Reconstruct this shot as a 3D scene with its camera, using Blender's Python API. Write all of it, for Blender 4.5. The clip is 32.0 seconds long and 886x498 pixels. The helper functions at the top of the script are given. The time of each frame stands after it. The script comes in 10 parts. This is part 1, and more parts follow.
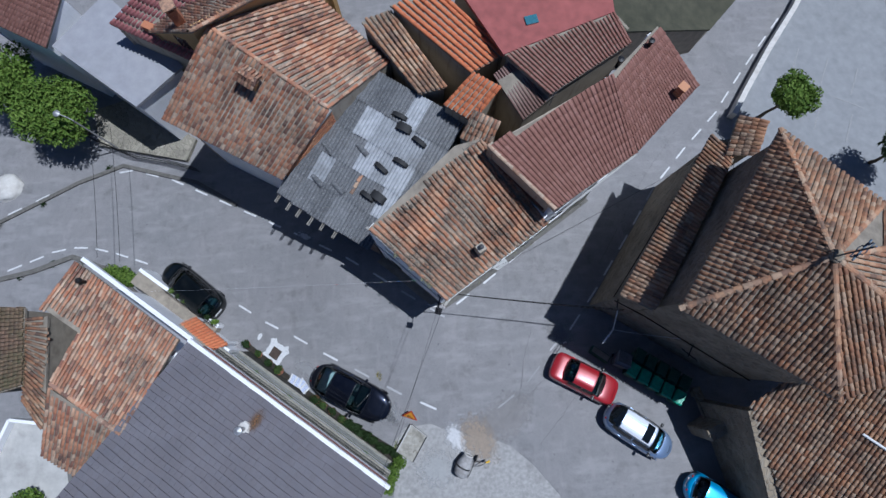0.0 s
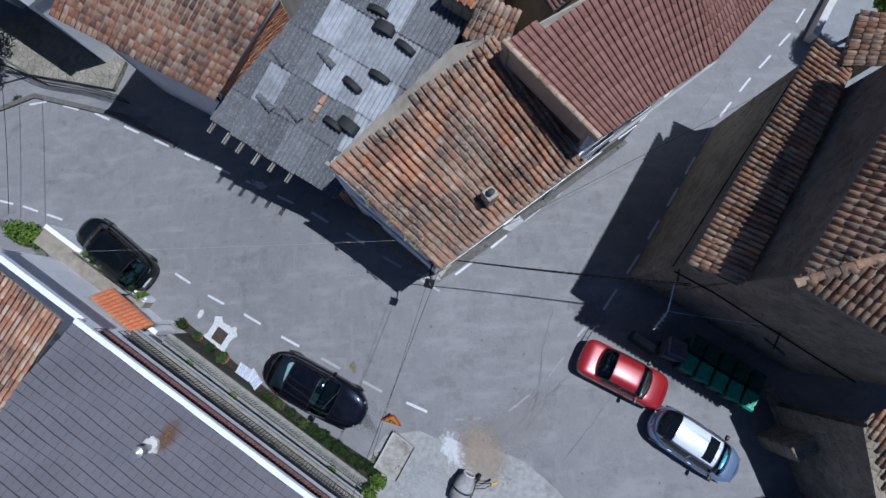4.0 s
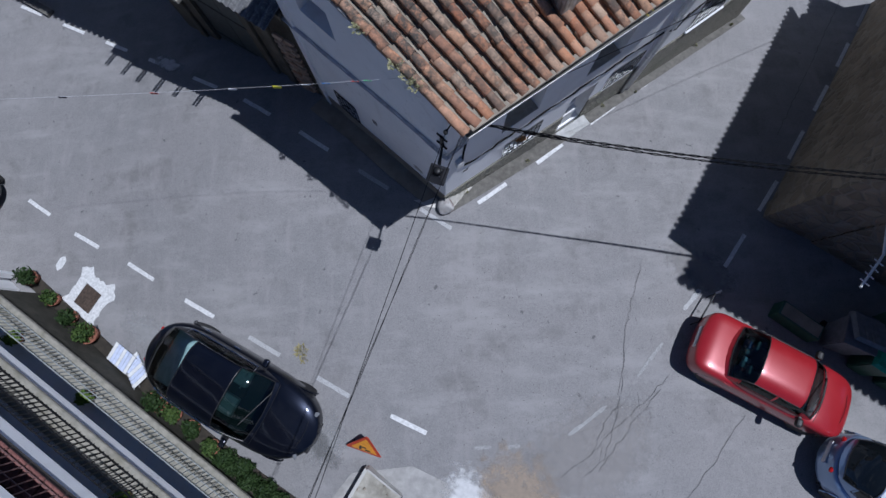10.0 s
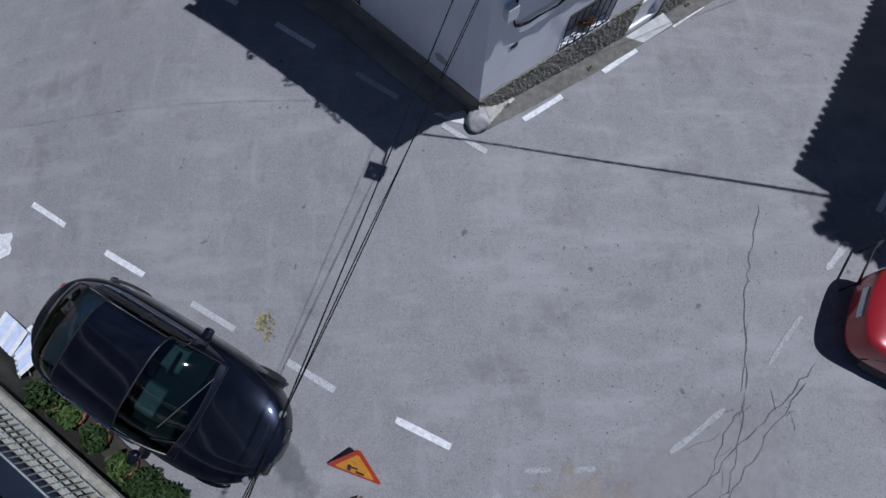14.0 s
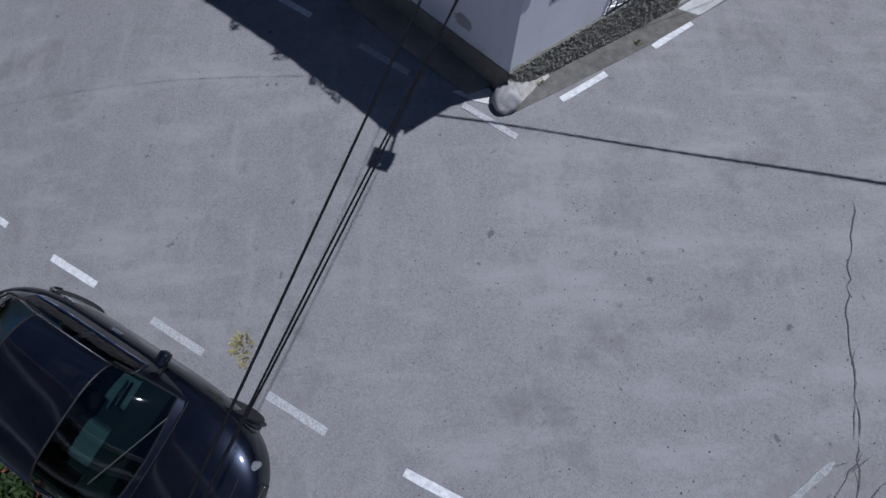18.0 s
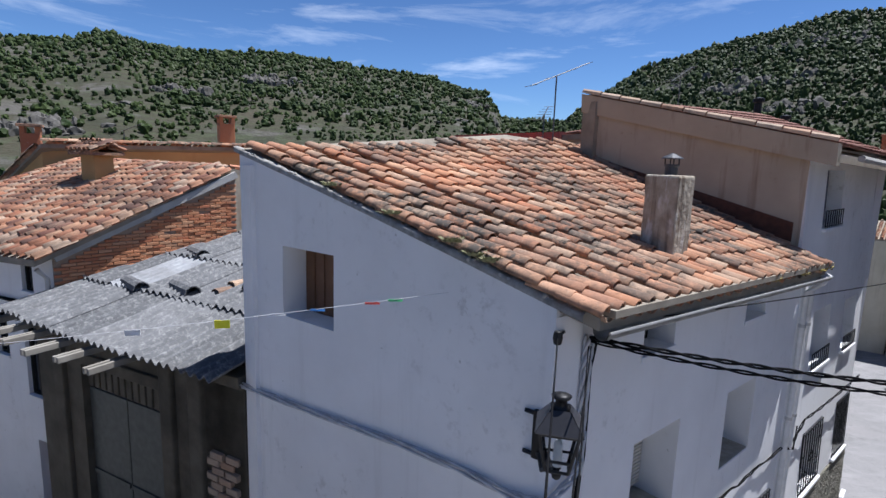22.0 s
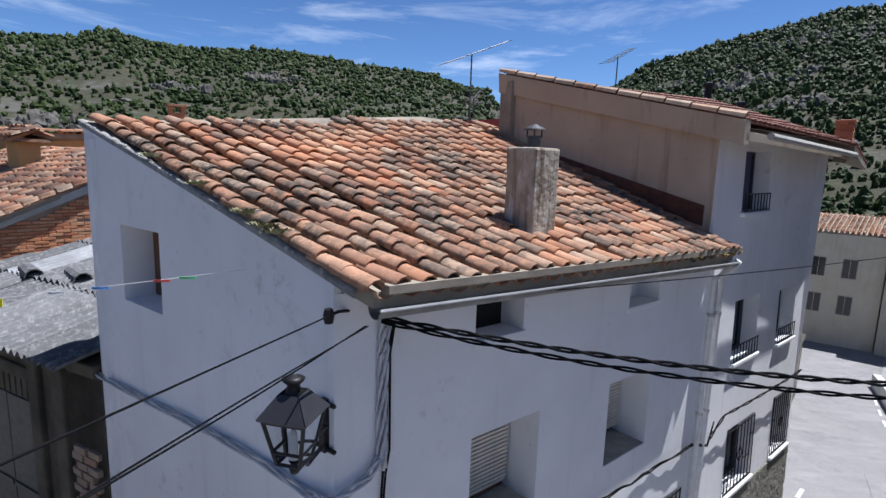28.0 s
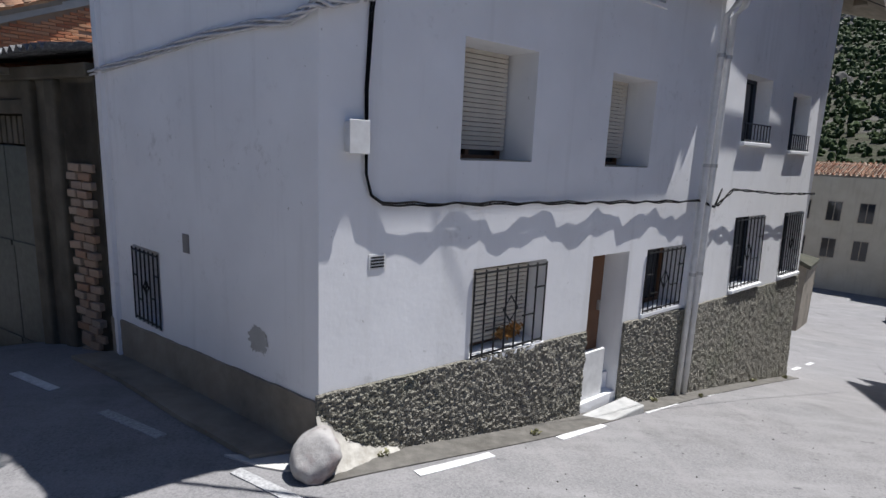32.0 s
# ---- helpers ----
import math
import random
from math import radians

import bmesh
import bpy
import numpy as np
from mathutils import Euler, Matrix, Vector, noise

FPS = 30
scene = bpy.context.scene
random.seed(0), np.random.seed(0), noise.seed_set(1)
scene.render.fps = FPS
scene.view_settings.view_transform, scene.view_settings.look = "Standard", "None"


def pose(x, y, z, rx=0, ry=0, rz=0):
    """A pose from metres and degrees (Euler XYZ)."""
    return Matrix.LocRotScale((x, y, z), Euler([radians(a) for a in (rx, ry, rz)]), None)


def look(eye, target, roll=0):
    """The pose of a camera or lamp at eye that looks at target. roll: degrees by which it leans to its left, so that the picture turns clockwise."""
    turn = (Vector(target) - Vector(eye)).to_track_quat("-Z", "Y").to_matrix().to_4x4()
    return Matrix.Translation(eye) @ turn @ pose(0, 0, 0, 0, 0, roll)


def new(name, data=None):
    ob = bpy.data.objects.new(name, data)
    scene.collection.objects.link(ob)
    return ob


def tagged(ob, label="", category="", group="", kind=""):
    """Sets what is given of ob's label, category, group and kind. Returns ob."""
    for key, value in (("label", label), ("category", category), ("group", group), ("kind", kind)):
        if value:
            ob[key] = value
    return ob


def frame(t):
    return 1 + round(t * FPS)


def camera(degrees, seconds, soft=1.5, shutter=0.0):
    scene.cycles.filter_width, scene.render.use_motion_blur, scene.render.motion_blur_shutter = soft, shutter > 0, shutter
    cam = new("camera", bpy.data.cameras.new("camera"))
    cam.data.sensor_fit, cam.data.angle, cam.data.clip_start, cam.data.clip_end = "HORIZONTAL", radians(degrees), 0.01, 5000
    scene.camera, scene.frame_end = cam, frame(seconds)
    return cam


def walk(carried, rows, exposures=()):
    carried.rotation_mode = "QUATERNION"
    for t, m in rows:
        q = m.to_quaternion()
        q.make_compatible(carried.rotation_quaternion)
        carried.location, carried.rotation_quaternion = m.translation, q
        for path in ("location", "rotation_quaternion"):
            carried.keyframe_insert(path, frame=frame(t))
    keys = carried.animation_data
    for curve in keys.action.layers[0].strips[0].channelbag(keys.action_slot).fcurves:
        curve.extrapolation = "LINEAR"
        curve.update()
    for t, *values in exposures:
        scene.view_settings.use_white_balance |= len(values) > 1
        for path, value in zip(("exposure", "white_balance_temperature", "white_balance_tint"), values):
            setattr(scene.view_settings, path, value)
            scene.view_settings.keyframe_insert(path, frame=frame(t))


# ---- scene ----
# the camera and its walk
cam = camera(79.2, 32.0)
PATH = [
    (0, (-0.070, -1.816, 29.734), (-0.024, -0.896, 24.819), -0.03),
    (0.5, (-0.002, -1.989, 28.693), (0.041, -1.082, 23.776), -0.09),
    (1, (0.062, -2.174, 27.613), (0.103, -1.285, 22.693), -0.19),
    (1.5, (0.071, -2.225, 26.651), (0.110, -1.350, 21.728), -0.30),
    (2, (0.090, -2.186, 25.760), (0.127, -1.326, 20.835), -0.38),
    (2.5, (0.103, -2.063, 24.880), (0.136, -1.220, 19.952), -0.44),
    (4.5, (0.265, -1.221, 21.799), (0.279, -0.604, 16.838), -0.93),
    (5, (0.234, -1.412, 21.007), (0.248, -0.817, 16.042), -0.77),
    (5.5, (0.159, -1.663, 20.238), (0.174, -1.082, 15.272), -0.55),
    (6, (0.044, -1.897, 19.449), (0.060, -1.326, 14.481), -0.22),
    (6.5, (-0.046, -1.999, 18.632), (-0.029, -1.435, 13.664), 0.15),
    (7, (0.003, -1.934, 17.853), (0.022, -1.376, 12.885), 0.45),
    (7.5, (0.071, -1.750, 17.058), (0.091, -1.198, 12.089), 0.69),
    (8, (0.072, -1.619, 16.289), (0.094, -1.071, 11.319), 0.85),
    (8.5, (0.049, -1.635, 15.507), (0.071, -1.075, 10.538), 0.91),
    (9, (-0.029, -1.866, 14.692), (-0.006, -1.254, 9.730), 0.82),
    (9.5, (-0.125, -2.248, 13.869), (-0.102, -1.556, 8.917), 0.72),
    (10, (-0.171, -2.609, 13.240), (-0.150, -1.843, 8.299), 0.51),
    (10.5, (-0.187, -2.870, 12.677), (-0.169, -2.049, 7.745), 0.27),
    (11, (-0.219, -3.071, 12.093), (-0.205, -2.209, 7.168), 0.02),
    (11.5, (-0.280, -3.227, 11.527), (-0.271, -2.327, 6.609), -0.22),
    (12, (-0.323, -3.324, 10.956), (-0.318, -2.395, 6.043), -0.42),
    (12.5, (-0.361, -3.420, 10.393), (-0.359, -2.459, 5.486), -0.54),
    (13, (-0.453, -3.553, 9.823), (-0.454, -2.559, 4.923), -0.61),
    (13.5, (-0.568, -3.671, 9.282), (-0.571, -2.642, 4.389), -0.66),
    (14, (-0.656, -3.703, 8.928), (-0.662, -2.638, 4.043), -0.75),
    (14.5, (-0.720, -3.712, 8.625), (-0.730, -2.611, 3.747), -0.87),
    (16.5, (-0.798, -3.641, 7.650), (-0.836, -2.447, 2.795), -2.06),
    (17, (-0.815, -3.714, 7.443), (-0.858, -2.496, 2.593), -2.30),
    (17.5, (-0.859, -3.788, 7.235), (-0.908, -2.541, 2.393), -2.43),
    (18, (-0.874, -3.587, 7.158), (-0.928, -2.298, 2.328), -2.46),
    (18.5, (-0.940, -3.290, 7.334), (-0.907, -1.481, 2.673), 1.07),
    (19, (-0.929, -3.132, 6.883), (-0.724, -0.315, 2.757), 0.56),
    (19.5, (-0.889, -3.150, 6.426), (-0.476, 0.598, 3.144), 1.08),
    (20, (-0.963, -3.147, 6.548), (-0.409, 1.190, 4.124), 1.82),
    (20.5, (-0.930, -3.205, 6.649), (-0.360, 1.533, 5.157), 2.10),
    (21, (-1.020, -3.225, 6.767), (-0.470, 1.670, 5.907), 1.72),
    (21.5, (-1.224, -3.272, 6.622), (-0.678, 1.628, 5.791), 1.75),
    (22, (-1.391, -3.309, 6.499), (-0.843, 1.594, 5.683), 1.89),
    (22.5, (-1.508, -3.359, 6.375), (-0.958, 1.545, 5.566), 2.05),
    (23, (-1.539, -3.418, 6.267), (-0.993, 1.486, 5.463), 2.13),
    (23.5, (-1.476, -3.502, 6.262), (-0.931, 1.403, 5.457), 2.10),
    (24, (-1.394, -3.569, 6.297), (-0.857, 1.336, 5.487), 2.04),
    (24.5, (-1.361, -3.601, 6.298), (-0.826, 1.304, 5.488), 2.03),
    (25, (-1.018, -3.500, 6.301), (-0.483, 1.404, 5.484), 2.00),
    (25.5, (-0.711, -3.428, 6.289), (-0.183, 1.477, 5.470), 1.99),
    (26, (-0.224, -3.319, 6.278), (0.297, 1.586, 5.460), 1.98),
    (26.5, (0.015, -3.228, 6.268), (0.531, 1.677, 5.449), 1.96),
    (28.5, (0.368, -3.073, 6.275), (0.868, 1.832, 5.439), 1.91),
    (29, (0.265, -3.125, 6.191), (0.763, 1.779, 5.352), 2.00),
    (29.5, (0.202, -3.188, 5.984), (0.698, 1.718, 5.152), 2.11),
    (30, (0.193, -3.287, 5.420), (0.691, 1.618, 4.586), 2.19),
    (30.5, (0.255, -3.359, 4.688), (0.722, 1.544, 3.826), 2.21),
    (31, (0.360, -3.409, 4.001), (0.798, 1.493, 3.118), 2.31),
    (31.5, (0.475, -3.462, 3.326), (0.897, 1.438, 2.424), 2.40),
    (32, (0.589, -3.537, 2.782), (0.997, 1.360, 1.858), 2.49),
]
walk(cam, [(t, look(eye, target, roll)) for t, eye, target, roll in PATH],
     exposures=[(0.0, -0.3, 5350, 10), (9.0, -0.31, 5450, 12), (12.0, -0.36, 5500, 13), (18.0, -0.45, 5500, 13), (19.0, -0.56, 5650, 12), (20.0, 0.2, 6000, 10), (21.0, 0.58, 5900, 12), (29.5, 0.6, 5950, 12), (30.8, 0.53, 6080, 11), (32.0, 0.43, 6180, 11)])

# ---- light ----
SUN_TO = Vector((1.86, 0.42, 5.2)).normalized()
world = bpy.data.worlds.new("sky")
scene.world = world
world.use_nodes = True
wn, wl = world.node_tree.nodes, world.node_tree.links
wn.clear()
sky = wn.new("ShaderNodeTexSky")
sky.sky_type, sky.sun_disc = "NISHITA", False
sky.sun_elevation = math.asin(SUN_TO.z)
sky.sun_rotation = math.atan2(SUN_TO.x, SUN_TO.y)
sky.altitude, sky.air_density, sky.dust_density, sky.ozone_density = 900, 1.0, 0.6, 5.0
# thin streaks of high cloud
tc = wn.new("ShaderNodeTexCoord")
mp = wn.new("ShaderNodeMapping")
mp.inputs["Scale"].default_value = (1.1, 1.1, 7.5)
mp.inputs["Location"].default_value = (0.35, 0.1, 0.2)
mp.inputs["Rotation"].default_value = (0, 0, radians(-85))
wl.new(tc.outputs["Generated"], mp.inputs["Vector"])
cl = wn.new("ShaderNodeTexNoise")
cl.inputs["Scale"].default_value, cl.inputs["Detail"].default_value, cl.inputs["Roughness"].default_value = 1.9, 9, 0.62
cl.inputs["Distortion"].default_value = 0.5
wl.new(mp.outputs[0], cl.inputs["Vector"])
cr = wn.new("ShaderNodeValToRGB")
cr.color_ramp.elements[0].position, cr.color_ramp.elements[1].position = 0.53, 0.9
cr.color_ramp.elements[1].color = (0.8, 0.8, 0.8, 1)
wl.new(cl.outputs["Fac"], cr.inputs[0])
mixc = wn.new("ShaderNodeMix")
mixc.data_type = "RGBA"
mixc.inputs[7].default_value = (17.0, 17.8, 19.0, 1)
wl.new(cr.outputs[0], mixc.inputs[0])
gain = wn.new("ShaderNodeMix")
gain.data_type, gain.blend_type = "RGBA", "MULTIPLY"
gain.inputs[0].default_value = 1.0
gain.inputs[7].default_value = (1.02, 1.24, 1.52, 1)
wl.new(sky.outputs[0], gain.inputs[6])
wl.new(gain.outputs[2], mixc.inputs[6])
# the sky pales towards the horizon and deepens overhead
sep = wn.new("ShaderNodeSeparateXYZ")
wl.new(tc.outputs["Generated"], sep.inputs[0])
haze = wn.new("ShaderNodeMapRange")
haze.inputs["From Max"].default_value, haze.inputs["To Min"].default_value, haze.inputs["To Max"].default_value = 0.7, 0.056, 0.027
wl.new(sep.outputs["Z"], haze.inputs["Value"])
bg = wn.new("ShaderNodeBackground")
wl.new(haze.outputs[0], bg.inputs[1])
wl.new(mixc.outputs[2], bg.inputs[0])
wo = wn.new("ShaderNodeOutputWorld")
wl.new(bg.outputs[0], wo.inputs[0])
lamp = bpy.data.lights.new("sun", "SUN")
lamp.energy, lamp.angle, lamp.color = 5.0, radians(0.5), (1.0, 0.965, 0.92)
sun = new("sun", lamp)
sun.matrix_world = look(SUN_TO * 60, (0, 0, 0))

# ---- materials ----
MATS = {}


class Nodes:
    """A small helper to wire a procedural material."""

    def __init__(self, name, rough=0.8, metal=0.0):
        self.m = bpy.data.materials.new(name)
        self.m.use_nodes = True
        self.n, self.l = self.m.node_tree.nodes, self.m.node_tree.links
        self.b = self.n["Principled BSDF"]
        self.b.inputs["Roughness"].default_value = rough
        self.b.inputs["Metallic"].default_value = metal
        self.co = self.n.new("ShaderNodeTexCoord").outputs["Object"]
        self.last_normal = None
        MATS[name] = self.m

    def geo(self):
        """World position, for surfaces that share one pattern."""
        self.co = self.n.new("ShaderNodeNewGeometry").outputs["Position"]
        return self

    def scaled(self, sx, sy, sz):
        mp = self.n.new("ShaderNodeMapping")
        mp.inputs["Scale"].default_value = (sx, sy, sz)
        self.l.new(self.co, mp.inputs["Vector"])
        return mp.outputs[0]

    def noise(self, scale, detail=4, rough=0.55, vec=None):
        t = self.n.new("ShaderNodeTexNoise")
        t.inputs["Scale"].default_value, t.inputs["Detail"].default_value, t.inputs["Roughness"].default_value = scale, detail, rough
        self.l.new(vec or self.co, t.inputs["Vector"])
        return t.outputs["Fac"]

    def voronoi(self, scale, out="Distance", vec=None, feature="F1"):
        t = self.n.new("ShaderNodeTexVoronoi")
        t.feature = feature
        t.inputs["Scale"].default_value = scale
        self.l.new(vec or self.co, t.inputs["Vector"])
        return t.outputs[out]

    def ramp(self, fac, *stops):
        r = self.n.new("ShaderNodeValToRGB")
        e = r.color_ramp.elements
        while len(e) < len(stops):
            e.new(0.5)
        for el, (p, c) in zip(e, stops):
            el.position = p
            el.color = (*c, 1) if len(c) == 3 else c
        self.l.new(fac, r.inputs[0])
        return r.outputs[0]

    def mix(self, fac, a, b, how="MIX"):
        x = self.n.new("ShaderNodeMix")
        x.data_type, x.blend_type = "RGBA", how
        for slot, v in ((0, fac), (6, a), (7, b)):
            if isinstance(v, (int, float)):
                x.inputs[slot].default_value = v
            elif isinstance(v, tuple):
                x.inputs[slot].default_value = (*v, 1)
            else:
                self.l.new(v, x.inputs[slot])
        return x.outputs[2]

    def math(self, op, a, b=0.0):
        x = self.n.new("ShaderNodeMath")
        x.operation = op
        for i, v in enumerate((a, b)):
            if isinstance(v, (int, float)):
                x.inputs[i].default_value = v
            else:
                self.l.new(v, x.inputs[i])
        return x.outputs[0]

    def piece_random(self):
        """One random number per piece, whether a piece is an object or an island of a joined mesh."""
        a = self.n.new("ShaderNodeObjectInfo").outputs["Random"]
        b = self.n.new("ShaderNodeNewGeometry").outputs["Random Per Island"]
        return self.math("FRACT", self.math("ADD", self.math("MULTIPLY", a, 7.31), self.math("MULTIPLY", b, 3.77)))

    def color(self, c):
        if isinstance(c, tuple):
            self.b.inputs["Base Color"].default_value = (*c, 1)
        else:
            self.l.new(c, self.b.inputs["Base Color"])
        return self

    def rough(self, r):
        self.l.new(r, self.b.inputs["Roughness"])
        return self

    def bump(self, h, dist=0.01, strength=0.6):
        x = self.n.new("ShaderNodeBump")
        x.inputs["Distance"].default_value, x.inputs["Strength"].default_value = dist, strength
        self.l.new(h, x.inputs["Height"])
        if self.last_normal:
            self.l.new(self.last_normal, x.inputs["Normal"])
        self.last_normal = x.outputs[0]
        self.l.new(x.outputs[0], self.b.inputs["Normal"])
        return self


def plain(name, c, rough=0.6, metal=0.0, vary=0.12, scale=9.0, bump=0.0):
    """Paint, plastic or metal with a little unevenness."""
    k = Nodes(name, rough, metal)
    f = k.noise(scale, 5)
    dark = tuple(v * (1 - vary * 1.6) for v in c)
    lite = tuple(min(1, v * (1 + vary)) for v in c)
    k.color(k.ramp(f, (0.25, dark), (0.75, lite)))
    k.rough(k.ramp(k.noise(scale * 4, 3), (0.2, (max(0.03, rough - 0.08),) * 3), (0.8, (min(1, rough + 0.08),) * 3)))
    if bump:
        k.bump(k.noise(scale * 9, 4), bump, 0.5)
    return k.m


def asphalt():
    k = Nodes("asphalt", 0.9).geo()
    big, mid, fine = k.noise(0.22, 4), k.noise(1.7, 6), k.noise(60, 3)
    c = k.ramp(mid, (0.25, (0.152, 0.151, 0.156)), (0.55, (0.192, 0.189, 0.193)), (0.8, (0.236, 0.231, 0.231)))
    c = k.mix(k.ramp(big, (0.35, (0, 0, 0)), (0.65, (0.7, 0.7, 0.7))), c, (0.226, 0.214, 0.215))
    c = k.mix(k.ramp(k.voronoi(75, "Color"), (0.1, (0, 0, 0)), (0.95, (0.6, 0.6, 0.6))), c, (0.295, 0.288, 0.28))
    c = k.mix(k.ramp(k.noise(38, 5, 0.7), (0.48, (0, 0, 0)), (0.72, (0.7, 0.7, 0.7))), c, (0.09, 0.09, 0.092))
    dirt = k.ramp(k.noise(0.9, 8, 0.7), (0.54, (0, 0, 0)), (0.7, (0.6, 0.6, 0.6)))
    c = k.mix(dirt, c, (0.12, 0.117, 0.114))
    # pale scuffs along the wheel tracks, swept dust, patches and oil spots
    scuff = k.ramp(k.noise(1.0, 7, 0.65, k.scaled(0.5, 1.6, 1.0)), (0.5, (0, 0, 0)), (0.72, (0.7, 0.7, 0.7)))
    c = k.mix(scuff, c, (0.3, 0.292, 0.29))
    swept = k.ramp(k.noise(1.0, 6, 0.7, k.scaled(2.4, 0.55, 1.0)), (0.54, (0, 0, 0)), (0.7, (0.5, 0.5, 0.5)))
    c = k.mix(swept, c, (0.275, 0.262, 0.262))
    spots = k.ramp(k.noise(5.5, 3, 0.5), (0.7, (0, 0, 0)), (0.76, (0.7, 0.7, 0.7)))
    c = k.mix(spots, c, (0.07, 0.07, 0.072))
    chips = k.ramp(k.voronoi(6.0), (0.02, (0.75, 0.75, 0.75)), (0.045, (0, 0, 0)))
    chips = k.math("MULTIPLY", chips, k.ramp(k.noise(0.6, 3), (0.46, (0, 0, 0)), (0.56, (1, 1, 1))))
    c = k.mix(chips, c, (0.05, 0.046, 0.042))
    k.color(c)
    k.bump(fine, 0.006, 0.7)
    k.bump(mid, 0.012, 0.3)
    return k.m


def concrete(name, a, b, stain=(0.12, 0.11, 0.1), scale=1.0, amount=0.5):
    k = Nodes(name, 0.9).geo()
    c = k.ramp(k.noise(2.2 * scale, 7), (0.3, a), (0.7, b))
    c = k.mix(k.ramp(k.noise(0.7 * scale, 6, 0.65), (0.5, (0, 0, 0)), (0.75, (amount,) * 3)), c, stain)
    k.color(c)
    k.bump(k.noise(45, 5), 0.006, 0.6)
    return k.m


def plaster(name, a, b, dirt, amount=0.35, streak=True):
    k = Nodes(name, 0.88).geo()
    c = k.ramp(k.noise(1.3, 6), (0.3, a), (0.7, b))
    if streak:
        s = k.noise(1.0, 6, 0.6, k.scaled(5.0, 5.0, 0.35))
        c = k.mix(k.ramp(s, (0.55, (0, 0, 0)), (0.8, (amount,) * 3)), c, dirt)
    c = k.mix(k.ramp(k.noise(7, 8, 0.7), (0.62, (0, 0, 0)), (0.78, (amount * 0.6,) * 3)), c, dirt)
    k.color(c)
    k.bump(k.noise(9, 5), 0.012, 0.35)
    k.bump(k.noise(70, 3), 0.003, 0.35)
    return k.m


def tiles(name, stops, lichen=(0.06, 0.058, 0.05), amount=0.8, cover=0.5):
    """Fired clay: each piece its own shade, weathered by dark and pale lichen that runs over several pieces."""
    k = Nodes(name, 0.85)
    r = k.piece_random()
    c = k.ramp(r, *stops)
    g = k.n.new("ShaderNodeNewGeometry").outputs["Position"]
    c = k.mix(k.math("MULTIPLY", k.noise(14, 5, 0.6, g), 0.4), c, (0.36, 0.18, 0.1))
    patch = k.noise(0.75, 5, 0.6, g)
    speck = k.noise(9, 7, 0.75, g)
    both = k.math("MULTIPLY", k.ramp(patch, (cover - 0.08, (0, 0, 0)), (cover + 0.17, (1, 1, 1))), k.ramp(speck, (0.34, (0, 0, 0)), (0.55, (1, 1, 1))))
    c = k.mix(k.math("MULTIPLY", both, amount), c, lichen)
    fine = k.ramp(k.noise(26, 8, 0.8, g), (0.54, (0, 0, 0)), (0.66, (0.6 * amount,) * 3))
    c = k.mix(fine, c, (0.085, 0.058, 0.04))
    pale = k.ramp(k.noise(17, 6, 0.7, g), (0.59, (0, 0, 0)), (0.7, (0.42, 0.42, 0.42)))
    c = k.mix(pale, c, (0.5, 0.43, 0.33))
    k.color(c)
    k.bump(k.noise(60, 4, 0.6, g), 0.004, 0.6)
    return k.m


def glassy(name, c, rough=0.05):
    k = Nodes(name, rough)
    k.color(c)
    k.b.inputs["Specular IOR Level"].default_value = 0.6
    return k.m


def car_paint(name, c, flake=0.35):
    k = Nodes(name, 0.32, flake)
    k.b.inputs["Coat Weight"].default_value = 0.6 if max(c) > 0.1 else 0.75
    k.b.inputs["Specular IOR Level"].default_value = 0.5 if max(c) > 0.1 else 0.15
    k.b.inputs["Coat Roughness"].default_value = 0.06
    f = k.noise(3.0, 6)
    k.color(k.mix(k.ramp(f, (0.4, (0, 0, 0)), (0.8, (0.35, 0.35, 0.35))), c, tuple(min(1, v * 1.25 + 0.012) for v in c)))
    return k.m


def pebbledash():
    k = Nodes("pebbledash", 0.95).geo()
    v = k.voronoi(52, "Color")
    c = k.ramp(k.noise(30, 4), (0.3, (0.14, 0.13, 0.105)), (0.7, (0.3, 0.285, 0.24)))
    c = k.mix(0.35, c, k.ramp(v, (0.2, (0.12, 0.11, 0.085)), (0.8, (0.34, 0.32, 0.27))))
    c = k.mix(k.ramp(k.noise(1.2, 5), (0.5, (0, 0, 0)), (0.75, (0.5,) * 3)), c, (0.14, 0.15, 0.1))
    k.color(c)
    k.bump(k.voronoi(52), 0.024, 1.0)
    k.bump(k.noise(80, 4), 0.006, 0.6)
    return k.m


def rubble(name, a, b, mortar, scale=3.2):
    """Rubble stone masonry seen from afar."""
    k = Nodes(name, 0.95).geo()
    v = k.voronoi(scale, "Distance", None, "DISTANCE_TO_EDGE")
    c = k.ramp(k.voronoi(scale, "Color"), (0.1, a), (0.9, b))
    c = k.mix(k.ramp(v, (0.03, (1, 1, 1)), (0.1, (0, 0, 0))), c, mortar)
    c = k.mix(k.ramp(k.noise(0.8, 7), (0.45, (0, 0, 0)), (0.7, (0.55,) * 3)), c, tuple(x * 0.55 for x in a))
    k.color(c)
    k.bump(k.ramp(v, (0.0, (0, 0, 0)), (0.15, (1, 1, 1))), 0.05, 0.8)
    k.bump(k.noise(20, 6), 0.03, 0.6)
    return k.m


def foliage(name, a, b):
    k = Nodes(name, 0.6)
    k.color(k.ramp(k.math("FRACT", k.math("ADD", k.piece_random(), k.math("MULTIPLY", k.noise(2, 3), 0.5))), (0.0, a), (1.0, b)))
    k.b.inputs["Specular IOR Level"].default_value = 0.15
    return k.m


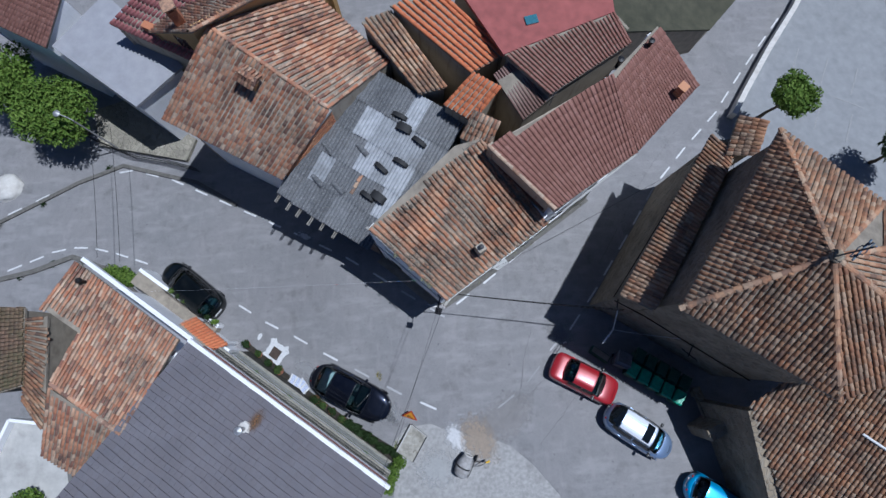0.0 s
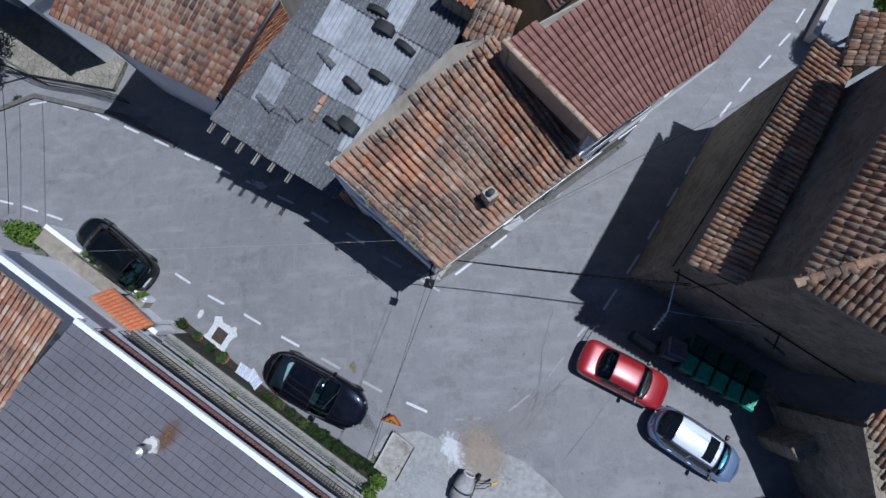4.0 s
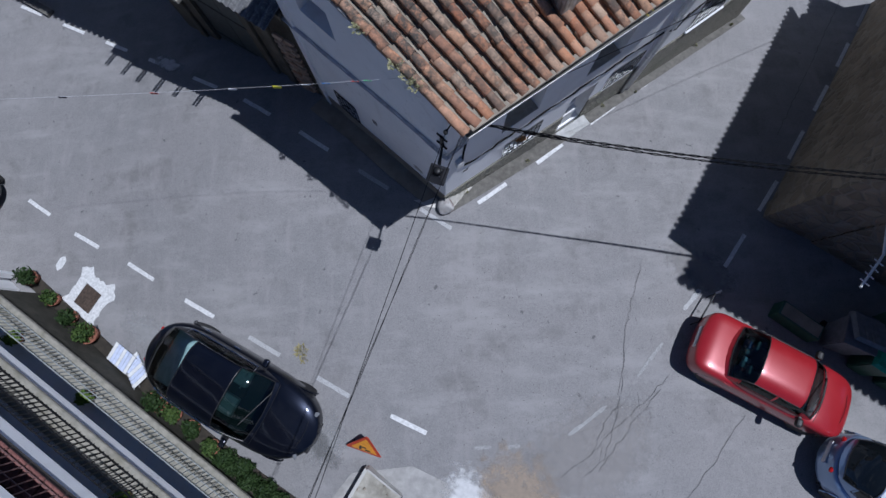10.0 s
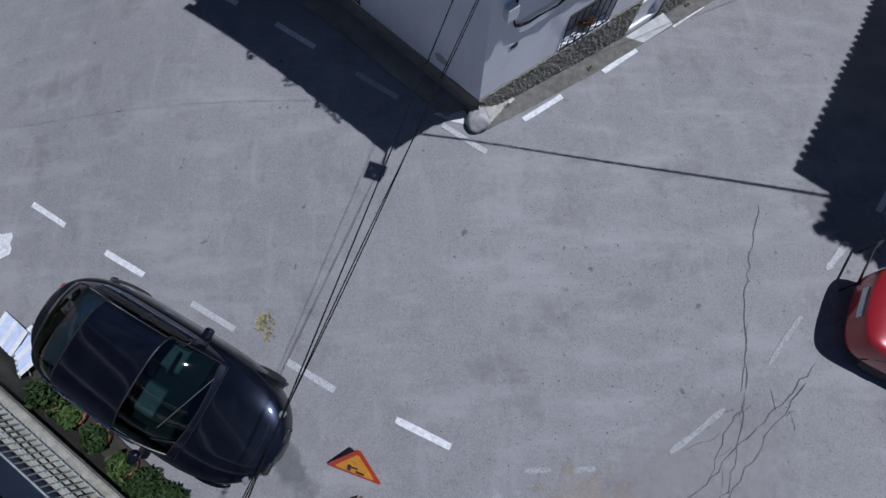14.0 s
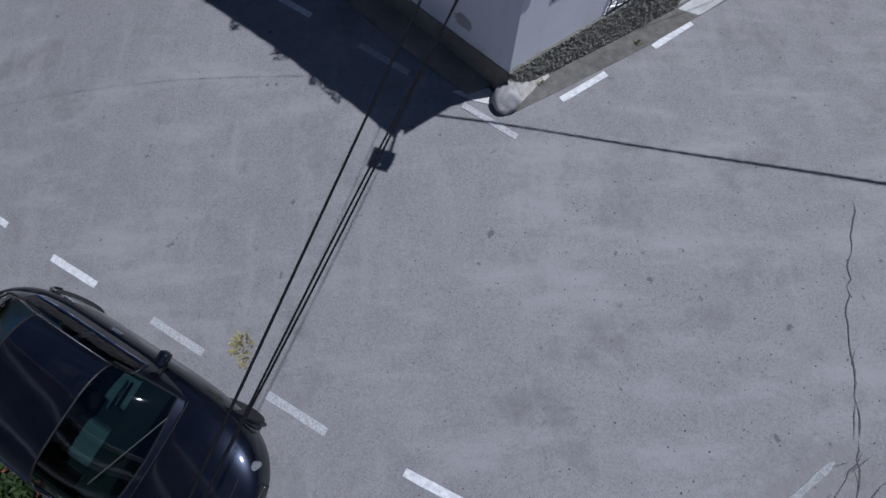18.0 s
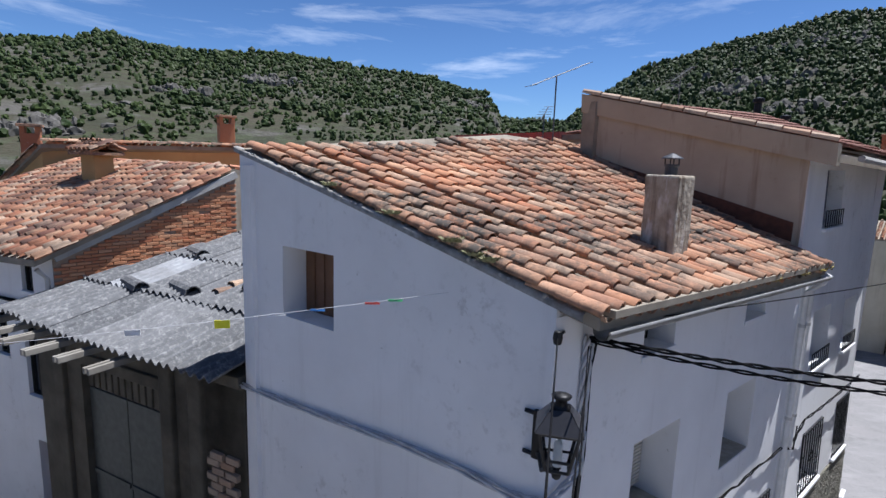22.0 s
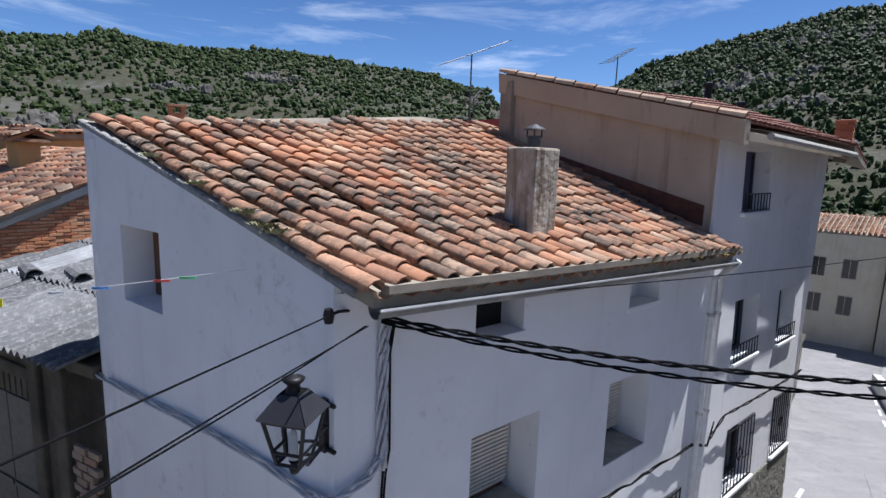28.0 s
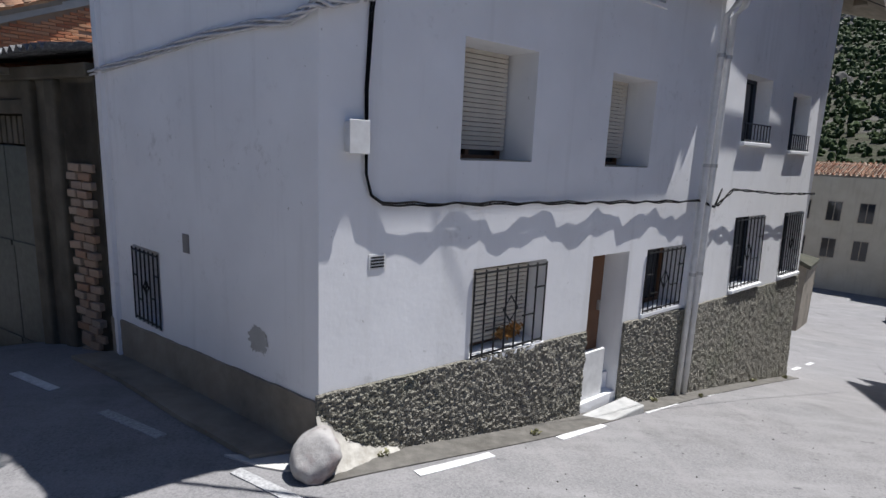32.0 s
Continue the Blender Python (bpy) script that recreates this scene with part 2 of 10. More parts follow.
def hillside():
    k = Nodes("hillside", 0.95).geo()
    c = k.ramp(k.noise(0.035, 6), (0.35, (0.027, 0.03, 0.013)), (0.55, (0.046, 0.04, 0.022)), (0.7, (0.066, 0.053, 0.034)))
    c = k.mix(k.ramp(k.noise(0.9, 7, 0.75), (0.45, (0, 0, 0)), (0.6, (0.7,) * 3)), c, (0.024, 0.03, 0.011))
    rock = k.ramp(k.noise(0.05, 9, 0.72, k.scaled(1, 1, 3.0)), (0.53, (0, 0, 0)), (0.6, (1, 1, 1)))
    c = k.mix(rock, c, k.ramp(k.noise(0.5, 6), (0.3, (0.06, 0.055, 0.045)), (0.7, (0.115, 0.106, 0.094))))
    c = k.mix(k.ramp(k.noise(0.25, 7, 0.7), (0.5, (0, 0, 0)), (0.62, (0.75,) * 3)), c, (0.05, 0.062, 0.026))
    k.color(c)
    k.bump(k.noise(0.3, 8), 1.2, 0.9)
    return k.m


def whitewash():
    """Lime-washed plaster: hand-trowelled unevenness, faint rain runs, grey scuffs and small chipped spots."""
    k = Nodes("white_plaster", 0.88).geo()
    c = k.ramp(k.noise(1.1, 6), (0.3, (0.76, 0.76, 0.765)), (0.7, (0.84, 0.84, 0.845)))
    run = k.noise(1.0, 6, 0.6, k.scaled(4.0, 4.0, 0.3))
    c = k.mix(k.ramp(run, (0.56, (0, 0, 0)), (0.8, (0.35,) * 3)), c, (0.5, 0.49, 0.47))
    scuff = k.math("MULTIPLY", k.ramp(k.noise(0.8, 4), (0.52, (0, 0, 0)), (0.66, (1, 1, 1))), k.ramp(k.noise(6, 8, 0.75), (0.54, (0, 0, 0)), (0.66, (0.5, 0.5, 0.5))))
    c = k.mix(scuff, c, (0.42, 0.41, 0.39))
    chip = k.ramp(k.noise(11, 4, 0.6), (0.7, (0, 0, 0)), (0.73, (0.7, 0.7, 0.7)))
    c = k.mix(chip, c, (0.46, 0.45, 0.43))
    k.color(c)
    k.bump(k.noise(3.0, 4), 0.02, 0.25)
    k.bump(k.noise(14, 7, 0.6), 0.004, 0.4)
    k.bump(k.noise(70, 3), 0.001, 0.3)
    return k.m


ASPHALT = asphalt()
WHITE = whitewash()
BEIGE = plaster("beige_render", (0.35, 0.3, 0.23), (0.44, 0.38, 0.295), (0.16, 0.1, 0.065), 0.95)
OCHRE = plaster("ochre_render", (0.52, 0.32, 0.13), (0.58, 0.37, 0.16), (0.36, 0.22, 0.1), 0.3)
CEMENT = concrete("cement", (0.36, 0.35, 0.33), (0.47, 0.46, 0.43))
PALE_CEMENT = concrete("pale_cement", (0.5, 0.48, 0.44), (0.62, 0.6, 0.56), (0.3, 0.26, 0.22), 1.5)
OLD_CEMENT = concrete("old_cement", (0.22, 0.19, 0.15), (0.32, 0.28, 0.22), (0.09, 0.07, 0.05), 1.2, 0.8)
ROUGHCAST = pebbledash()
TILE = tiles("clay_tile", [(0.0, (0.48, 0.18, 0.085)), (0.2, (0.56, 0.26, 0.135)), (0.4, (0.6, 0.35, 0.21)), (0.55, (0.36, 0.165, 0.1)), (0.7, (0.56, 0.28, 0.16)), (0.85, (0.64, 0.46, 0.32)), (0.93, (0.46, 0.31, 0.21)), (1.0, (0.16, 0.105, 0.08))], amount=0.95, cover=0.43)
TILE_PALE = tiles("pale_clay_tile", [(0.0, (0.4, 0.15, 0.08)), (0.3, (0.5, 0.23, 0.13)), (0.55, (0.58, 0.34, 0.21)), (0.75, (0.62, 0.47, 0.34)), (0.88, (0.25, 0.1, 0.07)), (1.0, (0.17, 0.1, 0.08))], amount=0.8, cover=0.5)
TILE_OLD = tiles("weathered_clay_tile", [(0.0, (0.36, 0.16, 0.08)), (0.3, (0.5, 0.28, 0.15)), (0.5, (0.58, 0.42, 0.28)), (0.7, (0.36, 0.22, 0.14)), (0.85, (0.46, 0.22, 0.11)), (1.0, (0.15, 0.1, 0.075))], amount=0.75, cover=0.48)
TILE_NEW = tiles("new_orange_tile", [(0.0, (0.55, 0.14, 0.05)), (1.0, (0.62, 0.19, 0.07))], amount=0.25, cover=0.6)
TILE_RED = tiles("red_interlocking_tile", [(0.0, (0.16, 0.068, 0.058)), (0.6, (0.2, 0.088, 0.076)), (1.0, (0.25, 0.125, 0.108))], lichen=(0.24, 0.12, 0.1), amount=0.25, cover=0.5)
TILE_CREAM = tiles("cream_verge_tile", [(0.0, (0.42, 0.3, 0.2)), (0.6, (0.55, 0.44, 0.33)), (1.0, (0.45, 0.25, 0.15))], amount=0.6, cover=0.5)
STONE = rubble("church_rubble_stone", (0.2, 0.16, 0.11), (0.34, 0.28, 0.2), (0.3, 0.26, 0.2))
BRICK = tiles("red_brick", [(0.0, (0.42, 0.14, 0.065)), (0.5, (0.54, 0.22, 0.1)), (1.0, (0.58, 0.32, 0.18))], amount=0.4, cover=0.62)
HILL = hillside()
LINE = plain("road_paint", (0.62, 0.62, 0.615), 0.75, vary=0.2, scale=16)
BLACK = plain("black_iron", (0.012, 0.012, 0.013), 0.5, 0.3)
RUBBER = plain("black_rubber", (0.014, 0.014, 0.015), 0.7)
DARK = plain("dark_void", (0.012, 0.011, 0.01), 0.9)
WINDOW = glassy("window_glass", (0.02, 0.023, 0.028), 0.06)
BROWNWOOD = plain("brown_wood", (0.16, 0.075, 0.035), 0.55, scale=5)
BLIND = plain("cream_blind", (0.6, 0.56, 0.48), 0.6, vary=0.08)
GALV = plain("galvanised_metal", (0.5, 0.5, 0.5), 0.45, 0.7)
WHITE_PIPE = plain("white_pipe", (0.7, 0.7, 0.69), 0.5, vary=0.1)

# ---- mesh helpers ----
def part(name, bm, material, parent=None, label="", smooth=False):
    """Links a bmesh as one mesh object, under a thing or a part where one is given."""
    me = bpy.data.meshes.new(name)
    bm.to_mesh(me)
    bm.free()
    if smooth:
        me.polygons.foreach_set("use_smooth", [True] * len(me.polygons))
    me.materials.append(material)
    ob = new(name, me)
    if parent:
        ob.parent = parent
    if label:
        tagged(ob, label)
    return ob


def thing(name, label, category, at=(0, 0, 0), rz=0.0, group="", kind="", m=None):
    ob = new(name)
    ob.empty_display_size = 0.2
    ob.matrix_world = m or pose(*at, 0, 0, rz)
    return tagged(ob, label, category, group, kind)


def quad(bm, pts):
    return bm.faces.new([bm.verts.new(p) for p in pts])


def hexa(bm, bottom, top):
    """A solid from a bottom and a top ring of the same length, each counter-clockwise from above."""
    b, t = [bm.verts.new(p) for p in bottom], [bm.verts.new(p) for p in top]
    n = len(b)
    bm.faces.new(b[::-1])
    bm.faces.new(t)
    for i in range(n):
        bm.faces.new((b[i], b[(i + 1) % n], t[(i + 1) % n], t[i]))
    return b + t


def box(bm, x0, y0, z0, x1, y1, z1, bevel=0.0):
    vs = hexa(bm, [(x0, y0, z0), (x1, y0, z0), (x1, y1, z0), (x0, y1, z0)], [(x0, y0, z1), (x1, y0, z1), (x1, y1, z1), (x0, y1, z1)])
    if bevel:
        es = {e for v in vs for e in v.link_edges}
        bmesh.ops.bevel(bm, geom=list(es), offset=bevel, segments=2, affect="EDGES", profile=0.5)
    return vs


def boxed(*dims, bevel=0.0, m=None):
    bm = bmesh.new()
    box(bm, *dims, bevel=bevel)
    if m:
        bm.transform(m)
    return bm


def tube(bm, pts, r, seg=8, r1=None, caps=True):
    """A round bar along a line of points; r1: its radius at the end."""
    pts = [Vector(p) for p in pts]
    rings, n = [], len(pts)
    for i, p in enumerate(pts):
        d = (pts[min(i + 1, n - 1)] - pts[max(i - 1, 0)]).normalized()
        a = d.cross(Vector((0, 0, 1)) if abs(d.z) < 0.95 else Vector((1, 0, 0))).normalized()
        b = d.cross(a)
        k = r if r1 is None else r + (r1 - r) * i / max(1, n - 1)
        rings.append([bm.verts.new(p + k * (math.cos(2 * math.pi * j / seg) * a + math.sin(2 * math.pi * j / seg) * b)) for j in range(seg)])
    for u, v in zip(rings, rings[1:]):
        for j in range(seg):
            bm.faces.new((u[j], u[(j + 1) % seg], v[(j + 1) % seg], v[j]))
    if caps:
        bm.faces.new(rings[0][::-1])
        bm.faces.new(rings[-1])


def lathe(bm, profile, seg=20, at=(0, 0, 0)):
    """A turned shape from (radius, height) pairs."""
    rings = [[bm.verts.new((at[0] + r * math.cos(2 * math.pi * j / seg), at[1] + r * math.sin(2 * math.pi * j / seg), at[2] + z)) for j in range(seg)] for r, z in profile]
    for u, v in zip(rings, rings[1:]):
        for j in range(seg):
            bm.faces.new((u[j], u[(j + 1) % seg], v[(j + 1) % seg], v[j]))
    if profile[0][0] > 1e-4:
        bm.faces.new(rings[0][::-1])
    if profile[-1][0] > 1e-4:
        bm.faces.new(rings[-1])


def sag(a, b, drop, n=14):
    a, b = Vector(a), Vector(b)
    return [a.lerp(b, i / n) - Vector((0, 0, drop * 4 * (i / n) * (1 - i / n))) for i in range(n + 1)]


def merged(bm, d=1e-4):
    bmesh.ops.remove_doubles(bm, verts=bm.verts, dist=d)
    bmesh.ops.recalc_face_normals(bm, faces=bm.faces)
    return bm


def upright(origin, along):
    """A frame for a wall: x runs along it, z is up, and y points into the building, to the left of along."""
    a = Vector((along[0], along[1], 0)).normalized()
    return Matrix(((a.x, -a.y, 0, origin[0]), (a.y, a.x, 0, origin[1]), (0, 0, 1, origin[2] if len(origin) > 2 else 0), (0, 0, 0, 1)))


def wall(length, z0, z1, openings=(), thick=0.35, step=0.0):
    """A wall in its own frame from x = 0, with the bottom z0(x) and the top z1(x) and openings (x0, z0, x1, z1) cut right through."""
    f0 = z0 if callable(z0) else (lambda x: z0)
    f1 = z1 if callable(z1) else (lambda x: z1)
    xs = {0.0, float(length)}
    for o in openings:
        xs |= {o[0], o[2]}
    if step:
        xs |= {i * step for i in range(1, int(length / step) + 1) if i * step < length}
    xs = sorted(xs)
    bm = bmesh.new()
    for a, b in zip(xs, xs[1:]):
        cuts = sorted((o[1], o[3]) for o in openings if o[0] <= a + 1e-6 and o[2] >= b - 1e-6)
        low = (f0(a), f0(b))
        spans = []
        for c0, c1 in cuts:
            spans.append((low, (c0, c0)))
            low = (c1, c1)
        spans.append((low, (f1(a), f1(b))))
        for (la, lb), (ta, tb) in spans:
            quad(bm, [(a, 0, la), (b, 0, lb), (b, 0, tb), (a, 0, ta)])
            quad(bm, [(a, thick, ta), (b, thick, tb), (b, thick, lb), (a, thick, la)])
        quad(bm, [(a, 0, f1(a)), (b, 0, f1(b)), (b, thick, f1(b)), (a, thick, f1(a))])
        quad(bm, [(a, 0, f0(a)), (a, thick, f0(a)), (b, thick, f0(b)), (b, 0, f0(b))])
    for x in (0.0, length):
        quad(bm, [(x, 0, f0(x)), (x, 0, f1(x)), (x, thick, f1(x)), (x, thick, f0(x))])
    for x0, c0, x1, c1 in openings:
        quad(bm, [(x0, 0, c0), (x0, thick, c0), (x1, thick, c0), (x1, 0, c0)])
        quad(bm, [(x0, 0, c1), (x1, 0, c1), (x1, thick, c1), (x0, thick, c1)])
        quad(bm, [(x0, 0, c0), (x0, 0, c1), (x0, thick, c1), (x0, thick, c0)])
        quad(bm, [(x1, 0, c0), (x1, thick, c0), (x1, thick, c1), (x1, 0, c1)])
    return merged(bm)


def inside(p, poly):
    x, y, hit = p[0], p[1], False
    for (x0, y0), (x1, y1) in zip(poly, poly[1:] + poly[:1]):
        if (y0 > y) != (y1 > y) and x < (x1 - x0) * (y - y0) / (y1 - y0) + x0:
            hit = not hit
    return hit


def arc_tile(w0, w1, length, rise, seg=5, thick=0.014, flip=1):
    """A barrel tile from y = 0 (its low, wide end) to y = length."""
    vs, fs = [], []
    for y, w in ((0.0, w0), (length, w1)):
        for k in (0.0, thick):
            for j in range(seg + 1):
                a = math.pi * j / seg
                vs.append((-(w / 2 - k) * math.cos(a), y, flip * (rise * w / w0 - k) * math.sin(a)))
    s = seg + 1
    for j in range(seg):
        fs.append((j, j + 1, 2 * s + j + 1, 2 * s + j))
        fs.append((s + j + 1, s + j, 3 * s + j, 3 * s + j + 1))
        fs.append((j, s + j, s + j + 1, j + 1))
    for j in (0, seg):
        fs.append((j, 2 * s + j, 3 * s + j, s + j))
    me = bpy.data.meshes.new("tile")
    me.from_pydata(vs, [], fs)
    me.polygons.foreach_set("use_smooth", [k < 2 * seg and True for k in range(len(me.polygons))])
    return me, vs, fs


def roof_tiles(parent, material, eave, top, clip=None, pitch=0.22, show=0.30, length=0.40, near=None, limit=0, seed=1, rough=1.0, name="roof_tile", channels=True, flat=1.0):
    """Barrel tiles in courses from the eave line (two points) up to the top line (two points). Within the stretch near of the plan the
    first limit tiles are pieces of their own; the others are one joined part."""
    rng = random.Random(seed)
    a, b, d, c = (Vector(p) for p in (*eave, *top))
    cols = max(2, round((b - a).length / pitch))
    pieces = [arc_tile(pitch * k, pitch * k * 0.84, length, pitch * 0.43 * k * flat) for k in ((0.74, 0.78, 0.83) if flat > 0.9 else (0.92, 0.93, 0.94))]
    for me, _, _ in pieces:
        me.materials.append(material)
    V, Fc = [], []

    def lay(vs, fs, m):
        base = len(V)
        V.extend(tuple(m @ Vector(v)) for v in vs)
        Fc.extend(tuple(base + i for i in f) for f in fs)

    gutter = arc_tile(pitch * 0.95, pitch * 0.8, length, pitch * 0.3 * flat, 4, 0.012, -1)
    made = 0
    for i in range(cols * 2 + 1):
        f = (i + 0.5) / (2 * cols) if i < 2 * cols else 1.0
        over = i % 2 == 0
        if not over and not channels:
            continue
        p, q = a.lerp(b, min(1, f)), d.lerp(c, min(1, f))
        up = (q - p)
        n = int(up.length / show)
        if n < 1:
            continue
        up.normalize()
        side = (b - a).normalized()
        nz = side.cross(up).normalized()
        side = up.cross(nz)
        wob = rng.uniform(-0.012, 0.012) * rough
        for j in range(n):
            o = p + up * (j * show + rng.uniform(-0.02, 0.02) * (rough if j else 0.4)) + nz * ((0.03 * flat if over else 0.0) + wob)
            mid = o + up * (show / 2)
            if clip and not inside((mid.x, mid.y), clip):
                continue
            turn = rng.uniform(-0.045, 0.045) * rough
            lift = 0.07 + rng.uniform(-0.02, 0.02) * rough
            sx = side * math.cos(turn) + up * math.sin(turn)
            uy = (up * math.cos(turn) - side * math.sin(turn) - nz * lift).normalized()
            uz = sx.cross(uy)
            m = Matrix(((sx.x, uy.x, uz.x, o.x), (sx.y, uy.y, uz.y, o.y), (sx.z, uy.z, uz.z, o.z + 0.03), (0, 0, 0, 1)))
            if not over:
                lay(gutter[1], gutter[2], m)
            elif made < limit and (near is None or inside((mid.x, mid.y), near)):
                ob = new(name, pieces[rng.randrange(3)][0])
                ob.parent = parent
                ob.matrix_local = m
                made += 1
            else:
                pc = pieces[rng.randrange(3)]
                lay(pc[1], pc[2], m)
    if V:
        me = bpy.data.meshes.new("tile_courses")
        me.from_pydata(V, [], Fc)
        me.materials.append(material)
        me.polygons.foreach_set("use_smooth", [len(p.vertices) == 4 for p in me.polygons])
        ob = new("tile_courses", me)
        ob.parent = parent
        tagged(ob, kind="stuff")
    return made


def slab(poly, thick):
    """A roof deck or floor: a polygon of 3D points, made solid downwards."""
    bm = bmesh.new()
    hexa(bm, [(p[0], p[1], p[2] - thick) for p in poly], poly)
    bmesh.ops.recalc_face_normals(bm, faces=bm.faces)
    return bm


def ridge_tiles(parent, material, a, b, size=0.24, step=0.33, seed=3):
    """A row of capping tiles along a ridge or hip, one joined part."""
    rng = random.Random(seed)
    a, b = Vector(a), Vector(b)
    d = (b - a).normalized()
    s = d.cross(Vector((0, 0, 1))).normalized()
    u = s.cross(d)
    _, vs, fs = arc_tile(size, size * 0.82, step * 1.3, size * 0.42)
    V, Fc = [], []
    for i in range(max(1, int((b - a).length / step))):
        o = a + d * (i * step) + u * rng.uniform(0.0, 0.02)
        base = len(V)
        V.extend(tuple(o + s * v[0] + d * v[1] + u * v[2]) for v in vs)
        Fc.extend(tuple(base + k for k in f) for f in fs)
    me = bpy.data.meshes.new("ridge_cap")
    me.from_pydata(V, [], Fc)
    me.materials.append(material)
    ob = new("ridge_cap", me)
    ob.parent = parent
    return tagged(ob, kind="stuff")


# ---- ground ----
def ground_z(x, y):
    """The lie of the land: a rise at the crossing that falls away along both streets."""
    rise = 0.85 * math.exp(-((x + 5) ** 2 + (y - 3.2) ** 2) / 18) + 0.2 * math.exp(-((x + 0.8) ** 2 + (y - 0.6) ** 2) / 6.5)
    x, y = 16 * math.tanh(x / 16), 16 * math.tanh(y / 16)
    return rise + 0.0380 * x - 0.1426 * y - 0.1184 - 0.0099 * x * x - 0.0040 * x * y - 0.0039 * y * y


SKYLINE = [(-180, 8), (-70, 9), (-45, 8.6), (-32.5, 8.6), (-28.8, 8.9), (-25.5, 10.0), (-20.3, 9.3), (-15.5, 9.5), (-9.3, 9.8), (-2.6, 9.0), (4.3, 8.1), (10.2, 6.8), (11.8, 4.2),
           (18.4, 4.2), (21.5, 6.7), (25.5, 9.4), (31.3, 11.0), (37.3, 12.4), (41.2, 12.9), (47, 12.9), (70, 11), (180, 8)]


def crest(az):
    """How high the hills stand over the eye, in degrees, at a bearing from the y axis towards x."""
    for (a0, e0), (a1, e1) in zip(SKYLINE, SKYLINE[1:]):
        if a0 <= az <= a1:
            return e0 + (e1 - e0) * (az - a0) / (a1 - a0)
    return 8.0


FAR = 300.0


def land_z(x, y):
    r = math.hypot(x, y)
    base = ground_z(x, y)
    if r < 70:
        return base
    az = math.degrees(math.atan2(x, y))
    top = 6 + FAR * math.tan(radians(crest(az)))
    k = min(1.0, (r - 70) / (FAR - 70))
    rough = noise.fractal((x / 45, y / 45, 3.1), 1.0, 2.0, 5) * 7 * k * (1 - 0.72 * k)
    z = base + (top - base) * (k ** 1.25) + rough
    if r > FAR:
        z = top + noise.fractal((x / 45, y / 45, 3.1), 1.0, 2.0, 5) * 2 - (r - FAR) * 0.12
    return z


def build_ground():
    xs = sorted({*(round(-34 + 0.5 * i, 2) for i in range(137))})
    bm = bmesh.new()
    grid = [[bm.verts.new((x, y, ground_z(x, y))) for x in xs] for y in xs]
    for r0, r1 in zip(grid, grid[1:]):
        for i in range(len(xs) - 1):
            bm.faces.new((r0[i], r0[i + 1], r1[i + 1], r1[i]))
    road = part("ground", bm, ASPHALT, smooth=True)
    tagged(road, "worn grey asphalt of a sloping village crossing", "road", kind="structure")
    # the land beyond, out to the hills and the horizon
    bm = bmesh.new()
    n = 240
    radii = [33 * 1.0, 40, 52, 66, 80, 95, 110, 126, 142, 158, 174, 190, 206, 222, 238, 254, 268, 282, 292, 300, 308, 330, 400, 600, 1200, 2500]
    rings = []
    for k, r in enumerate(radii):
        ring = []
        for j in range(n):
            az = 2 * math.pi * j / n
            x, y = r * math.sin(az), r * math.cos(az)
            if k == 0:
                s = 33.9 / max(abs(math.sin(az)), abs(math.cos(az)))
                x, y = s * math.sin(az), s * math.cos(az)
                ring.append(bm.verts.new((x, y, ground_z(x, y) - 0.05)))
                continue
            if k == 1:
                s = max(40, 35.5 / max(abs(math.sin(az)), abs(math.cos(az))))
                x, y = s * math.sin(az), s * math.cos(az)
            ring.append(bm.verts.new((x, y, land_z(x, y))))
        rings.append(ring)
    for u, v in zip(rings, rings[1:]):
        for j in range(n):
            bm.faces.new((u[j], u[(j + 1) % n], v[(j + 1) % n], v[j]))
    land = part("land", bm, HILL, smooth=True)
    tagged(land, "dry rocky hillsides with sparse scrub round the village", "hill", kind="structure")


build_ground()


def strip(name, poly, material, label, rise=0.006, step=0.4, category="pavement", holes=None):
    """A patch laid on the ground: a polygon in plan, draped over the lie of the land with a thickness of its own."""
    xs, ys = [p[0] for p in poly], [p[1] for p in poly]
    bm = bmesh.new()
    top = bm.faces.new([bm.verts.new((x, y, 0)) for x, y in poly])
    x = math.ceil(min(xs) / step) * step
    while x < max(xs):
        bmesh.ops.bisect_plane(bm, geom=bm.verts[:] + bm.edges[:] + bm.faces[:], plane_co=(x, 0, 0), plane_no=(1, 0, 0))
        x += step
    y = math.ceil(min(ys) / step) * step
    while y < max(ys):
        bmesh.ops.bisect_plane(bm, geom=bm.verts[:] + bm.edges[:] + bm.faces[:], plane_co=(0, y, 0), plane_no=(0, 1, 0))
        y += step
    for v in bm.verts:
        v.co.z = ground_z(v.co.x, v.co.y) + rise
    ext = bmesh.ops.extrude_face_region(bm, geom=bm.faces[:])
    for v in ext["geom"]:
        if isinstance(v, bmesh.types.BMVert):
            v.co.z -= rise + 0.15
    bmesh.ops.recalc_face_normals(bm, faces=bm.faces)
    return tagged(part(name, bm, material), label, category, kind="structure")


# ---- road markings ----
def along(points, t):
    """The place and the direction at the fraction t of a line of points."""
    seg = [math.dist(p, q) for p, q in zip(points, points[1:])]
    s = t * sum(seg)
    for (p, q), n in zip(zip(points, points[1:]), seg):
        if s <= n or (p, q) == (points[-2], points[-1]):
            k = s / n
            return (p[0] + (q[0] - p[0]) * k, p[1] + (q[1] - p[1]) * k), ((q[0] - p[0]) / n, (q[1] - p[1]) / n)
        s -= n


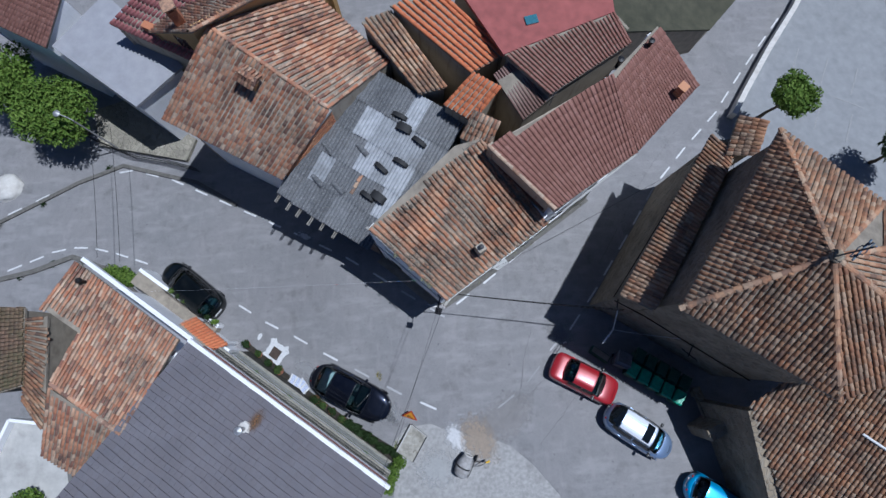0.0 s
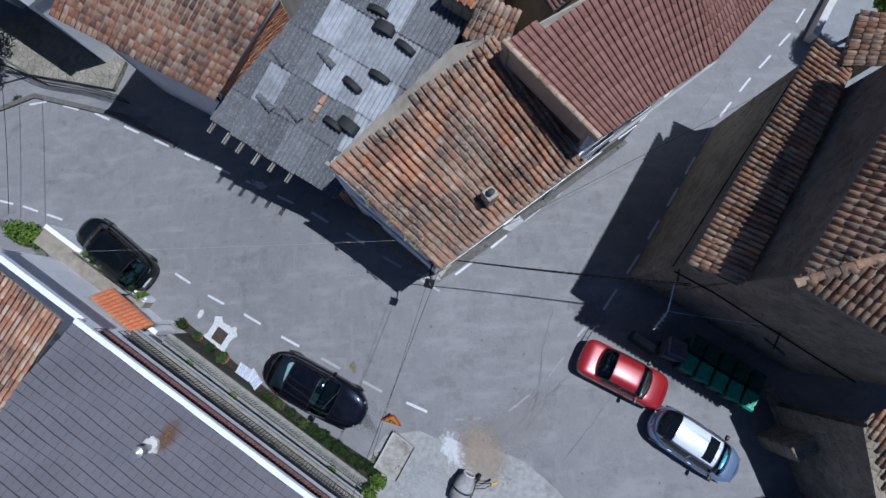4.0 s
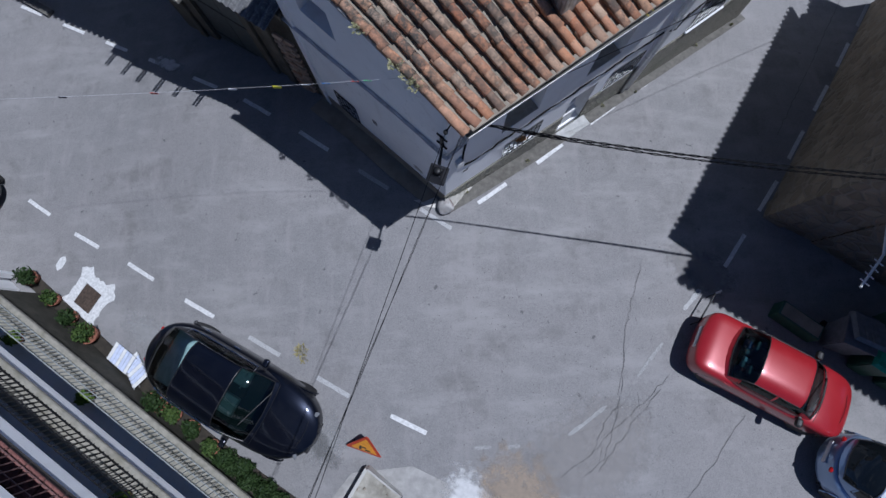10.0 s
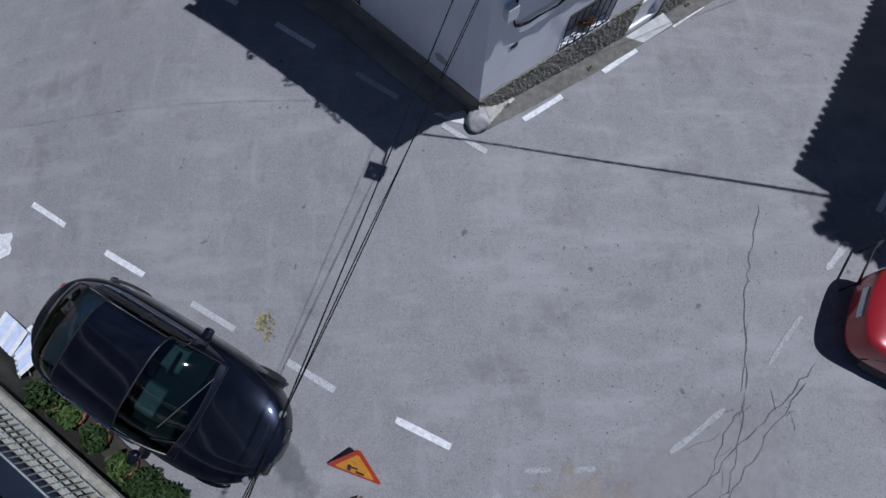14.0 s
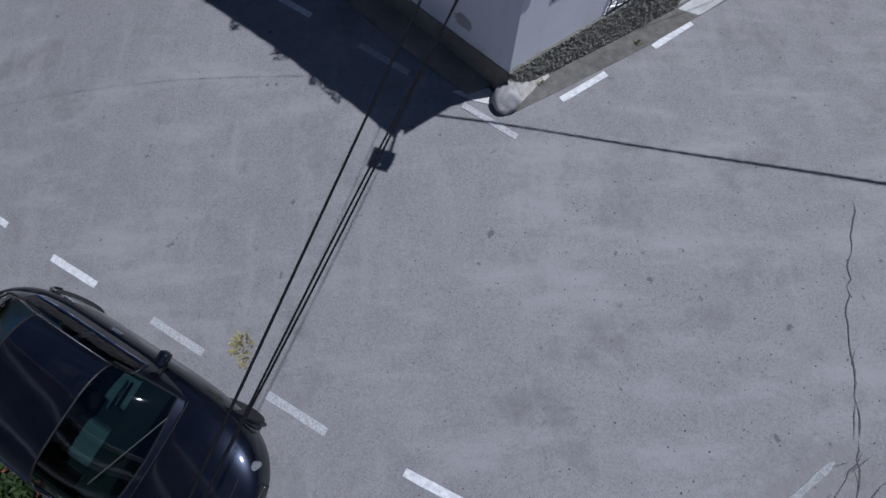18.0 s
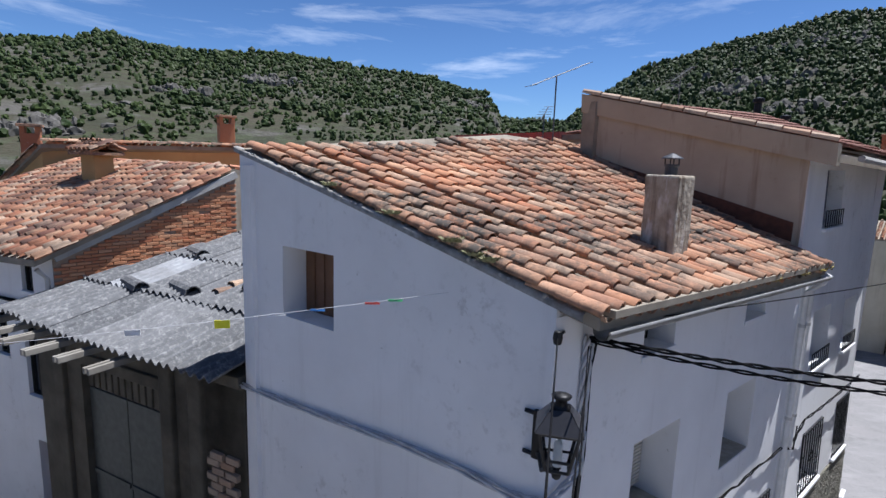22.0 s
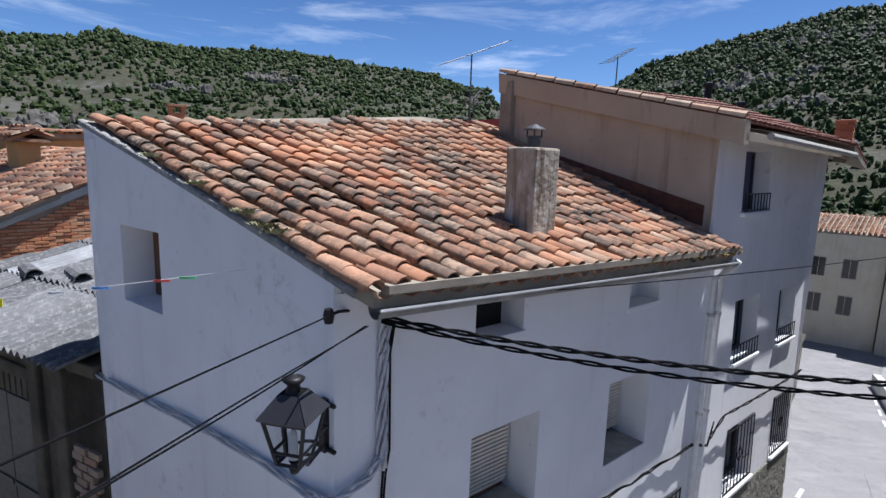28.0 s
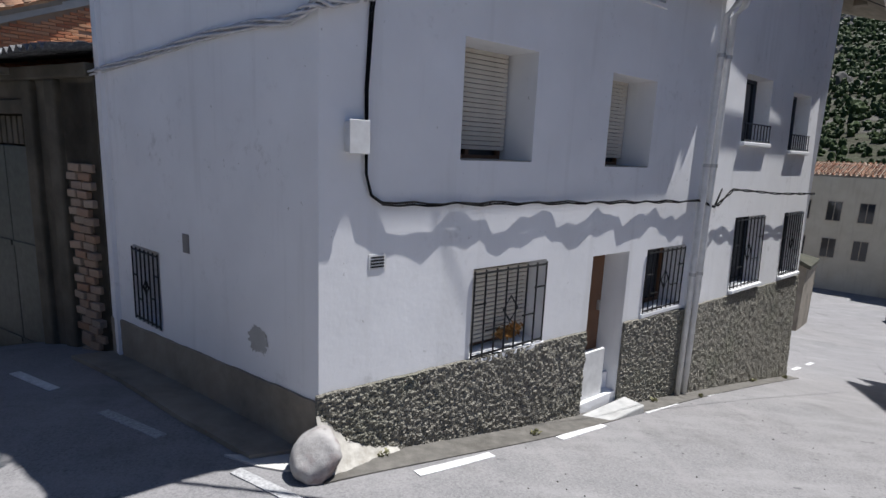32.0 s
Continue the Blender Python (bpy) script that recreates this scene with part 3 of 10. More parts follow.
def dashes(points, count, length=0.92, width=0.105, seed=0):
    for i in range(count):
        (x, y), (dx, dy) = along(points, i / max(1, count - 1))
        bm = bmesh.new()
        rng = random.Random(seed * 100 + i)
        cells = 5
        rows = []
        for k in range(cells + 1):
            s = (k / cells - 0.5) * length
            row = []
            for side in (-1, 1):
                w = side * width / 2 * rng.uniform(0.9, 1.06)
                px, py = x + dx * s - dy * w, y + dy * s + dx * w
                row.append((px, py))
            rows.append(row)
        ring = [r[0] for r in rows] + [r[1] for r in rows][::-1]
        top = [(px, py, ground_z(px, py) + 0.008) for px, py in ring]
        low = [(px, py, ground_z(px, py) - 0.02) for px, py in ring]
        hexa(bm, low, top)
        bmesh.ops.recalc_face_normals(bm, faces=bm.faces)
        ob = part("road_dash", bm, LINE_WORN if (seed, i) in WORN else LINE)
        tagged(ob, "worn white painted dash on the asphalt", "road marking", "dashed edge lines", "structure")


LINE_WORN = plain("half_worn_road_paint", (0.4, 0.4, 0.4), 0.75, vary=0.3, scale=40)
WORN = ((4, 1), (4, 2), (3, 1), (3, 0), (2, 5))
dashes([(1.17, 0.86), (2.75, 1.99), (4.38, 3.23), (5.9, 4.35), (7.4, 5.5), (8.9, 6.8), (11.8, 9.4)], 8, seed=1)
dashes([(7.3, -0.7), (8.7, 1.0), (11.0, 4.0), (13.6, 7.5), (16.0, 10.0), (18.9, 12.8), (21.4, 15.9), (24.9, 20.0)], 15, 1.1, seed=2)
dashes([(-0.28, 0.18), (-1.9, 1.27), (-3.55, 2.42), (-5.35, 3.6), (-8.8, 5.55), (-12.9, 7.7), (-16.6, 9.6), (-18.3, 10.2), (-20.0, 10.6), (-21.9, 10.4), (-24.9, 9.4), (-27.2, 8.3)], 17, seed=3)
dashes([(-0.99, -4.7), (-2.72, -3.88), (-4.55, -2.85), (-6.28, -1.9), (-8.0, -0.9), (-9.9, 0.1), (-11.5, 1.1), (-13.2, 2.0)], 8, seed=4)
dashes([(-18.3, 4.4), (-19.9, 5.0), (-21.6, 5.5), (-22.9, 5.6), (-24.1, 5.4), (-26.5, 4.5)], 7, 0.9, seed=5)

# ---- the white corner house ----
# the street line that the neighbour keeps; the corner house bends away from it a little towards its corner
STREET, U2 = Vector((0.097, 0.609)), Vector((0.8206, 0.5715))
N2 = Vector((-U2.y, U2.x))
K, U = Vector((0.128, 0.74)), Vector((0.829, 0.5593))
KC, BACK_L = K - U * 0.2, Vector((-3.1625, 3.5645))
SL = (BACK_L - KC).length
V2 = (BACK_L - KC) / SL
FRONT = upright((K.x, K.y, 0), U)
SIDE = upright((BACK_L.x, BACK_L.y, 0), -V2)


def front(s, z, out=0.0):
    """A point of the front wall: s metres from the corner, z up, out from its face."""
    if s > 6.1:
        return upright((STREET.x, STREET.y, 0), U2) @ Vector((s + 0.08, -out, z))
    return FRONT @ Vector((s, -out, z))


def side(s, z, out=0.0):
    """A point of the side wall, s metres from the corner."""
    return SIDE @ Vector((SL - s, -out, z))


def roof_z(x, y):
    """The old roof is warped: its back corner by the neighbour stands a little high."""
    along_, in_ = (x - 0.097) * 0.8206 + (y - 0.609) * 0.5715, (y - 0.609) * 0.8206 - (x - 0.097) * 0.5715
    return 5.42 - 0.034 * along_ + 0.278 * in_ + 0.019 * along_ * in_


def front_top(s):
    p = K + U * s
    return roof_z(p.x, p.y) - 0.14


FRONT_OPEN = [(1.44, 0.67, 2.52, 1.63), (3.37, -0.62, 4.14, 1.58), (4.57, 0.65, 5.56, 1.56), (1.2, 2.68, 2.16, 3.76), (3.42, 2.65, 4.35, 3.71), (1.19, 4.67, 1.82, 5.08), (3.68, 4.6, 4.34, 5.08)]
SIDE_OPEN = [(0.79, 0.57, 1.48, 1.5), (0.82, 4.62, 1.7, 5.46)]
house = thing("corner_house", "white plastered corner house under a clay tile roof", "house", kind="structure")
wall_front = wall(6.3, lambda s: ground_z(*(KC + U * s)) - 0.5, lambda s: front_top(s - 0.2), [(a + 0.2, b, c + 0.2, d) for a, b, c, d in FRONT_OPEN], 0.6, 0.62)
wall_front.transform(FRONT @ Matrix.Translation((-0.2, 0, 0)))
part("wall_front", wall_front, WHITE, house)
wall_side = wall(SL, lambda s: ground_z(*(KC + V2 * (SL - s))) - 0.5, lambda s: roof_z(*(KC + V2 * (SL - s))) - 0.035, SIDE_OPEN, 0.42, 0.55)
wall_side.transform(SIDE)
part("wall_side", wall_side, WHITE, house)
BACK_R = Vector((2.05, 7.4))
EAVE_R = STREET + U2 * 6.15
NI = Vector((-U.y, U.x))
for p, q in ((EAVE_R, BACK_R), (BACK_R, BACK_L)):
    w = wall((q - p).length, -2.0, lambda s, p=p, q=q: roof_z(*(p.lerp(q, s / (q - p).length))) - 0.2, (), 0.3)
    w.transform(upright((p.x, p.y, 0), q - p))
    part("wall_back", w, WHITE, house)
bm = bmesh.new()
for z in (2.3, 4.3):
    hexa(bm, [(p.x, p.y, z) for p in (K + NI * 0.45, EAVE_R + NI * 0.45, BACK_R, BACK_L)], [(p.x, p.y, z + 0.15) for p in (K + NI * 0.45, EAVE_R + NI * 0.45, BACK_R, BACK_L)])
part("inner_floor", bm, DARK, house)


def relief(length, z0, z1, thick, cell, amp, seed=0):
    """A rough-cast band in a wall's frame, standing proud of it by thick, with a lumpy face."""
    nx = max(2, int(length / cell))
    bm = bmesh.new()
    rows = []
    nz = max(2, int((z1(0) - z0(0)) / cell))
    for k in range(nz + 1):
        row = []
        for i in range(nx + 1):
            x = length * i / nx
            z = z0(x) + (z1(x) - z0(x)) * k / nz
            n = noise.noise((x * 21 + seed, z * 34, seed)) * 0.75 + noise.noise((x * 48, z * 66, seed + 5)) * 0.55
            edge = 0.012 * noise.noise((x * 5, seed, 1.7)) if k == nz else 0.0
            row.append(bm.verts.new((x, -thick - amp * n, z + edge)))
        rows.append(row)
    for a, b in zip(rows, rows[1:]):
        for i in range(nx):
            bm.faces.new((a[i], a[i + 1], b[i + 1], b[i]))
    top = [bm.verts.new((v.co.x, 0.0, v.co.z + 0.004)) for v in rows[-1]]
    for i in range(nx):
        bm.faces.new((rows[-1][i], rows[-1][i + 1], top[i + 1], top[i]))
    for col in (0, -1):
        inn = [bm.verts.new((r[col].co.x, 0.0, r[col].co.z)) for r in rows]
        for j in range(nz):
            bm.faces.new((rows[j][col], rows[j + 1][col], inn[j + 1], inn[j]))
    bmesh.ops.recalc_face_normals(bm, faces=bm.faces)
    return bm


def front_ground(s):
    return ground_z(*(K + U * s)) - 0.05


for a, b in ((-0.23, 3.35), (4.16, 6.05)):
    bm = relief(b - a, lambda x, a=a: front_ground(a + x), lambda x, a=a: 0.74 - 0.03 * (a + x), 0.035, 0.019, 0.03, a + 3)
    bm.transform(FRONT @ Matrix.Translation((a, 0, 0)))
    part("plinth", bm, ROUGHCAST, house, "grey pebble-dashed plinth")
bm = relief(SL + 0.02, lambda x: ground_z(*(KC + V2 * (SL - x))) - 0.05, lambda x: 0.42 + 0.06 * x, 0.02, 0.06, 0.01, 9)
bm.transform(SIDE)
part("plinth", bm, OLD_CEMENT, house, "old brown cement plinth")

# openings of the front
def window_set(parent, frame_m, o, depth=0.3, blind=0.0, wood=BROWNWOOD, back=WINDOW):
    """A casement at the back of a reveal: frame, panes, and a lowered slatted blind where there is one."""
    x0, z0, x1, z1 = o
    win = part("window", boxed(x0, depth + 0.05, z0, x1, depth + 0.09, z1, m=frame_m), back, parent)
    w = 0.05
    for d in ((x0, z0, x0 + w, z1), (x1 - w, z0, x1, z1), (x0 + w, z0, x1 - w, z0 + w), (x0 + w, z1 - w, x1 - w, z1), ((x0 + x1) / 2 - w / 2, z0 + w, (x0 + x1) / 2 + w / 2, z1 - w)):
        part("frame_bar", boxed(d[0], depth + 0.01, d[1], d[2], depth + 0.06, d[3], bevel=0.006, m=frame_m), wood, win)
    if blind:
        n = int((z1 - z0) * blind / 0.048) + 1
        me = None
        for i in range(n):
            z = z1 - 0.03 - i * (z1 - z0 - 0.05) / (n - 1)
            if me is None:
                bm = boxed(x0 + 0.02, depth - 0.05, -0.02, x1 - 0.02, depth - 0.032, 0.022, bevel=0.006)
                me = bpy.data.meshes.new("slat")
                bm.to_mesh(me)
                bm.free()
                me.materials.append(BLIND)
            ob = new("slat", me)
            ob.parent = win
            ob.matrix_local = frame_m @ Matrix.Translation((0, 0, z)) @ Matrix.Rotation(0.25, 4, "X")
    return win


def sill(parent, frame_m, o, material=WHITE, out=0.05, deep=0.24):
    part("window_sill", boxed(o[0] - 0.03, -out, o[1] - 0.05, o[2] + 0.03, deep, o[1] + 0.012, bevel=0.01, m=frame_m), material, parent)


DUSTY_SILL = concrete("dusty_sill", (0.36, 0.32, 0.25), (0.48, 0.44, 0.36), (0.22, 0.19, 0.15), 5.0)
window_set(house, FRONT, FRONT_OPEN[3], 0.46, blind=1.0)
window_set(house, FRONT, FRONT_OPEN[4], 0.46, blind=1.0)
window_set(house, FRONT, FRONT_OPEN[0], blind=1.0)
window_set(house, FRONT, FRONT_OPEN[2])
for o in FRONT_OPEN[5:]:
    part("attic_shutter", boxed(o[0], 0.3, o[1], o[2], 0.34, o[3], m=FRONT), DARK if o[0] < 2 else WHITE, house)
    sill(house, FRONT, o, out=0.02)
for o in (FRONT_OPEN[0], FRONT_OPEN[2], FRONT_OPEN[3], FRONT_OPEN[4]):
    sill(house, FRONT, o, DUSTY_SILL if o[1] > 2 else WHITE, out=-0.01 if o[1] > 2 else 0.03, deep=0.46 if o[1] > 2 else 0.24)
window_set(house, SIDE, SIDE_OPEN[0])
part("attic_door", boxed(0.82, 0.34, 4.62, 1.7, 0.39, 5.46, m=SIDE), BROWNWOOD, house, "brown wooden attic shutter")
for k in range(5):
    part("board", boxed(0.84 + k * 0.175, 0.325, 4.64, 0.995 + k * 0.175, 0.339, 5.44, bevel=0.006, m=SIDE), BROWNWOOD, house)


def grille(o, frame_m, label, bars=7, out=0.06):
    """A wrought window grille with a diamond in its middle."""
    x0, z0, x1, z1 = o[0] + 0.01, o[1] + 0.02, o[2] - 0.01, o[3] - 0.02
    g = thing("window_grille", label, "window grille", group="black iron window grilles")
    r = 0.010

    def bar(pts, k=1.0):
        bm = bmesh.new()
        tube(bm, [(x, -out * 0.3, z) for x, z in pts], r * k, 6)
        bm.transform(frame_m)
        part("bar", bm, BLACK, g)

    for i in range(bars):
        x = x0 + (x1 - x0) * i / (bars - 1)
        bar([(x, z0), (x, z1)])
    for z in (z0 + 0.03, z1 - 0.03):
        bar([(x0, z), (x1, z)], 1.2)
    cx, cz = (x0 + x1) / 2, (z0 + z1) / 2
    d = (x1 - x0) * 0.1
    bar([(cx, cz - d * 1.3), (cx + d, cz), (cx, cz + d * 1.3), (cx - d, cz), (cx, cz - d * 1.3)], 1.1)
    for f0, f1, zz in ((0.02, 0.16, 0.62), (0.17, 0.33, 0.3), (0.68, 0.84, 0.38), (0.84, 0.99, 0.7)):
        bar([(x0 + (x1 - x0) * f0, z0 + (z1 - z0) * zz), (x0 + (x1 - x0) * f1, z0 + (z1 - z0) * zz)])
    return g


grille(FRONT_OPEN[0], FRONT, "black wrought-iron grille with a diamond over the parlour window", 8)
grille(FRONT_OPEN[2], FRONT, "black wrought-iron grille beside the downpipe", 9)
grille(SIDE_OPEN[0], SIDE, "black wrought-iron grille in the shaded side wall", 7)

# the doorway
dx0, _, dx1, dz1 = FRONT_OPEN[1]
door = thing("door_1", "brown wooden front door set deep behind white steps", "door", kind="structure")
part("door_leaf", boxed(dx0, 0.36, 0.15, dx1, 0.41, dz1, m=FRONT), BROWNWOOD, door)
for k in range(2):
    part("door_panel", boxed(dx0 + 0.08 + k * 0.36, 0.335, 0.3, dx0 + 0.34 + k * 0.36, 0.36, dz1 - 0.12, bevel=0.012, m=FRONT), BROWNWOOD, door)
part("door_handle", boxed(dx1 - 0.12, 0.29, 0.72, dx1 - 0.09, 0.335, 0.86, bevel=0.006, m=FRONT), GALV, door)
for k, (h, y) in enumerate(((-0.35, 0.0), (-0.12, 0.14), (0.15, 0.27))):
    part("doorstep", boxed(dx0 + 0.005, y, -0.9, dx1 - 0.005, 0.41, h, bevel=0.01, m=FRONT), WHITE, door)
part("half_door", boxed(dx0 + 0.01, 0.05, -0.36, dx0 + 0.52, 0.09, 0.3, bevel=0.01, m=FRONT), WHITE_PIPE, door, "white slatted flood board")
bm = bmesh.new()
box(bm, 3.25, -0.36, front_ground(3.7) - 0.2, 4.32, -0.045, front_ground(3.7) + 0.12, bevel=0.02)
bm.transform(FRONT)
tagged(part("threshold_slab", bm, concrete("worn_slab", (0.36, 0.36, 0.35), (0.5, 0.5, 0.48), (0.2, 0.19, 0.17), 3.0, 0.6)), "pale worn stone slab before the front door", "doorstep", kind="structure")

# the tiled roof
eave_a, eave_b = STREET - N2 * 0.255 - U2 * 0.10, EAVE_R - N2 * 0.29 - U2 * 0.27
roof = thing("tiled_roof", "old orange clay barrel tiles with dark lichen", "roof", kind="structure")


def on_roof(p, dz=0.0):
    return Vector((p[0], p[1], roof_z(p[0], p[1]) + dz))


DECK = [(p.x, p.y) for p in (eave_a + U * 0.12 + NI * 0.04, eave_b + NI * 0.04, BACK_R, Vector((0.81, 7.51)), Vector((-0.2, 6.74)), Vector((-0.65, 7.0)), BACK_L + U * 0.04)]
DECK[3:6] = [(0.9, 7.1), (-0.15, 6.2)]
part("deck", slab([on_roof(p) for p in DECK], 0.1), OLD_CEMENT, roof)
roof_tiles(roof, TILE, (on_roof(eave_a + U * 0.05), on_roof(eave_b)), (on_roof(BACK_L + U * 0.08), on_roof(BACK_R)), clip=[(eave_a.x - 0.6, eave_a.y - 0.6), (eave_b.x + 0.5, eave_b.y - 0.5), *DECK[2:-1], (BACK_L.x - 0.4, BACK_L.y - 0.1)],
           pitch=0.225, show=0.29, length=0.4, limit=300, near=[(eave_a.x - 1, eave_a.y - 1), (eave_b.x + 1, eave_b.y), (3.2, 4.6), (-2.6, 3.3)], seed=7, rough=1.5)
# lumpy mortar along the rake and weeds in it
bm = bmesh.new()
rng = random.Random(5)
for i in range(110):
    s = SL * (i + rng.uniform(-0.5, 0.5)) / 110
    p = side(s, roof_z(*(KC + V2 * s)) - 0.015, rng.uniform(-0.1, 0.012))
    ico = bmesh.ops.create_icosphere(bm, subdivisions=1, radius=rng.choice((0.012, 0.016, 0.022, 0.03)) * (0.6 if s > 2.2 else 1.0), matrix=Matrix.Translation(p))
    for v in ico["verts"]:
        v.co += noise.noise_vector(v.co * 9) * 0.014
VERGE = concrete("crumbling_verge", (0.24, 0.23, 0.21), (0.4, 0.39, 0.37), (0.09, 0.075, 0.06), 6.0, 0.9)
verge_bm = bmesh.new()
rows_v = []
for i in range(41):
    s = -0.22 + 4.62 * i / 40
    q = KC + V2 * s
    zt = roof_z(q.x, q.y)
    wob = noise.noise((s * 6, 0.3, 2.0)) * 0.018
    rows_v.append([verge_bm.verts.new(side(s, zt + dz, out)) for out, dz in ((0.006, -0.07), (0.012 + wob * 0.5, -0.015 + wob), (-0.03, 0.0 + wob), (-0.1 + wob, -0.01), (-0.14, -0.12))])
for a, b in zip(rows_v, rows_v[1:]):
    for j in range(4):
        verge_bm.faces.new((a[j], a[j + 1], b[j + 1], b[j]))
bmesh.ops.recalc_face_normals(verge_bm, faces=verge_bm.faces)
part("verge", verge_bm, VERGE, roof, "crumbling pale plaster verge along the gable", True)
part("eave_mortar", boxed(0.1, -0.3, 0, 6.1, -0.2, 0.06, m=upright((STREET.x, STREET.y, 0), U2) @ Matrix(((1, 0, 0, 0), (0, 1, 0, 0), ((front_top(6.0) - front_top(0.1)) / 5.9, 0, 1, roof_z(*(eave_a + NI * 0.05)) + 0.0), (0, 0, 0, 1)))), OLD_CEMENT, roof, "dark mortar bedding the eave tiles")
mortar = part("mortar", bm, CEMENT, roof, "crumbling grey mortar along the verge", True)
tagged(mortar, kind="stuff")

# eave gutter and downpipes
gut = thing("gutter", "dirty pale half-round gutter under the tiled eave", "gutter", kind="structure")
bm = bmesh.new()
pts0, pts1 = on_roof(eave_a + NI * 0.02 + U * 0.12, -0.09), on_roof(eave_b + NI * 0.02, -0.11)
n = 9
for side_r in (0.075, 0.066):
    prev = None
    for end in (pts0, pts1):
        ring = [bm.verts.new(end + Vector((NI.x, NI.y, 0)) * side_r * math.cos(a) + Vector((0, 0, 1)) * -side_r * math.sin(a)) for a in (math.pi * k / n for k in range(n + 1))]
        if prev:
            for k in range(n):
                bm.faces.new((prev[k], prev[k + 1], ring[k + 1], ring[k]))
        prev = ring
part("trough", bm, plain("dirty_zinc", (0.24, 0.235, 0.22), 0.5, 0.3, 0.3, 6), gut, smooth=True)
bm = bmesh.new()
tube(bm, [pts0 - Vector((NI.x, NI.y, 0)) * 0.078, pts1 - Vector((NI.x, NI.y, 0)) * 0.078], 0.012, 6)
part("rim", bm, GALV, gut)
for sp, r in ((5.76, 0.045), (5.96, 0.05)):
    pipe = thing("downpipe", "white painted rainwater downpipe down the joint of two houses", "downpipe", kind="structure")
    bm = bmesh.new()
    tube(bm, [front(sp, 5.0, 0.27), front(sp, 4.86, 0.2), front(sp, 4.72, 0.07), front(sp, 3.2, 0.07), front(sp, 1.5, 0.07), front(sp, front_ground(sp) + 0.1, 0.07)], r, 10)
    part("pipe", bm, WHITE_PIPE, pipe, smooth=True)
    for z in (4.2, 2.7, 1.1):
        bm = bmesh.new()
        tube(bm, [front(sp, z - 0.025, 0.07), front(sp, z + 0.025, 0.07)], r + 0.008, 10)
        part("bracket", bm, GALV, pipe)

# chimney
def stained_chimney():
    k = Nodes("stained_chimney", 0.9).geo()
    c = k.ramp(k.noise(6, 7), (0.3, (0.27, 0.23, 0.17)), (0.7, (0.5, 0.45, 0.37)))
    run = k.noise(1.0, 7, 0.65, k.scaled(9.0, 9.0, 0.7))
    c = k.mix(k.ramp(run, (0.49, (0, 0, 0)), (0.62, (0.8,) * 3)), c, (0.11, 0.075, 0.048))
    c = k.mix(k.ramp(k.noise(3, 5, 0.6, k.scaled(3.0, 3.0, 0.8)), (0.56, (0, 0, 0)), (0.66, (0.7,) * 3)), c, (0.62, 0.6, 0.57))
    k.color(c)
    k.bump(k.noise(14, 6), 0.03, 0.7)
    return k.m


chim = thing("chimney", "square stained cement chimney with a small metal cowl", "chimney", kind="structure")
CM = upright((1.84, 2.53, 0), U)
COWL = plain("sooty_metal", (0.09, 0.09, 0.095), 0.5, 0.5)
bm = bmesh.new()
box(bm, -0.2, -0.2, 5.2, 0.2, 0.2, 6.42, bevel=0.025)
bmesh.ops.subdivide_edges(bm, edges=bm.edges, cuts=3, use_grid_fill=True)
for v in bm.verts:
    v.co += noise.noise_vector(v.co * 4) * 0.012
bm.transform(CM)
part("shaft", bm, stained_chimney(), chim)
bm = bmesh.new()
lathe(bm, [(0.07, 0), (0.07, 0.09), (0.085, 0.1), (0.085, 0.12)], 14, (0, 0, 6.42))
bm.transform(CM)
part("flue", bm, COWL, chim)
bm = bmesh.new()
for k in range(4):
    a = k * math.pi / 2 + 0.7
    tube(bm, [(0.075 * math.cos(a), 0.075 * math.sin(a), 6.53), (0.075 * math.cos(a), 0.075 * math.sin(a), 6.61)], 0.008, 5)
bm.transform(CM)
part("cowl_legs", bm, BLACK, chim)
bm = bmesh.new()
lathe(bm, [(0.12, 0), (0.115, 0.012), (0.02, 0.06), (0.0, 0.062)], 14, (0, 0, 6.6))
bm.transform(CM)
part("cowl", bm, COWL, chim)

# ---- wall lantern and cables ----
CABLE = plain("black_cable", (0.006, 0.006, 0.007), 0.8)
CABLE.node_tree.nodes["Principled BSDF"].inputs["Specular IOR Level"].default_value = 0.12
GREYCABLE = plain("painted_cable", (0.55, 0.55, 0.57), 0.7, vary=0.2)


def cable(label, pts, r, material=CABLE, strands=1, twist=0.0, seg=6, name="cable", spread=None):
    ob = thing(name, label, "cable")
    pts = [Vector(p) for p in pts]
    for k in range(strands):
        line = []
        for i, p in enumerate(pts):
            d = (pts[min(i + 1, len(pts) - 1)] - pts[max(i - 1, 0)]).normalized()
            a = d.cross(Vector((0, 0, 1))) if abs(d.z) < 0.9 else d.cross(Vector((1, 0, 0)))
            a.normalize()
            b = d.cross(a)
            ph = 2 * math.pi * k / strands + twist * i
            w = (spread or r * 1.15) if strands > 1 else 0.0
            line.append(p + (a * math.cos(ph) + b * math.sin(ph)) * w)
        bm = bmesh.new()
        tube(bm, line, r, seg)
        part("strand", bm, material, ob, smooth=True)
    return ob


def dense(pts, n=6):
    out = []
    for p, q in zip(pts, pts[1:]):
        out += [Vector(p).lerp(Vector(q), i / n) for i in range(n)]
    return out + [Vector(pts[-1])]


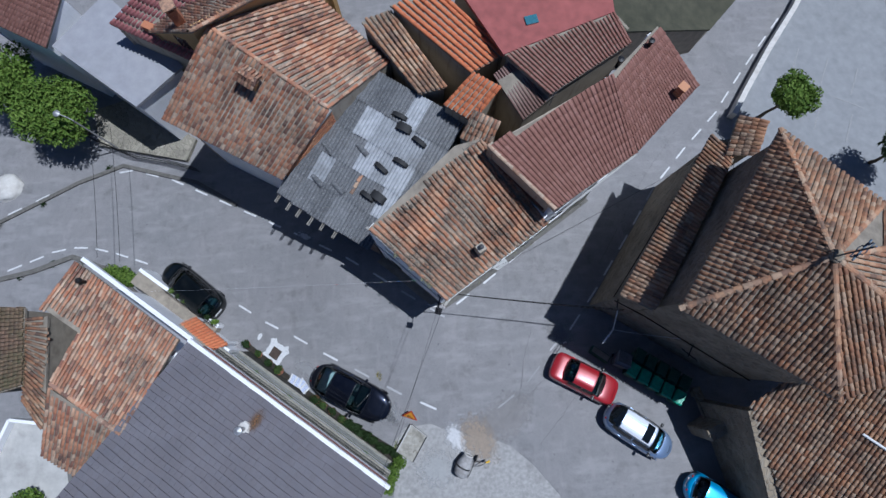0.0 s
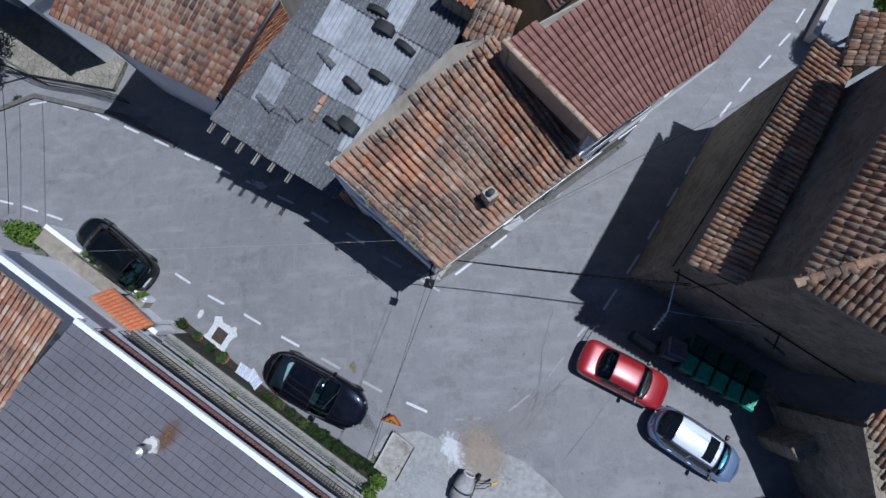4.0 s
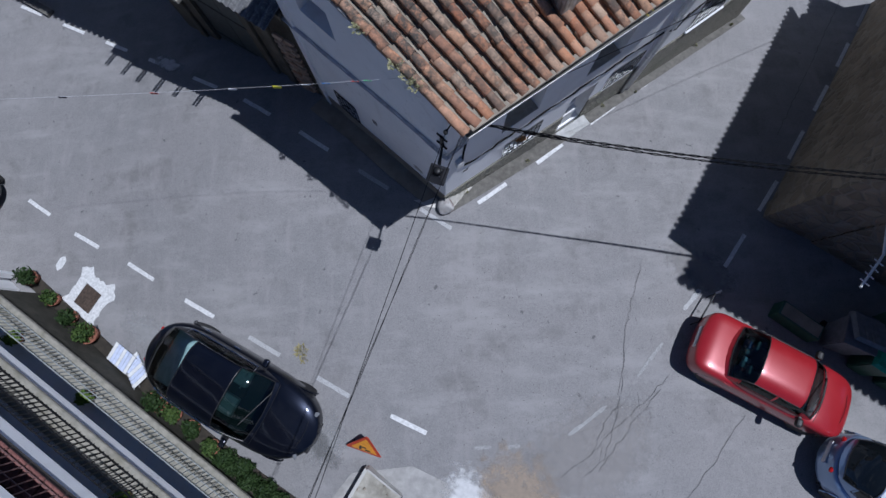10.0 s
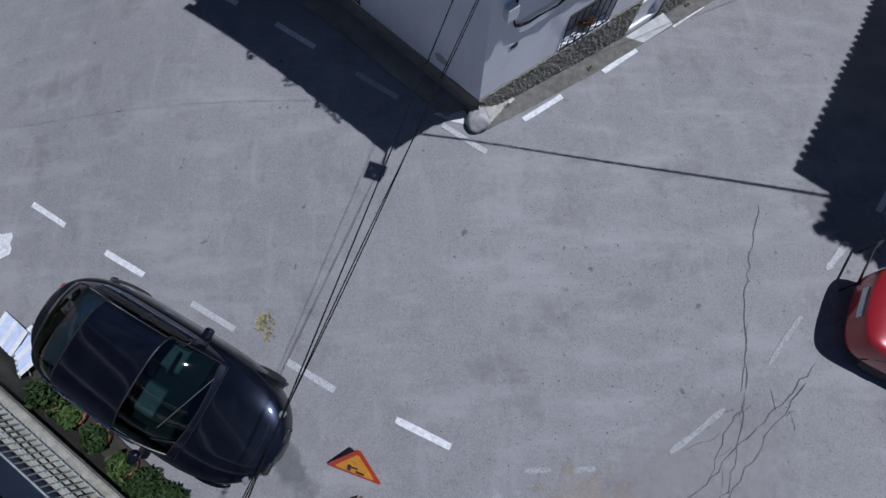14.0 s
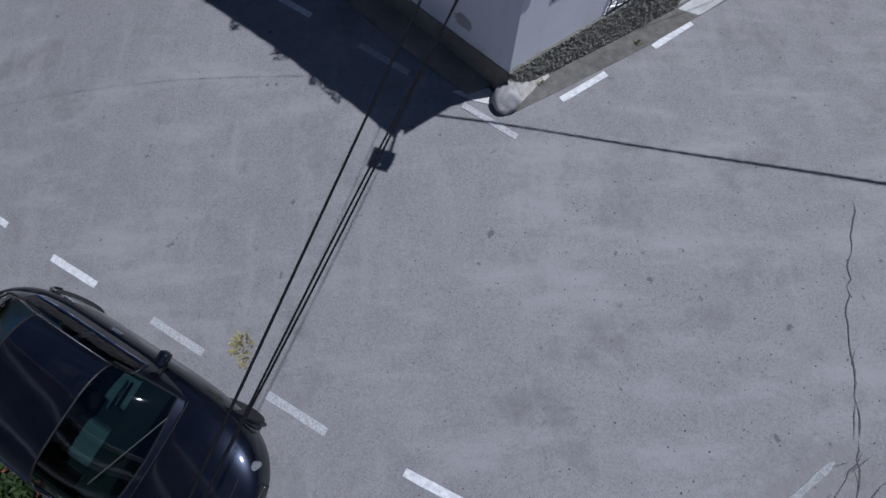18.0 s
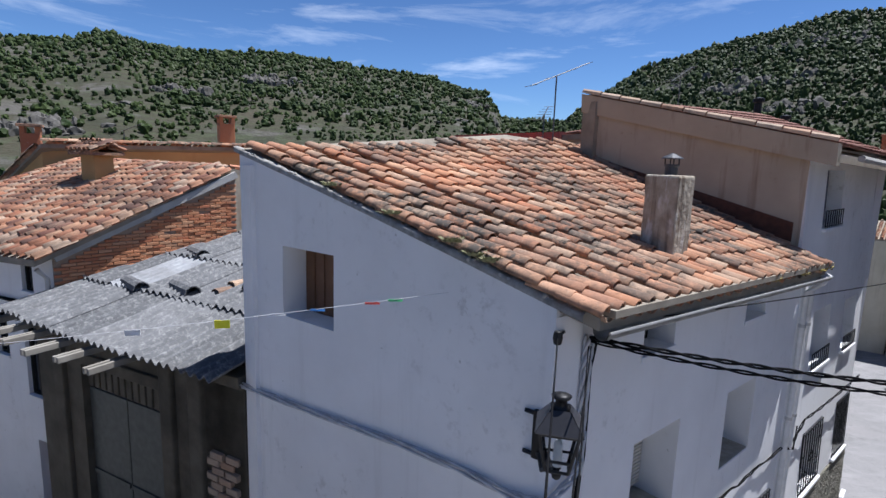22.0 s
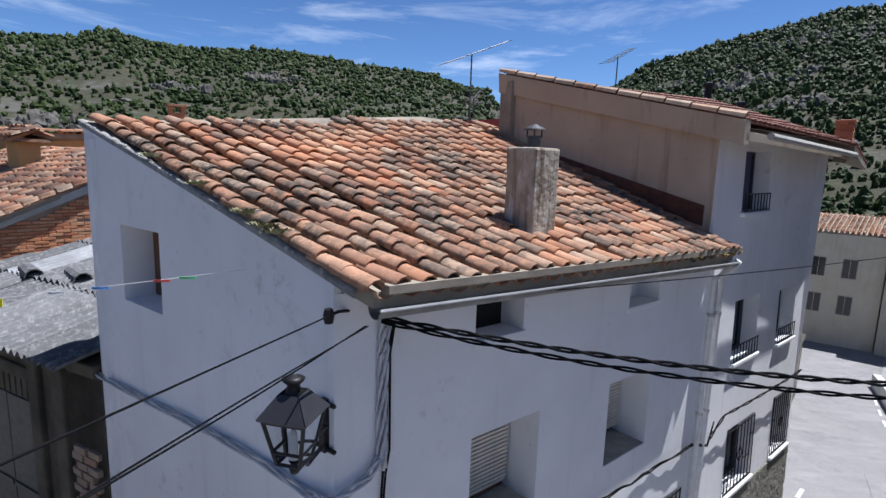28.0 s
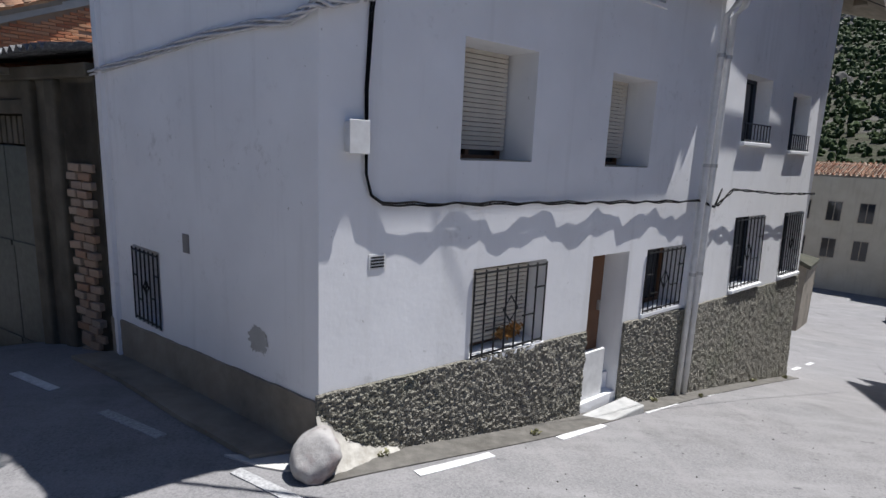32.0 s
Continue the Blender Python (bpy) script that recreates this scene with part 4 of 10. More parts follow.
HOOK = front(0.12, 5.12, 0.12)
cable("thick twisted black power cable slung from the house to the church", sag(HOOK, (8.3, -0.45, 5.15), 0.34, 170), 0.0105, strands=2, twist=0.6, spread=0.0125)
cable("second twisted black power cable slung over the street", sag(HOOK + Vector((0, 0, -0.03)), (8.3, -0.5, 5.1), 0.4, 150), 0.009, strands=2, twist=0.6, spread=0.012)
cable("thin black telephone wire over the street", sag(HOOK + Vector((0, 0, 0.1)), (13.6, 7.0, 5.0), 0.1, 20), 0.006)
cable("black wire slung from the house corner over the road", sag((-0.06, 0.5, 5.19), (-3.75, -10.0, 6.1), 0.02, 24), 0.0052)
cable("pair of black wires slung from the house corner over the road", sag((0.2, 0.5, 5.12), (-4.25, -10.0, 5.75), 0.11, 60), 0.0045, strands=2, twist=0.3, spread=0.009)
bm_i = thing("insulator", "black cable insulator on a hook at the house corner", "insulator")
bm = bmesh.new()
lathe(bm, [(0.0, -0.06), (0.03, -0.05), (0.04, 0), (0.03, 0.05), (0, 0.06)], 10, (-0.06, 0.5, 5.19))
part("body", bm, BLACK, bm_i)
bm = bmesh.new()
tube(bm, [(-0.06, 0.5, 5.19), (0.0, 0.58, 5.2), (0.06, 0.7, 5.17)], 0.012, 6)
part("hook", bm, BLACK, bm_i)
# bundle down the corner and along the side wall
cable("bundle of pale painted cables strapped down the house corner", dense([front(0.2, 5.1, 0.05), front(0.2, 4.8, 0.035), front(0.19, 4.3, 0.035), front(0.2, 3.85, 0.035)], 8), 0.014, GREYCABLE, 5, 0.35, spread=0.035)
cable("black cables strapped down the house corner", dense([HOOK, front(0.26, 5.02, 0.08), front(0.24, 4.8, 0.05), front(0.25, 4.0, 0.045), front(0.22, 3.8, 0.04), front(0.19, 3.2, 0.03), front(0.2, 2.55, 0.03), front(0.25, 2.38, 0.03), front(0.36, 2.31, 0.03),
      *(front(0.5 + 0.16 * i, 2.3 - 0.022 * 0.16 * i + 0.012 * math.sin(i * 1.9), 0.042 + 0.010 * math.sin(i * 0.9) + 0.007 * math.sin(i * 2.3 + 1)) for i in range(32)), front(5.7, 2.2, 0.05), front(6.05, 2.1, 0.12), front(6.4, 2.35, 0.05)], 4), 0.0105, CABLE, 2, 0.12, spread=0.011)
cable("sagging bundle of pale cables along the side wall", dense([front(0.2, 4.25, 0.05), front(0.17, 3.98, 0.06), front(0.06, 3.84, 0.06), front(-0.14, 3.77, 0.06), side(-0.06, 3.75, 0.06), side(0.1, 3.72, 0.05), side(0.3, 3.68, 0.04), side(0.8, 3.7, 0.03), side(1.6, 3.68, 0.03), side(2.4, 3.62, 0.03), side(3.3, 3.56, 0.03), side(4.35, 3.5, 0.03)], 7), 0.013, GREYCABLE, 4, 0.25, spread=0.028)
cable("wavy cable along the neighbouring front", dense([front(6.3, 2.1, 0.05), front(6.8, 2.34, 0.05), front(7.6, 2.3, 0.06), front(8.6, 2.24, 0.05), front(9.6, 2.22, 0.06), front(10.6, 2.2, 0.05)], 6), 0.011, CABLE, 2, 0.8, spread=0.014)


def lantern():
    ob = thing("wall_lantern", "black four-sided wall lantern with clear panes on an iron bracket", "lantern")
    M = upright((-0.2, -0.06, 4.66), Vector((-V2.x, -V2.y))) @ Matrix.Scale(0.6, 4)
    top, bot, h = 0.215, 0.125, 0.42
    z0, z1 = -0.28, 0.14

    def add(name, bm, mat=BLACK, smooth=False, turned=True):
        bm.transform(M @ Matrix.Diagonal((1, 1, 1.14, 1)) @ Matrix.Rotation(radians(24), 4, "Z") if turned else M)
        return part(name, bm, mat, ob, smooth=smooth)

    for sx in (-1, 1):
        for sy in (-1, 1):
            bm = bmesh.new()
            tube(bm, [(sx * bot, sy * bot, z0), (sx * top, sy * top, z1)], 0.021, 6)
            add("upright", bm)
    for z, w, r in ((z0, bot, 0.018), (-0.16, 0.155, 0.016), (z1, top, 0.024)):
        bm = bmesh.new()
        tube(bm, [(-w, -w, z), (w, -w, z), (w, w, z), (-w, w, z), (-w, -w, z)], r, 6)
        add("ring", bm)
    glass = Nodes("lantern_glass", 0.05)
    glass.color((0.9, 0.92, 0.92))
    glass.b.inputs["Transmission Weight"].default_value = 1.0
    glass.b.inputs["IOR"].default_value = 1.1
    for k in range(4):
        bm = bmesh.new()
        rot = Matrix.Rotation(k * math.pi / 2, 4, "Z")
        q = [(-bot + 0.01, -bot, z0 + 0.01), (bot - 0.01, -bot, z0 + 0.01), (top - 0.015, -top, z1 - 0.01), (-top + 0.015, -top, z1 - 0.01)]
        quad(bm, [rot @ Vector(p) for p in q])
        pane = add("pane", bm, glass.m)
        pane.visible_shadow = False
        bm = bmesh.new()
        q0 = [(-top - 0.04, -top - 0.04, z1 + 0.01), (top + 0.04, -top - 0.04, z1 + 0.01), (0.1, -0.1, z1 + 0.2), (-0.1, -0.1, z1 + 0.2)]
        hexa(bm, [rot @ Vector(p) for p in q0], [rot @ (Vector(p) + Vector((0, -0.008, 0.014))) for p in q0])
        add("roof_plate", bm, plain("lantern_roof_%d" % k, (0.05, 0.05, 0.055), 0.35, 0.4))
    bm = bmesh.new()
    lathe(bm, [(0.11, 0.33), (0.075, 0.36), (0.06, 0.42), (0.1, 0.45), (0.115, 0.47), (0.06, 0.49), (0.0, 0.5)], 16)
    add("finial", bm, smooth=True)
    bm = bmesh.new()
    lathe(bm, [(0.0, -0.43), (0.045, -0.4), (0.06, -0.35), (0.03, -0.31), (0.05, -0.28)], 12)
    add("base_knob", bm, smooth=True)
    bm = bmesh.new()
    lathe(bm, [(0.05, -0.26), (0.05, -0.02), (0.03, 0.02)], 10)
    add("socket", bm, WHITE_PIPE)
    # bracket back to the wall
    bm = bmesh.new()
    tube(bm, [(0, 0, -0.36), (-0.16, 0.23, -0.46), (-0.46, 0.65, -0.5), (-0.74, 1.04, -0.62)], 0.03, 8)
    add("arm", bm, turned=False)
    bm = bmesh.new()
    box(bm, -0.8, 0.95, -0.95, -0.68, 1.035, -0.25, bevel=0.012)
    add("wall_plate", bm, turned=False)
    bm = bmesh.new()
    tube(bm, [(-0.16, 0.23, -0.46), (-0.4, 0.47, -0.75), (-0.62, 0.84, -0.8), (-0.74, 1.0, -0.88)], 0.028, 6)
    add("scroll", bm, turned=False)
    for z in (-0.9, -0.3):
        bm = bmesh.new()
        tube(bm, [(-0.94, 0.99, z), (-0.54, 0.99, z)], 0.03, 6)
        add("clamp", bm, turned=False)
    return ob


lantern()
mb = thing("meter_box", "white plastic junction box on the front wall", "junction box")
part("case", boxed(-0.02 + 0.03, -0.1, 2.72, 0.17, 0.0, 2.96, bevel=0.015, m=FRONT), WHITE_PIPE, mb)
part("lid", boxed(0.0, -0.115, 2.71, 0.18, -0.1, 2.97, bevel=0.006, m=FRONT), WHITE_PIPE, mb)
vb = thing("wall_vent", "small square vent grating in the front wall", "vent")
part("vent_frame", boxed(0.25, -0.006, 1.75, 0.42, 0.0, 1.88, bevel=0.002, m=FRONT), WHITE_PIPE, vb)
for k in range(4):
    part("slat", boxed(0.27, -0.01, 1.765 + k * 0.027, 0.40, -0.005, 1.779 + k * 0.027, m=FRONT), DARK, vb)
vb = thing("side_vent", "grey square vent plate in the side wall", "vent")
part("plate", boxed(4.4 - 2.33, -0.012, 1.6, 4.4 - 2.2, 0.0, 1.8, bevel=0.004, m=SIDE), plain("dull_grey_plate", (0.2, 0.19, 0.19), 0.7), vb)
# a worn patch of bare grey plaster
bm = bmesh.new()
ring = []
for k in range(64):
    a = 2 * math.pi * k / 64
    n_ = 1 + 0.3 * noise.noise((math.cos(a) * 2, math.sin(a) * 2, 3)) + 0.3 * noise.noise((math.cos(a) * 7, math.sin(a) * 7, 5)) + (0.5 * max(0.0, noise.noise((math.cos(a) * 9, 1.0, 2.0))) if math.sin(a) < 0 else 0)
    ring.append(side(0.86 + 0.15 * math.cos(a) * n_, 1.0 + 0.12 * math.sin(a) * n_, 0.005))
bm.faces.new([bm.verts.new(p) for p in ring])
part("bare_patch", bm, CEMENT, house, "bare grey patch in the plaster")

# bunting line
bunt = thing("bunting", "string of faded paper flags, a yellow one among them", "bunting")
bp = sag(side(1.05, 5.33, 0.0), (-14.5, 1.6, 4.3), 0.25, 30)
bm = bmesh.new()
tube(bm, bp, 0.0024, 4)
part("string", bm, GREYCABLE, bunt)
rng = random.Random(11)
for f, c in ((0.035, (0.1, 0.5, 0.2)), (0.05, (0.6, 0.08, 0.06)), (0.085, (0.08, 0.25, 0.6)), (0.11, (0.7, 0.7, 0.7)), (0.145, (0.9, 0.82, 0.03)), (0.2, (0.7, 0.7, 0.7)), (0.3, (0.55, 0.1, 0.08)), (0.42, (0.1, 0.1, 0.12))):
    i = f * 30
    p = bp[int(i)].lerp(bp[int(i) + 1], i - int(i))
    w, h = (0.13, 0.075) if c[0] > 0.8 else (0.13, 0.02 if f < 0.12 else 0.05)
    bm = bmesh.new()
    hexa(bm, [p + Vector((-w / 2, -0.003, -h)), p + Vector((w / 2, -0.01, -h * 0.9)), p + Vector((w / 2, 0.0, -h * 0.9)), p + Vector((-w / 2, 0.006, -h))], [p + Vector((-w / 2, -0.004, 0)), p + Vector((w / 2, -0.004, 0)), p + Vector((w / 2, 0.004, 0)), p + Vector((-w / 2, 0.004, 0))])
    part("flag", bm, plain("flag_%d" % int(f * 1000), c, 0.6), bunt)
DIRTY = concrete("dirty_cement", (0.095, 0.09, 0.08), (0.165, 0.155, 0.138), (0.06, 0.055, 0.045), 3.5, 0.8)
# boulder at the corner, bedded in cement
def boulder_stone():
    k = Nodes("whitened_boulder", 0.85).geo()
    c = k.ramp(k.noise(5, 7), (0.3, (0.3, 0.285, 0.27)), (0.7, (0.45, 0.435, 0.42)))
    c = k.mix(k.ramp(k.noise(2.2, 6, 0.6), (0.52, (0, 0, 0)), (0.62, (0.75,) * 3)), c, (0.2, 0.14, 0.135))
    c = k.mix(k.ramp(k.noise(14, 6, 0.7), (0.58, (0, 0, 0)), (0.68, (0.6,) * 3)), c, (0.16, 0.15, 0.14))
    k.color(c)
    k.bump(k.noise(18, 7), 0.012, 0.7)
    return k.m


bm = bmesh.new()
bmesh.ops.create_icosphere(bm, subdivisions=4, radius=0.215)
for v in bm.verts:
    v.co += noise.noise_vector(v.co * 3.4 + Vector((1.3, 0.4, 2.0))) * 0.07 + noise.noise_vector(v.co * 13) * 0.011
    v.co.z *= 1.06
    k_ = max(0.0, -v.co.z) / 0.2
    v.co.x *= 1 + 0.12 * k_
    v.co.y *= 1 + 0.12 * k_
    v.co.z = max(v.co.z, -0.17)
bm.transform(Matrix.Translation((-0.03, 0.46, ground_z(-0.03, 0.46) + 0.145)))
tagged(part("boulder", bm, boulder_stone(), smooth=True), "pale rounded corner boulder leaning on the house", "boulder")
bm = bmesh.new()
rows_b = []
for i in range(25):
    s_ = -0.24 + 0.82 * i / 24
    h_ = 0.42 * math.exp(-((s_ + 0.2) / 0.3) ** 1.2 if s_ > -0.2 else 0) + 0.03
    w_ = 0.17 * math.exp(-max(0.0, s_) / 0.4) + 0.03 + 0.03 * noise.noise((s_ * 9, 2.0, 0.3))
    zg = front_ground(s_) + 0.045
    rows_b.append([bm.verts.new(front(s_, zg + h_ * (1 - v_) ** 1.6 * (1 + 0.25 * noise.noise((s_ * 12, v_ * 5, 1.0))), 0.03 + (0.04 + w_) * v_ + 0.018 * noise.noise((s_ * 22, v_ * 9, 4.0)))) for v_ in (0, 0.15, 0.3, 0.45, 0.6, 0.8, 1.0)])
for a_, b_ in zip(rows_b, rows_b[1:]):
    for j in range(6):
        bm.faces.new((a_[j], a_[j + 1], b_[j + 1], b_[j]))
bmesh.ops.recalc_face_normals(bm, faces=bm.faces)
tagged(part("cement_fillet", bm, concrete("pale_fillet", (0.38, 0.36, 0.32), (0.52, 0.5, 0.45), (0.2, 0.18, 0.14), 5.0, 0.8), smooth=True), "lumpy pale cement bedding between boulder and house corner", "cement", kind="structure")
strip("pavement", [tuple(STREET + U2 * s - N2 * o) for s, o in ((-0.2, 0.22), (0.8, 0.28), (2.5, 0.34), (6.3, 0.3), (10.9, 0.28), (10.9, 0.0), (0.0, -0.1))], DIRTY, "narrow strip of dirty cement along the house fronts", 0.012)
strip("pavement", [(-0.82, 0.66), (-0.28, 0.74), (-0.12, 0.5), (-0.3, 0.46), (-0.5, 0.5)], PALE_CEMENT, "small pale cement patch beside the corner boulder", 0.016)
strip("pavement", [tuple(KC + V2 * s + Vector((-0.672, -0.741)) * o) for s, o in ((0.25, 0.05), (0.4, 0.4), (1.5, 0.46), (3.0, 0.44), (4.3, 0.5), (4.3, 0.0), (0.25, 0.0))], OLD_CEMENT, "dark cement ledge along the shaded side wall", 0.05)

# ---- houses round the crossing ----
def shell(name, label, plan, base, tops, material, kind="structure"):
    """A house body: one wall a side of the plan (counter-clockwise from above), each with its own sloping top."""
    ob = thing(name, label, "house", kind=kind)
    n = len(plan)
    for i in range(n):
        p, q = Vector(plan[i]), Vector(plan[(i + 1) % n])
        za, zb, ln = tops[i], tops[(i + 1) % n], (q - p).length
        w = wall(ln, base, lambda s, za=za, zb=zb, ln=ln: za + (zb - za) * s / ln, (), 0.25)
        w.transform(upright((p.x, p.y, 0), q - p))
        part("wall", w, material, ob)
    return ob


def far_window(parent, m, x0, z0, x1, z1, frame=WHITE, rail=False, shutter=None):
    """A window of a house across the way: recessed pane, surround, sill, and a little railing where it has one."""
    win = part("window", boxed(x0, -0.012, z0, x1, 0.03, z1, m=m), shutter or WINDOW, parent)
    for d in ((x0 - 0.04, z0, x0, z1), (x1, z0, x1 + 0.04, z1), (x0 - 0.04, z1, x1 + 0.04, z1 + 0.05)):
        part("surround", boxed(d[0], -0.03, d[1], d[2], 0.02, d[3], m=m), frame, win)
    part("window_sill", boxed(x0 - 0.06, -0.07, z0 - 0.05, x1 + 0.06, 0.02, z0, bevel=0.008, m=m), frame, win)
    part("mullion", boxed((x0 + x1) / 2 - 0.02, -0.022, z0, (x0 + x1) / 2 + 0.02, -0.012, z1, m=m), frame, win)
    return win


def roof_slab(parent, pts, material, thick=0.12):
    return part("roof_deck", slab([Vector(p) for p in pts], thick), material, parent)


# the taller white house next door
H2 = thing("white_neighbour_house", "tall white house with a beige gable above the corner house", "house", kind="structure")
H2_OPEN = [(1.06, 3.08, 2.1, 4.14), (3.1, 3.0, 4.03, 4.05), (0.98, 5.58, 2.05, 6.55), (1.18, 0.62, 2.38, 1.86), (3.36, 0.6, 4.33, 1.85), (0.72, -0.8, 1.45, -0.22)]
# its old front leans back a little
LEAN = Matrix(((1, 0, -0.016, 0.03), (0, 1, 0.03, 0), (0, 0, 1, 0), (0, 0, 0, 1)))
H2M = upright((STREET.x, STREET.y, 0), U2) @ Matrix.Translation((6.2, 0, 0)) @ LEAN
w = wall(4.5, lambda s: front_ground(6.2 + s) - 0.6, 6.9, H2_OPEN, 0.35, 0.65)
w.transform(H2M)
part("wall_front", w, WHITE, H2)
for a, b in ((0.0, 4.48),):
    bm = relief(b - a, lambda x: front_ground(6.2 + x), lambda x: 0.55 - 0.012 * x, 0.03, 0.04, 0.025, 21)
    bm.transform(H2M)
    part("plinth", bm, ROUGHCAST, H2, "grey pebble-dashed plinth")
S2, B2 = STREET + U2 * 6.11 + N2 * 0.2, Vector((2.3, 6.75))
w = wall((B2 - S2).length, -1.5, lambda s: 7.66 - 0.76 * s / (B2 - S2).length, (), 0.3)
w.transform(upright((B2.x, B2.y, 0), S2 - B2))
part("wall_gable", w, BEIGE, H2, "beige rendered gable wall, stained along the foot")
bm = boxed(0.2, -0.02, -0.0, (B2 - S2).length - 0.1, 0.05, 0.3)
bm.transform(upright((B2.x, B2.y, 0), S2 - B2) @ Matrix(((1, 0, 0, 0), (0, 1, 0, 0), (-0.285, 0, 1, 6.44), (0, 0, 0, 1))))
part("flashing", bm, plain("red_waterproofing", (0.1, 0.037, 0.022), 0.85, vary=0.3), H2, "dark red waterproofing band")
E2 = STREET + U2 * 10.72
F2 = Vector((8.0, 9.75))
for p, q, za, zb in ((E2 + N2 * 0.32, F2, 6.75, 7.75), (F2, B2, 7.75, 7.66)):
    w = wall((q - p).length, -3.5, lambda s, za=za, zb=zb, ln=(q - p).length: za + (zb - za) * s / ln, (), 0.3)
    w.transform(upright((p.x, p.y, 0), q - p))
    part("wall", w, WHITE if q is F2 else OLD_CEMENT, H2)
for i, o in enumerate(H2_OPEN[:5]):
    window_set(H2, H2M, o, 0.24, wood=plain("blue_wood_%d" % i, (0.03, 0.04, 0.06), 0.5))
    sill(H2, H2M, o, WHITE, 0.07)
part("vent_back", boxed(0.75, 0.2, -0.78, 1.35, 0.24, -0.22, m=H2M), DARK, H2)
for o in (H2_OPEN[3], H2_OPEN[4]):
    grille(o, H2M, "black iron grille over a ground-floor window of the neighbour", 9)
for o in H2_OPEN[:3]:
    g = thing("window_railing", "low black iron railing across a window foot", "railing", group="window railings")
    zt = o[1] + 0.3
    for k in range(9):
        x = o[0] + 0.02 + (o[2] - o[0] - 0.04) * k / 8
        bm = bmesh.new()
        tube(bm, [(x, -0.04, o[1] + 0.02), (x, -0.04, zt)], 0.009, 5)
        bm.transform(H2M)
        part("bar", bm, BLACK, g)
    for z in (zt, o[1] + 0.04):
        bm = bmesh.new()
        tube(bm, [(o[0], -0.04, z), (o[2], -0.04, z)], 0.012, 5)
        bm.transform(H2M)
        part("rail", bm, BLACK, g)
o = H2_OPEN[2]
part("shutter", boxed(o[0] + 0.02, 0.1, o[1] + 0.03, o[0] + 0.5, 0.14, o[3] - 0.02, bevel=0.006, m=H2M), plain("blue_shutter_paint", (0.02, 0.03, 0.1), 0.5, vary=0.2), H2, "dark blue painted shutter, half open")
# its red roof
R2a, R2b = S2 - N2 * 0.35 - U2 * 0.02, E2 - N2 * 0.35
roof2 = thing("red_tile_roof", "faded dark red interlocking tile roof with a pale verge", "roof", kind="structure")
ra, rb, rc, rd = Vector((R2a.x, R2a.y, 6.9)), Vector((R2b.x, R2b.y, 6.75)), Vector((F2.x, F2.y, 7.9)), Vector((B2.x, B2.y, 7.78))
roof_slab(roof2, [p - Vector((0, 0, 0.12)) for p in (ra, rb, rc, rd)], BEIGE)
roof_tiles(roof2, TILE_RED, (ra, rb), (rd, rc), pitch=0.17, show=0.36, length=0.42, seed=12, rough=0.25, limit=280, flat=0.45)
for k in range(11):
    p = (ra.lerp(rd, (k + 0.1) / 11))
    q = (ra.lerp(rd, (k + 1.05) / 11))
    bm = bmesh.new()
    _, vs, fs = arc_tile(0.2, 0.17, (q - p).length, 0.09)
    d = (q - p).normalized()
    s_ = d.cross(Vector((0, 0, 1))).normalized()
    u_ = s_.cross(d)
    vv = [bm.verts.new(p + s_ * v[0] + d * v[1] + u_ * (v[2] + 0.05)) for v in vs]
    for f in fs:
        bm.faces.new([vv[i] for i in f])
    part("verge_tile", bm, TILE_CREAM, roof2)
out = Vector((ra.x - rb.x, ra.y - rb.y, 0)).normalized()
bm = bmesh.new()
hexa(bm, [p + out * o + Vector((0, 0, -0.3)) for p, o in ((ra, 0.04), (rd, 0.04), (rd, -0.1), (ra, -0.1))], [p + out * o + Vector((0, 0, 0.03)) for p, o in ((ra, 0.07), (rd, 0.07), (rd, -0.1), (ra, -0.1))])
bmesh.ops.recalc_face_normals(bm, faces=bm.faces)
part("cornice", bm, BEIGE, roof2, "stained beige cornice under the verge tiles")
bm = bmesh.new()
tube(bm, [front(6.25, 6.72, 0.38), front(10.65, 6.6, 0.38)], 0.05, 8)
part("gutter", bm, CEMENT, roof2, "pale grey gutter along the eave")
# house beyond, turned a little from the street
h3 = shell("end_house", "white end house of the row under a dark red roof", [(8.88, 6.98), (11.35, 10.05), (10.2, 12.0), (8.0, 9.75)], -5, [6.6, 6.4, 7.4, 7.75], WHITE)
roof_slab(h3, [(9.2, 6.55, 6.78), (12.5, 9.7, 6.45), (10.46, 12.2, 7.55), (8.0, 9.75, 7.9)], OLD_CEMENT)
roof_tiles(h3, TILE_RED, ((9.2, 6.55, 6.78), (12.5, 9.7, 6.45)), ((8.0, 9.75, 7.9), (10.46, 12.2, 7.6)), pitch=0.17, show=0.36, length=0.42, seed=13, rough=0.25, flat=0.45)
c = thing("brick_chimney", "small orange brick chimney on the red roof", "chimney")
me = bpy.data.meshes.new("brick")
bm = boxed(-0.12, -0.055, 0, 0.12, 0.055, 0.055, bevel=0.008)
bm.to_mesh(me)
bm.free()
me.materials.append(BRICK)
part("core", boxed(-0.13, -0.13, -0.3, 0.13, 0.13, 0.62, m=pose(11.3, 9.2, 6.8, 0, 0, 42)), OLD_CEMENT, c)
part("cap", boxed(-0.21, -0.21, 0.66, 0.21, 0.21, 0.71, bevel=0.01, m=pose(11.3, 9.2, 6.8, 0, 0, 42)), BRICK, c)
for j in range(11):
    for k in range(4):
        ob = new("brick", me)
        ob.parent = c
        ob.matrix_local = pose(11.3, 9.2, 6.8 + j * 0.06, 0, 0, 42 + 90 * k) @ pose(0.05 * (1 if j % 2 else -1), -0.13, 0)
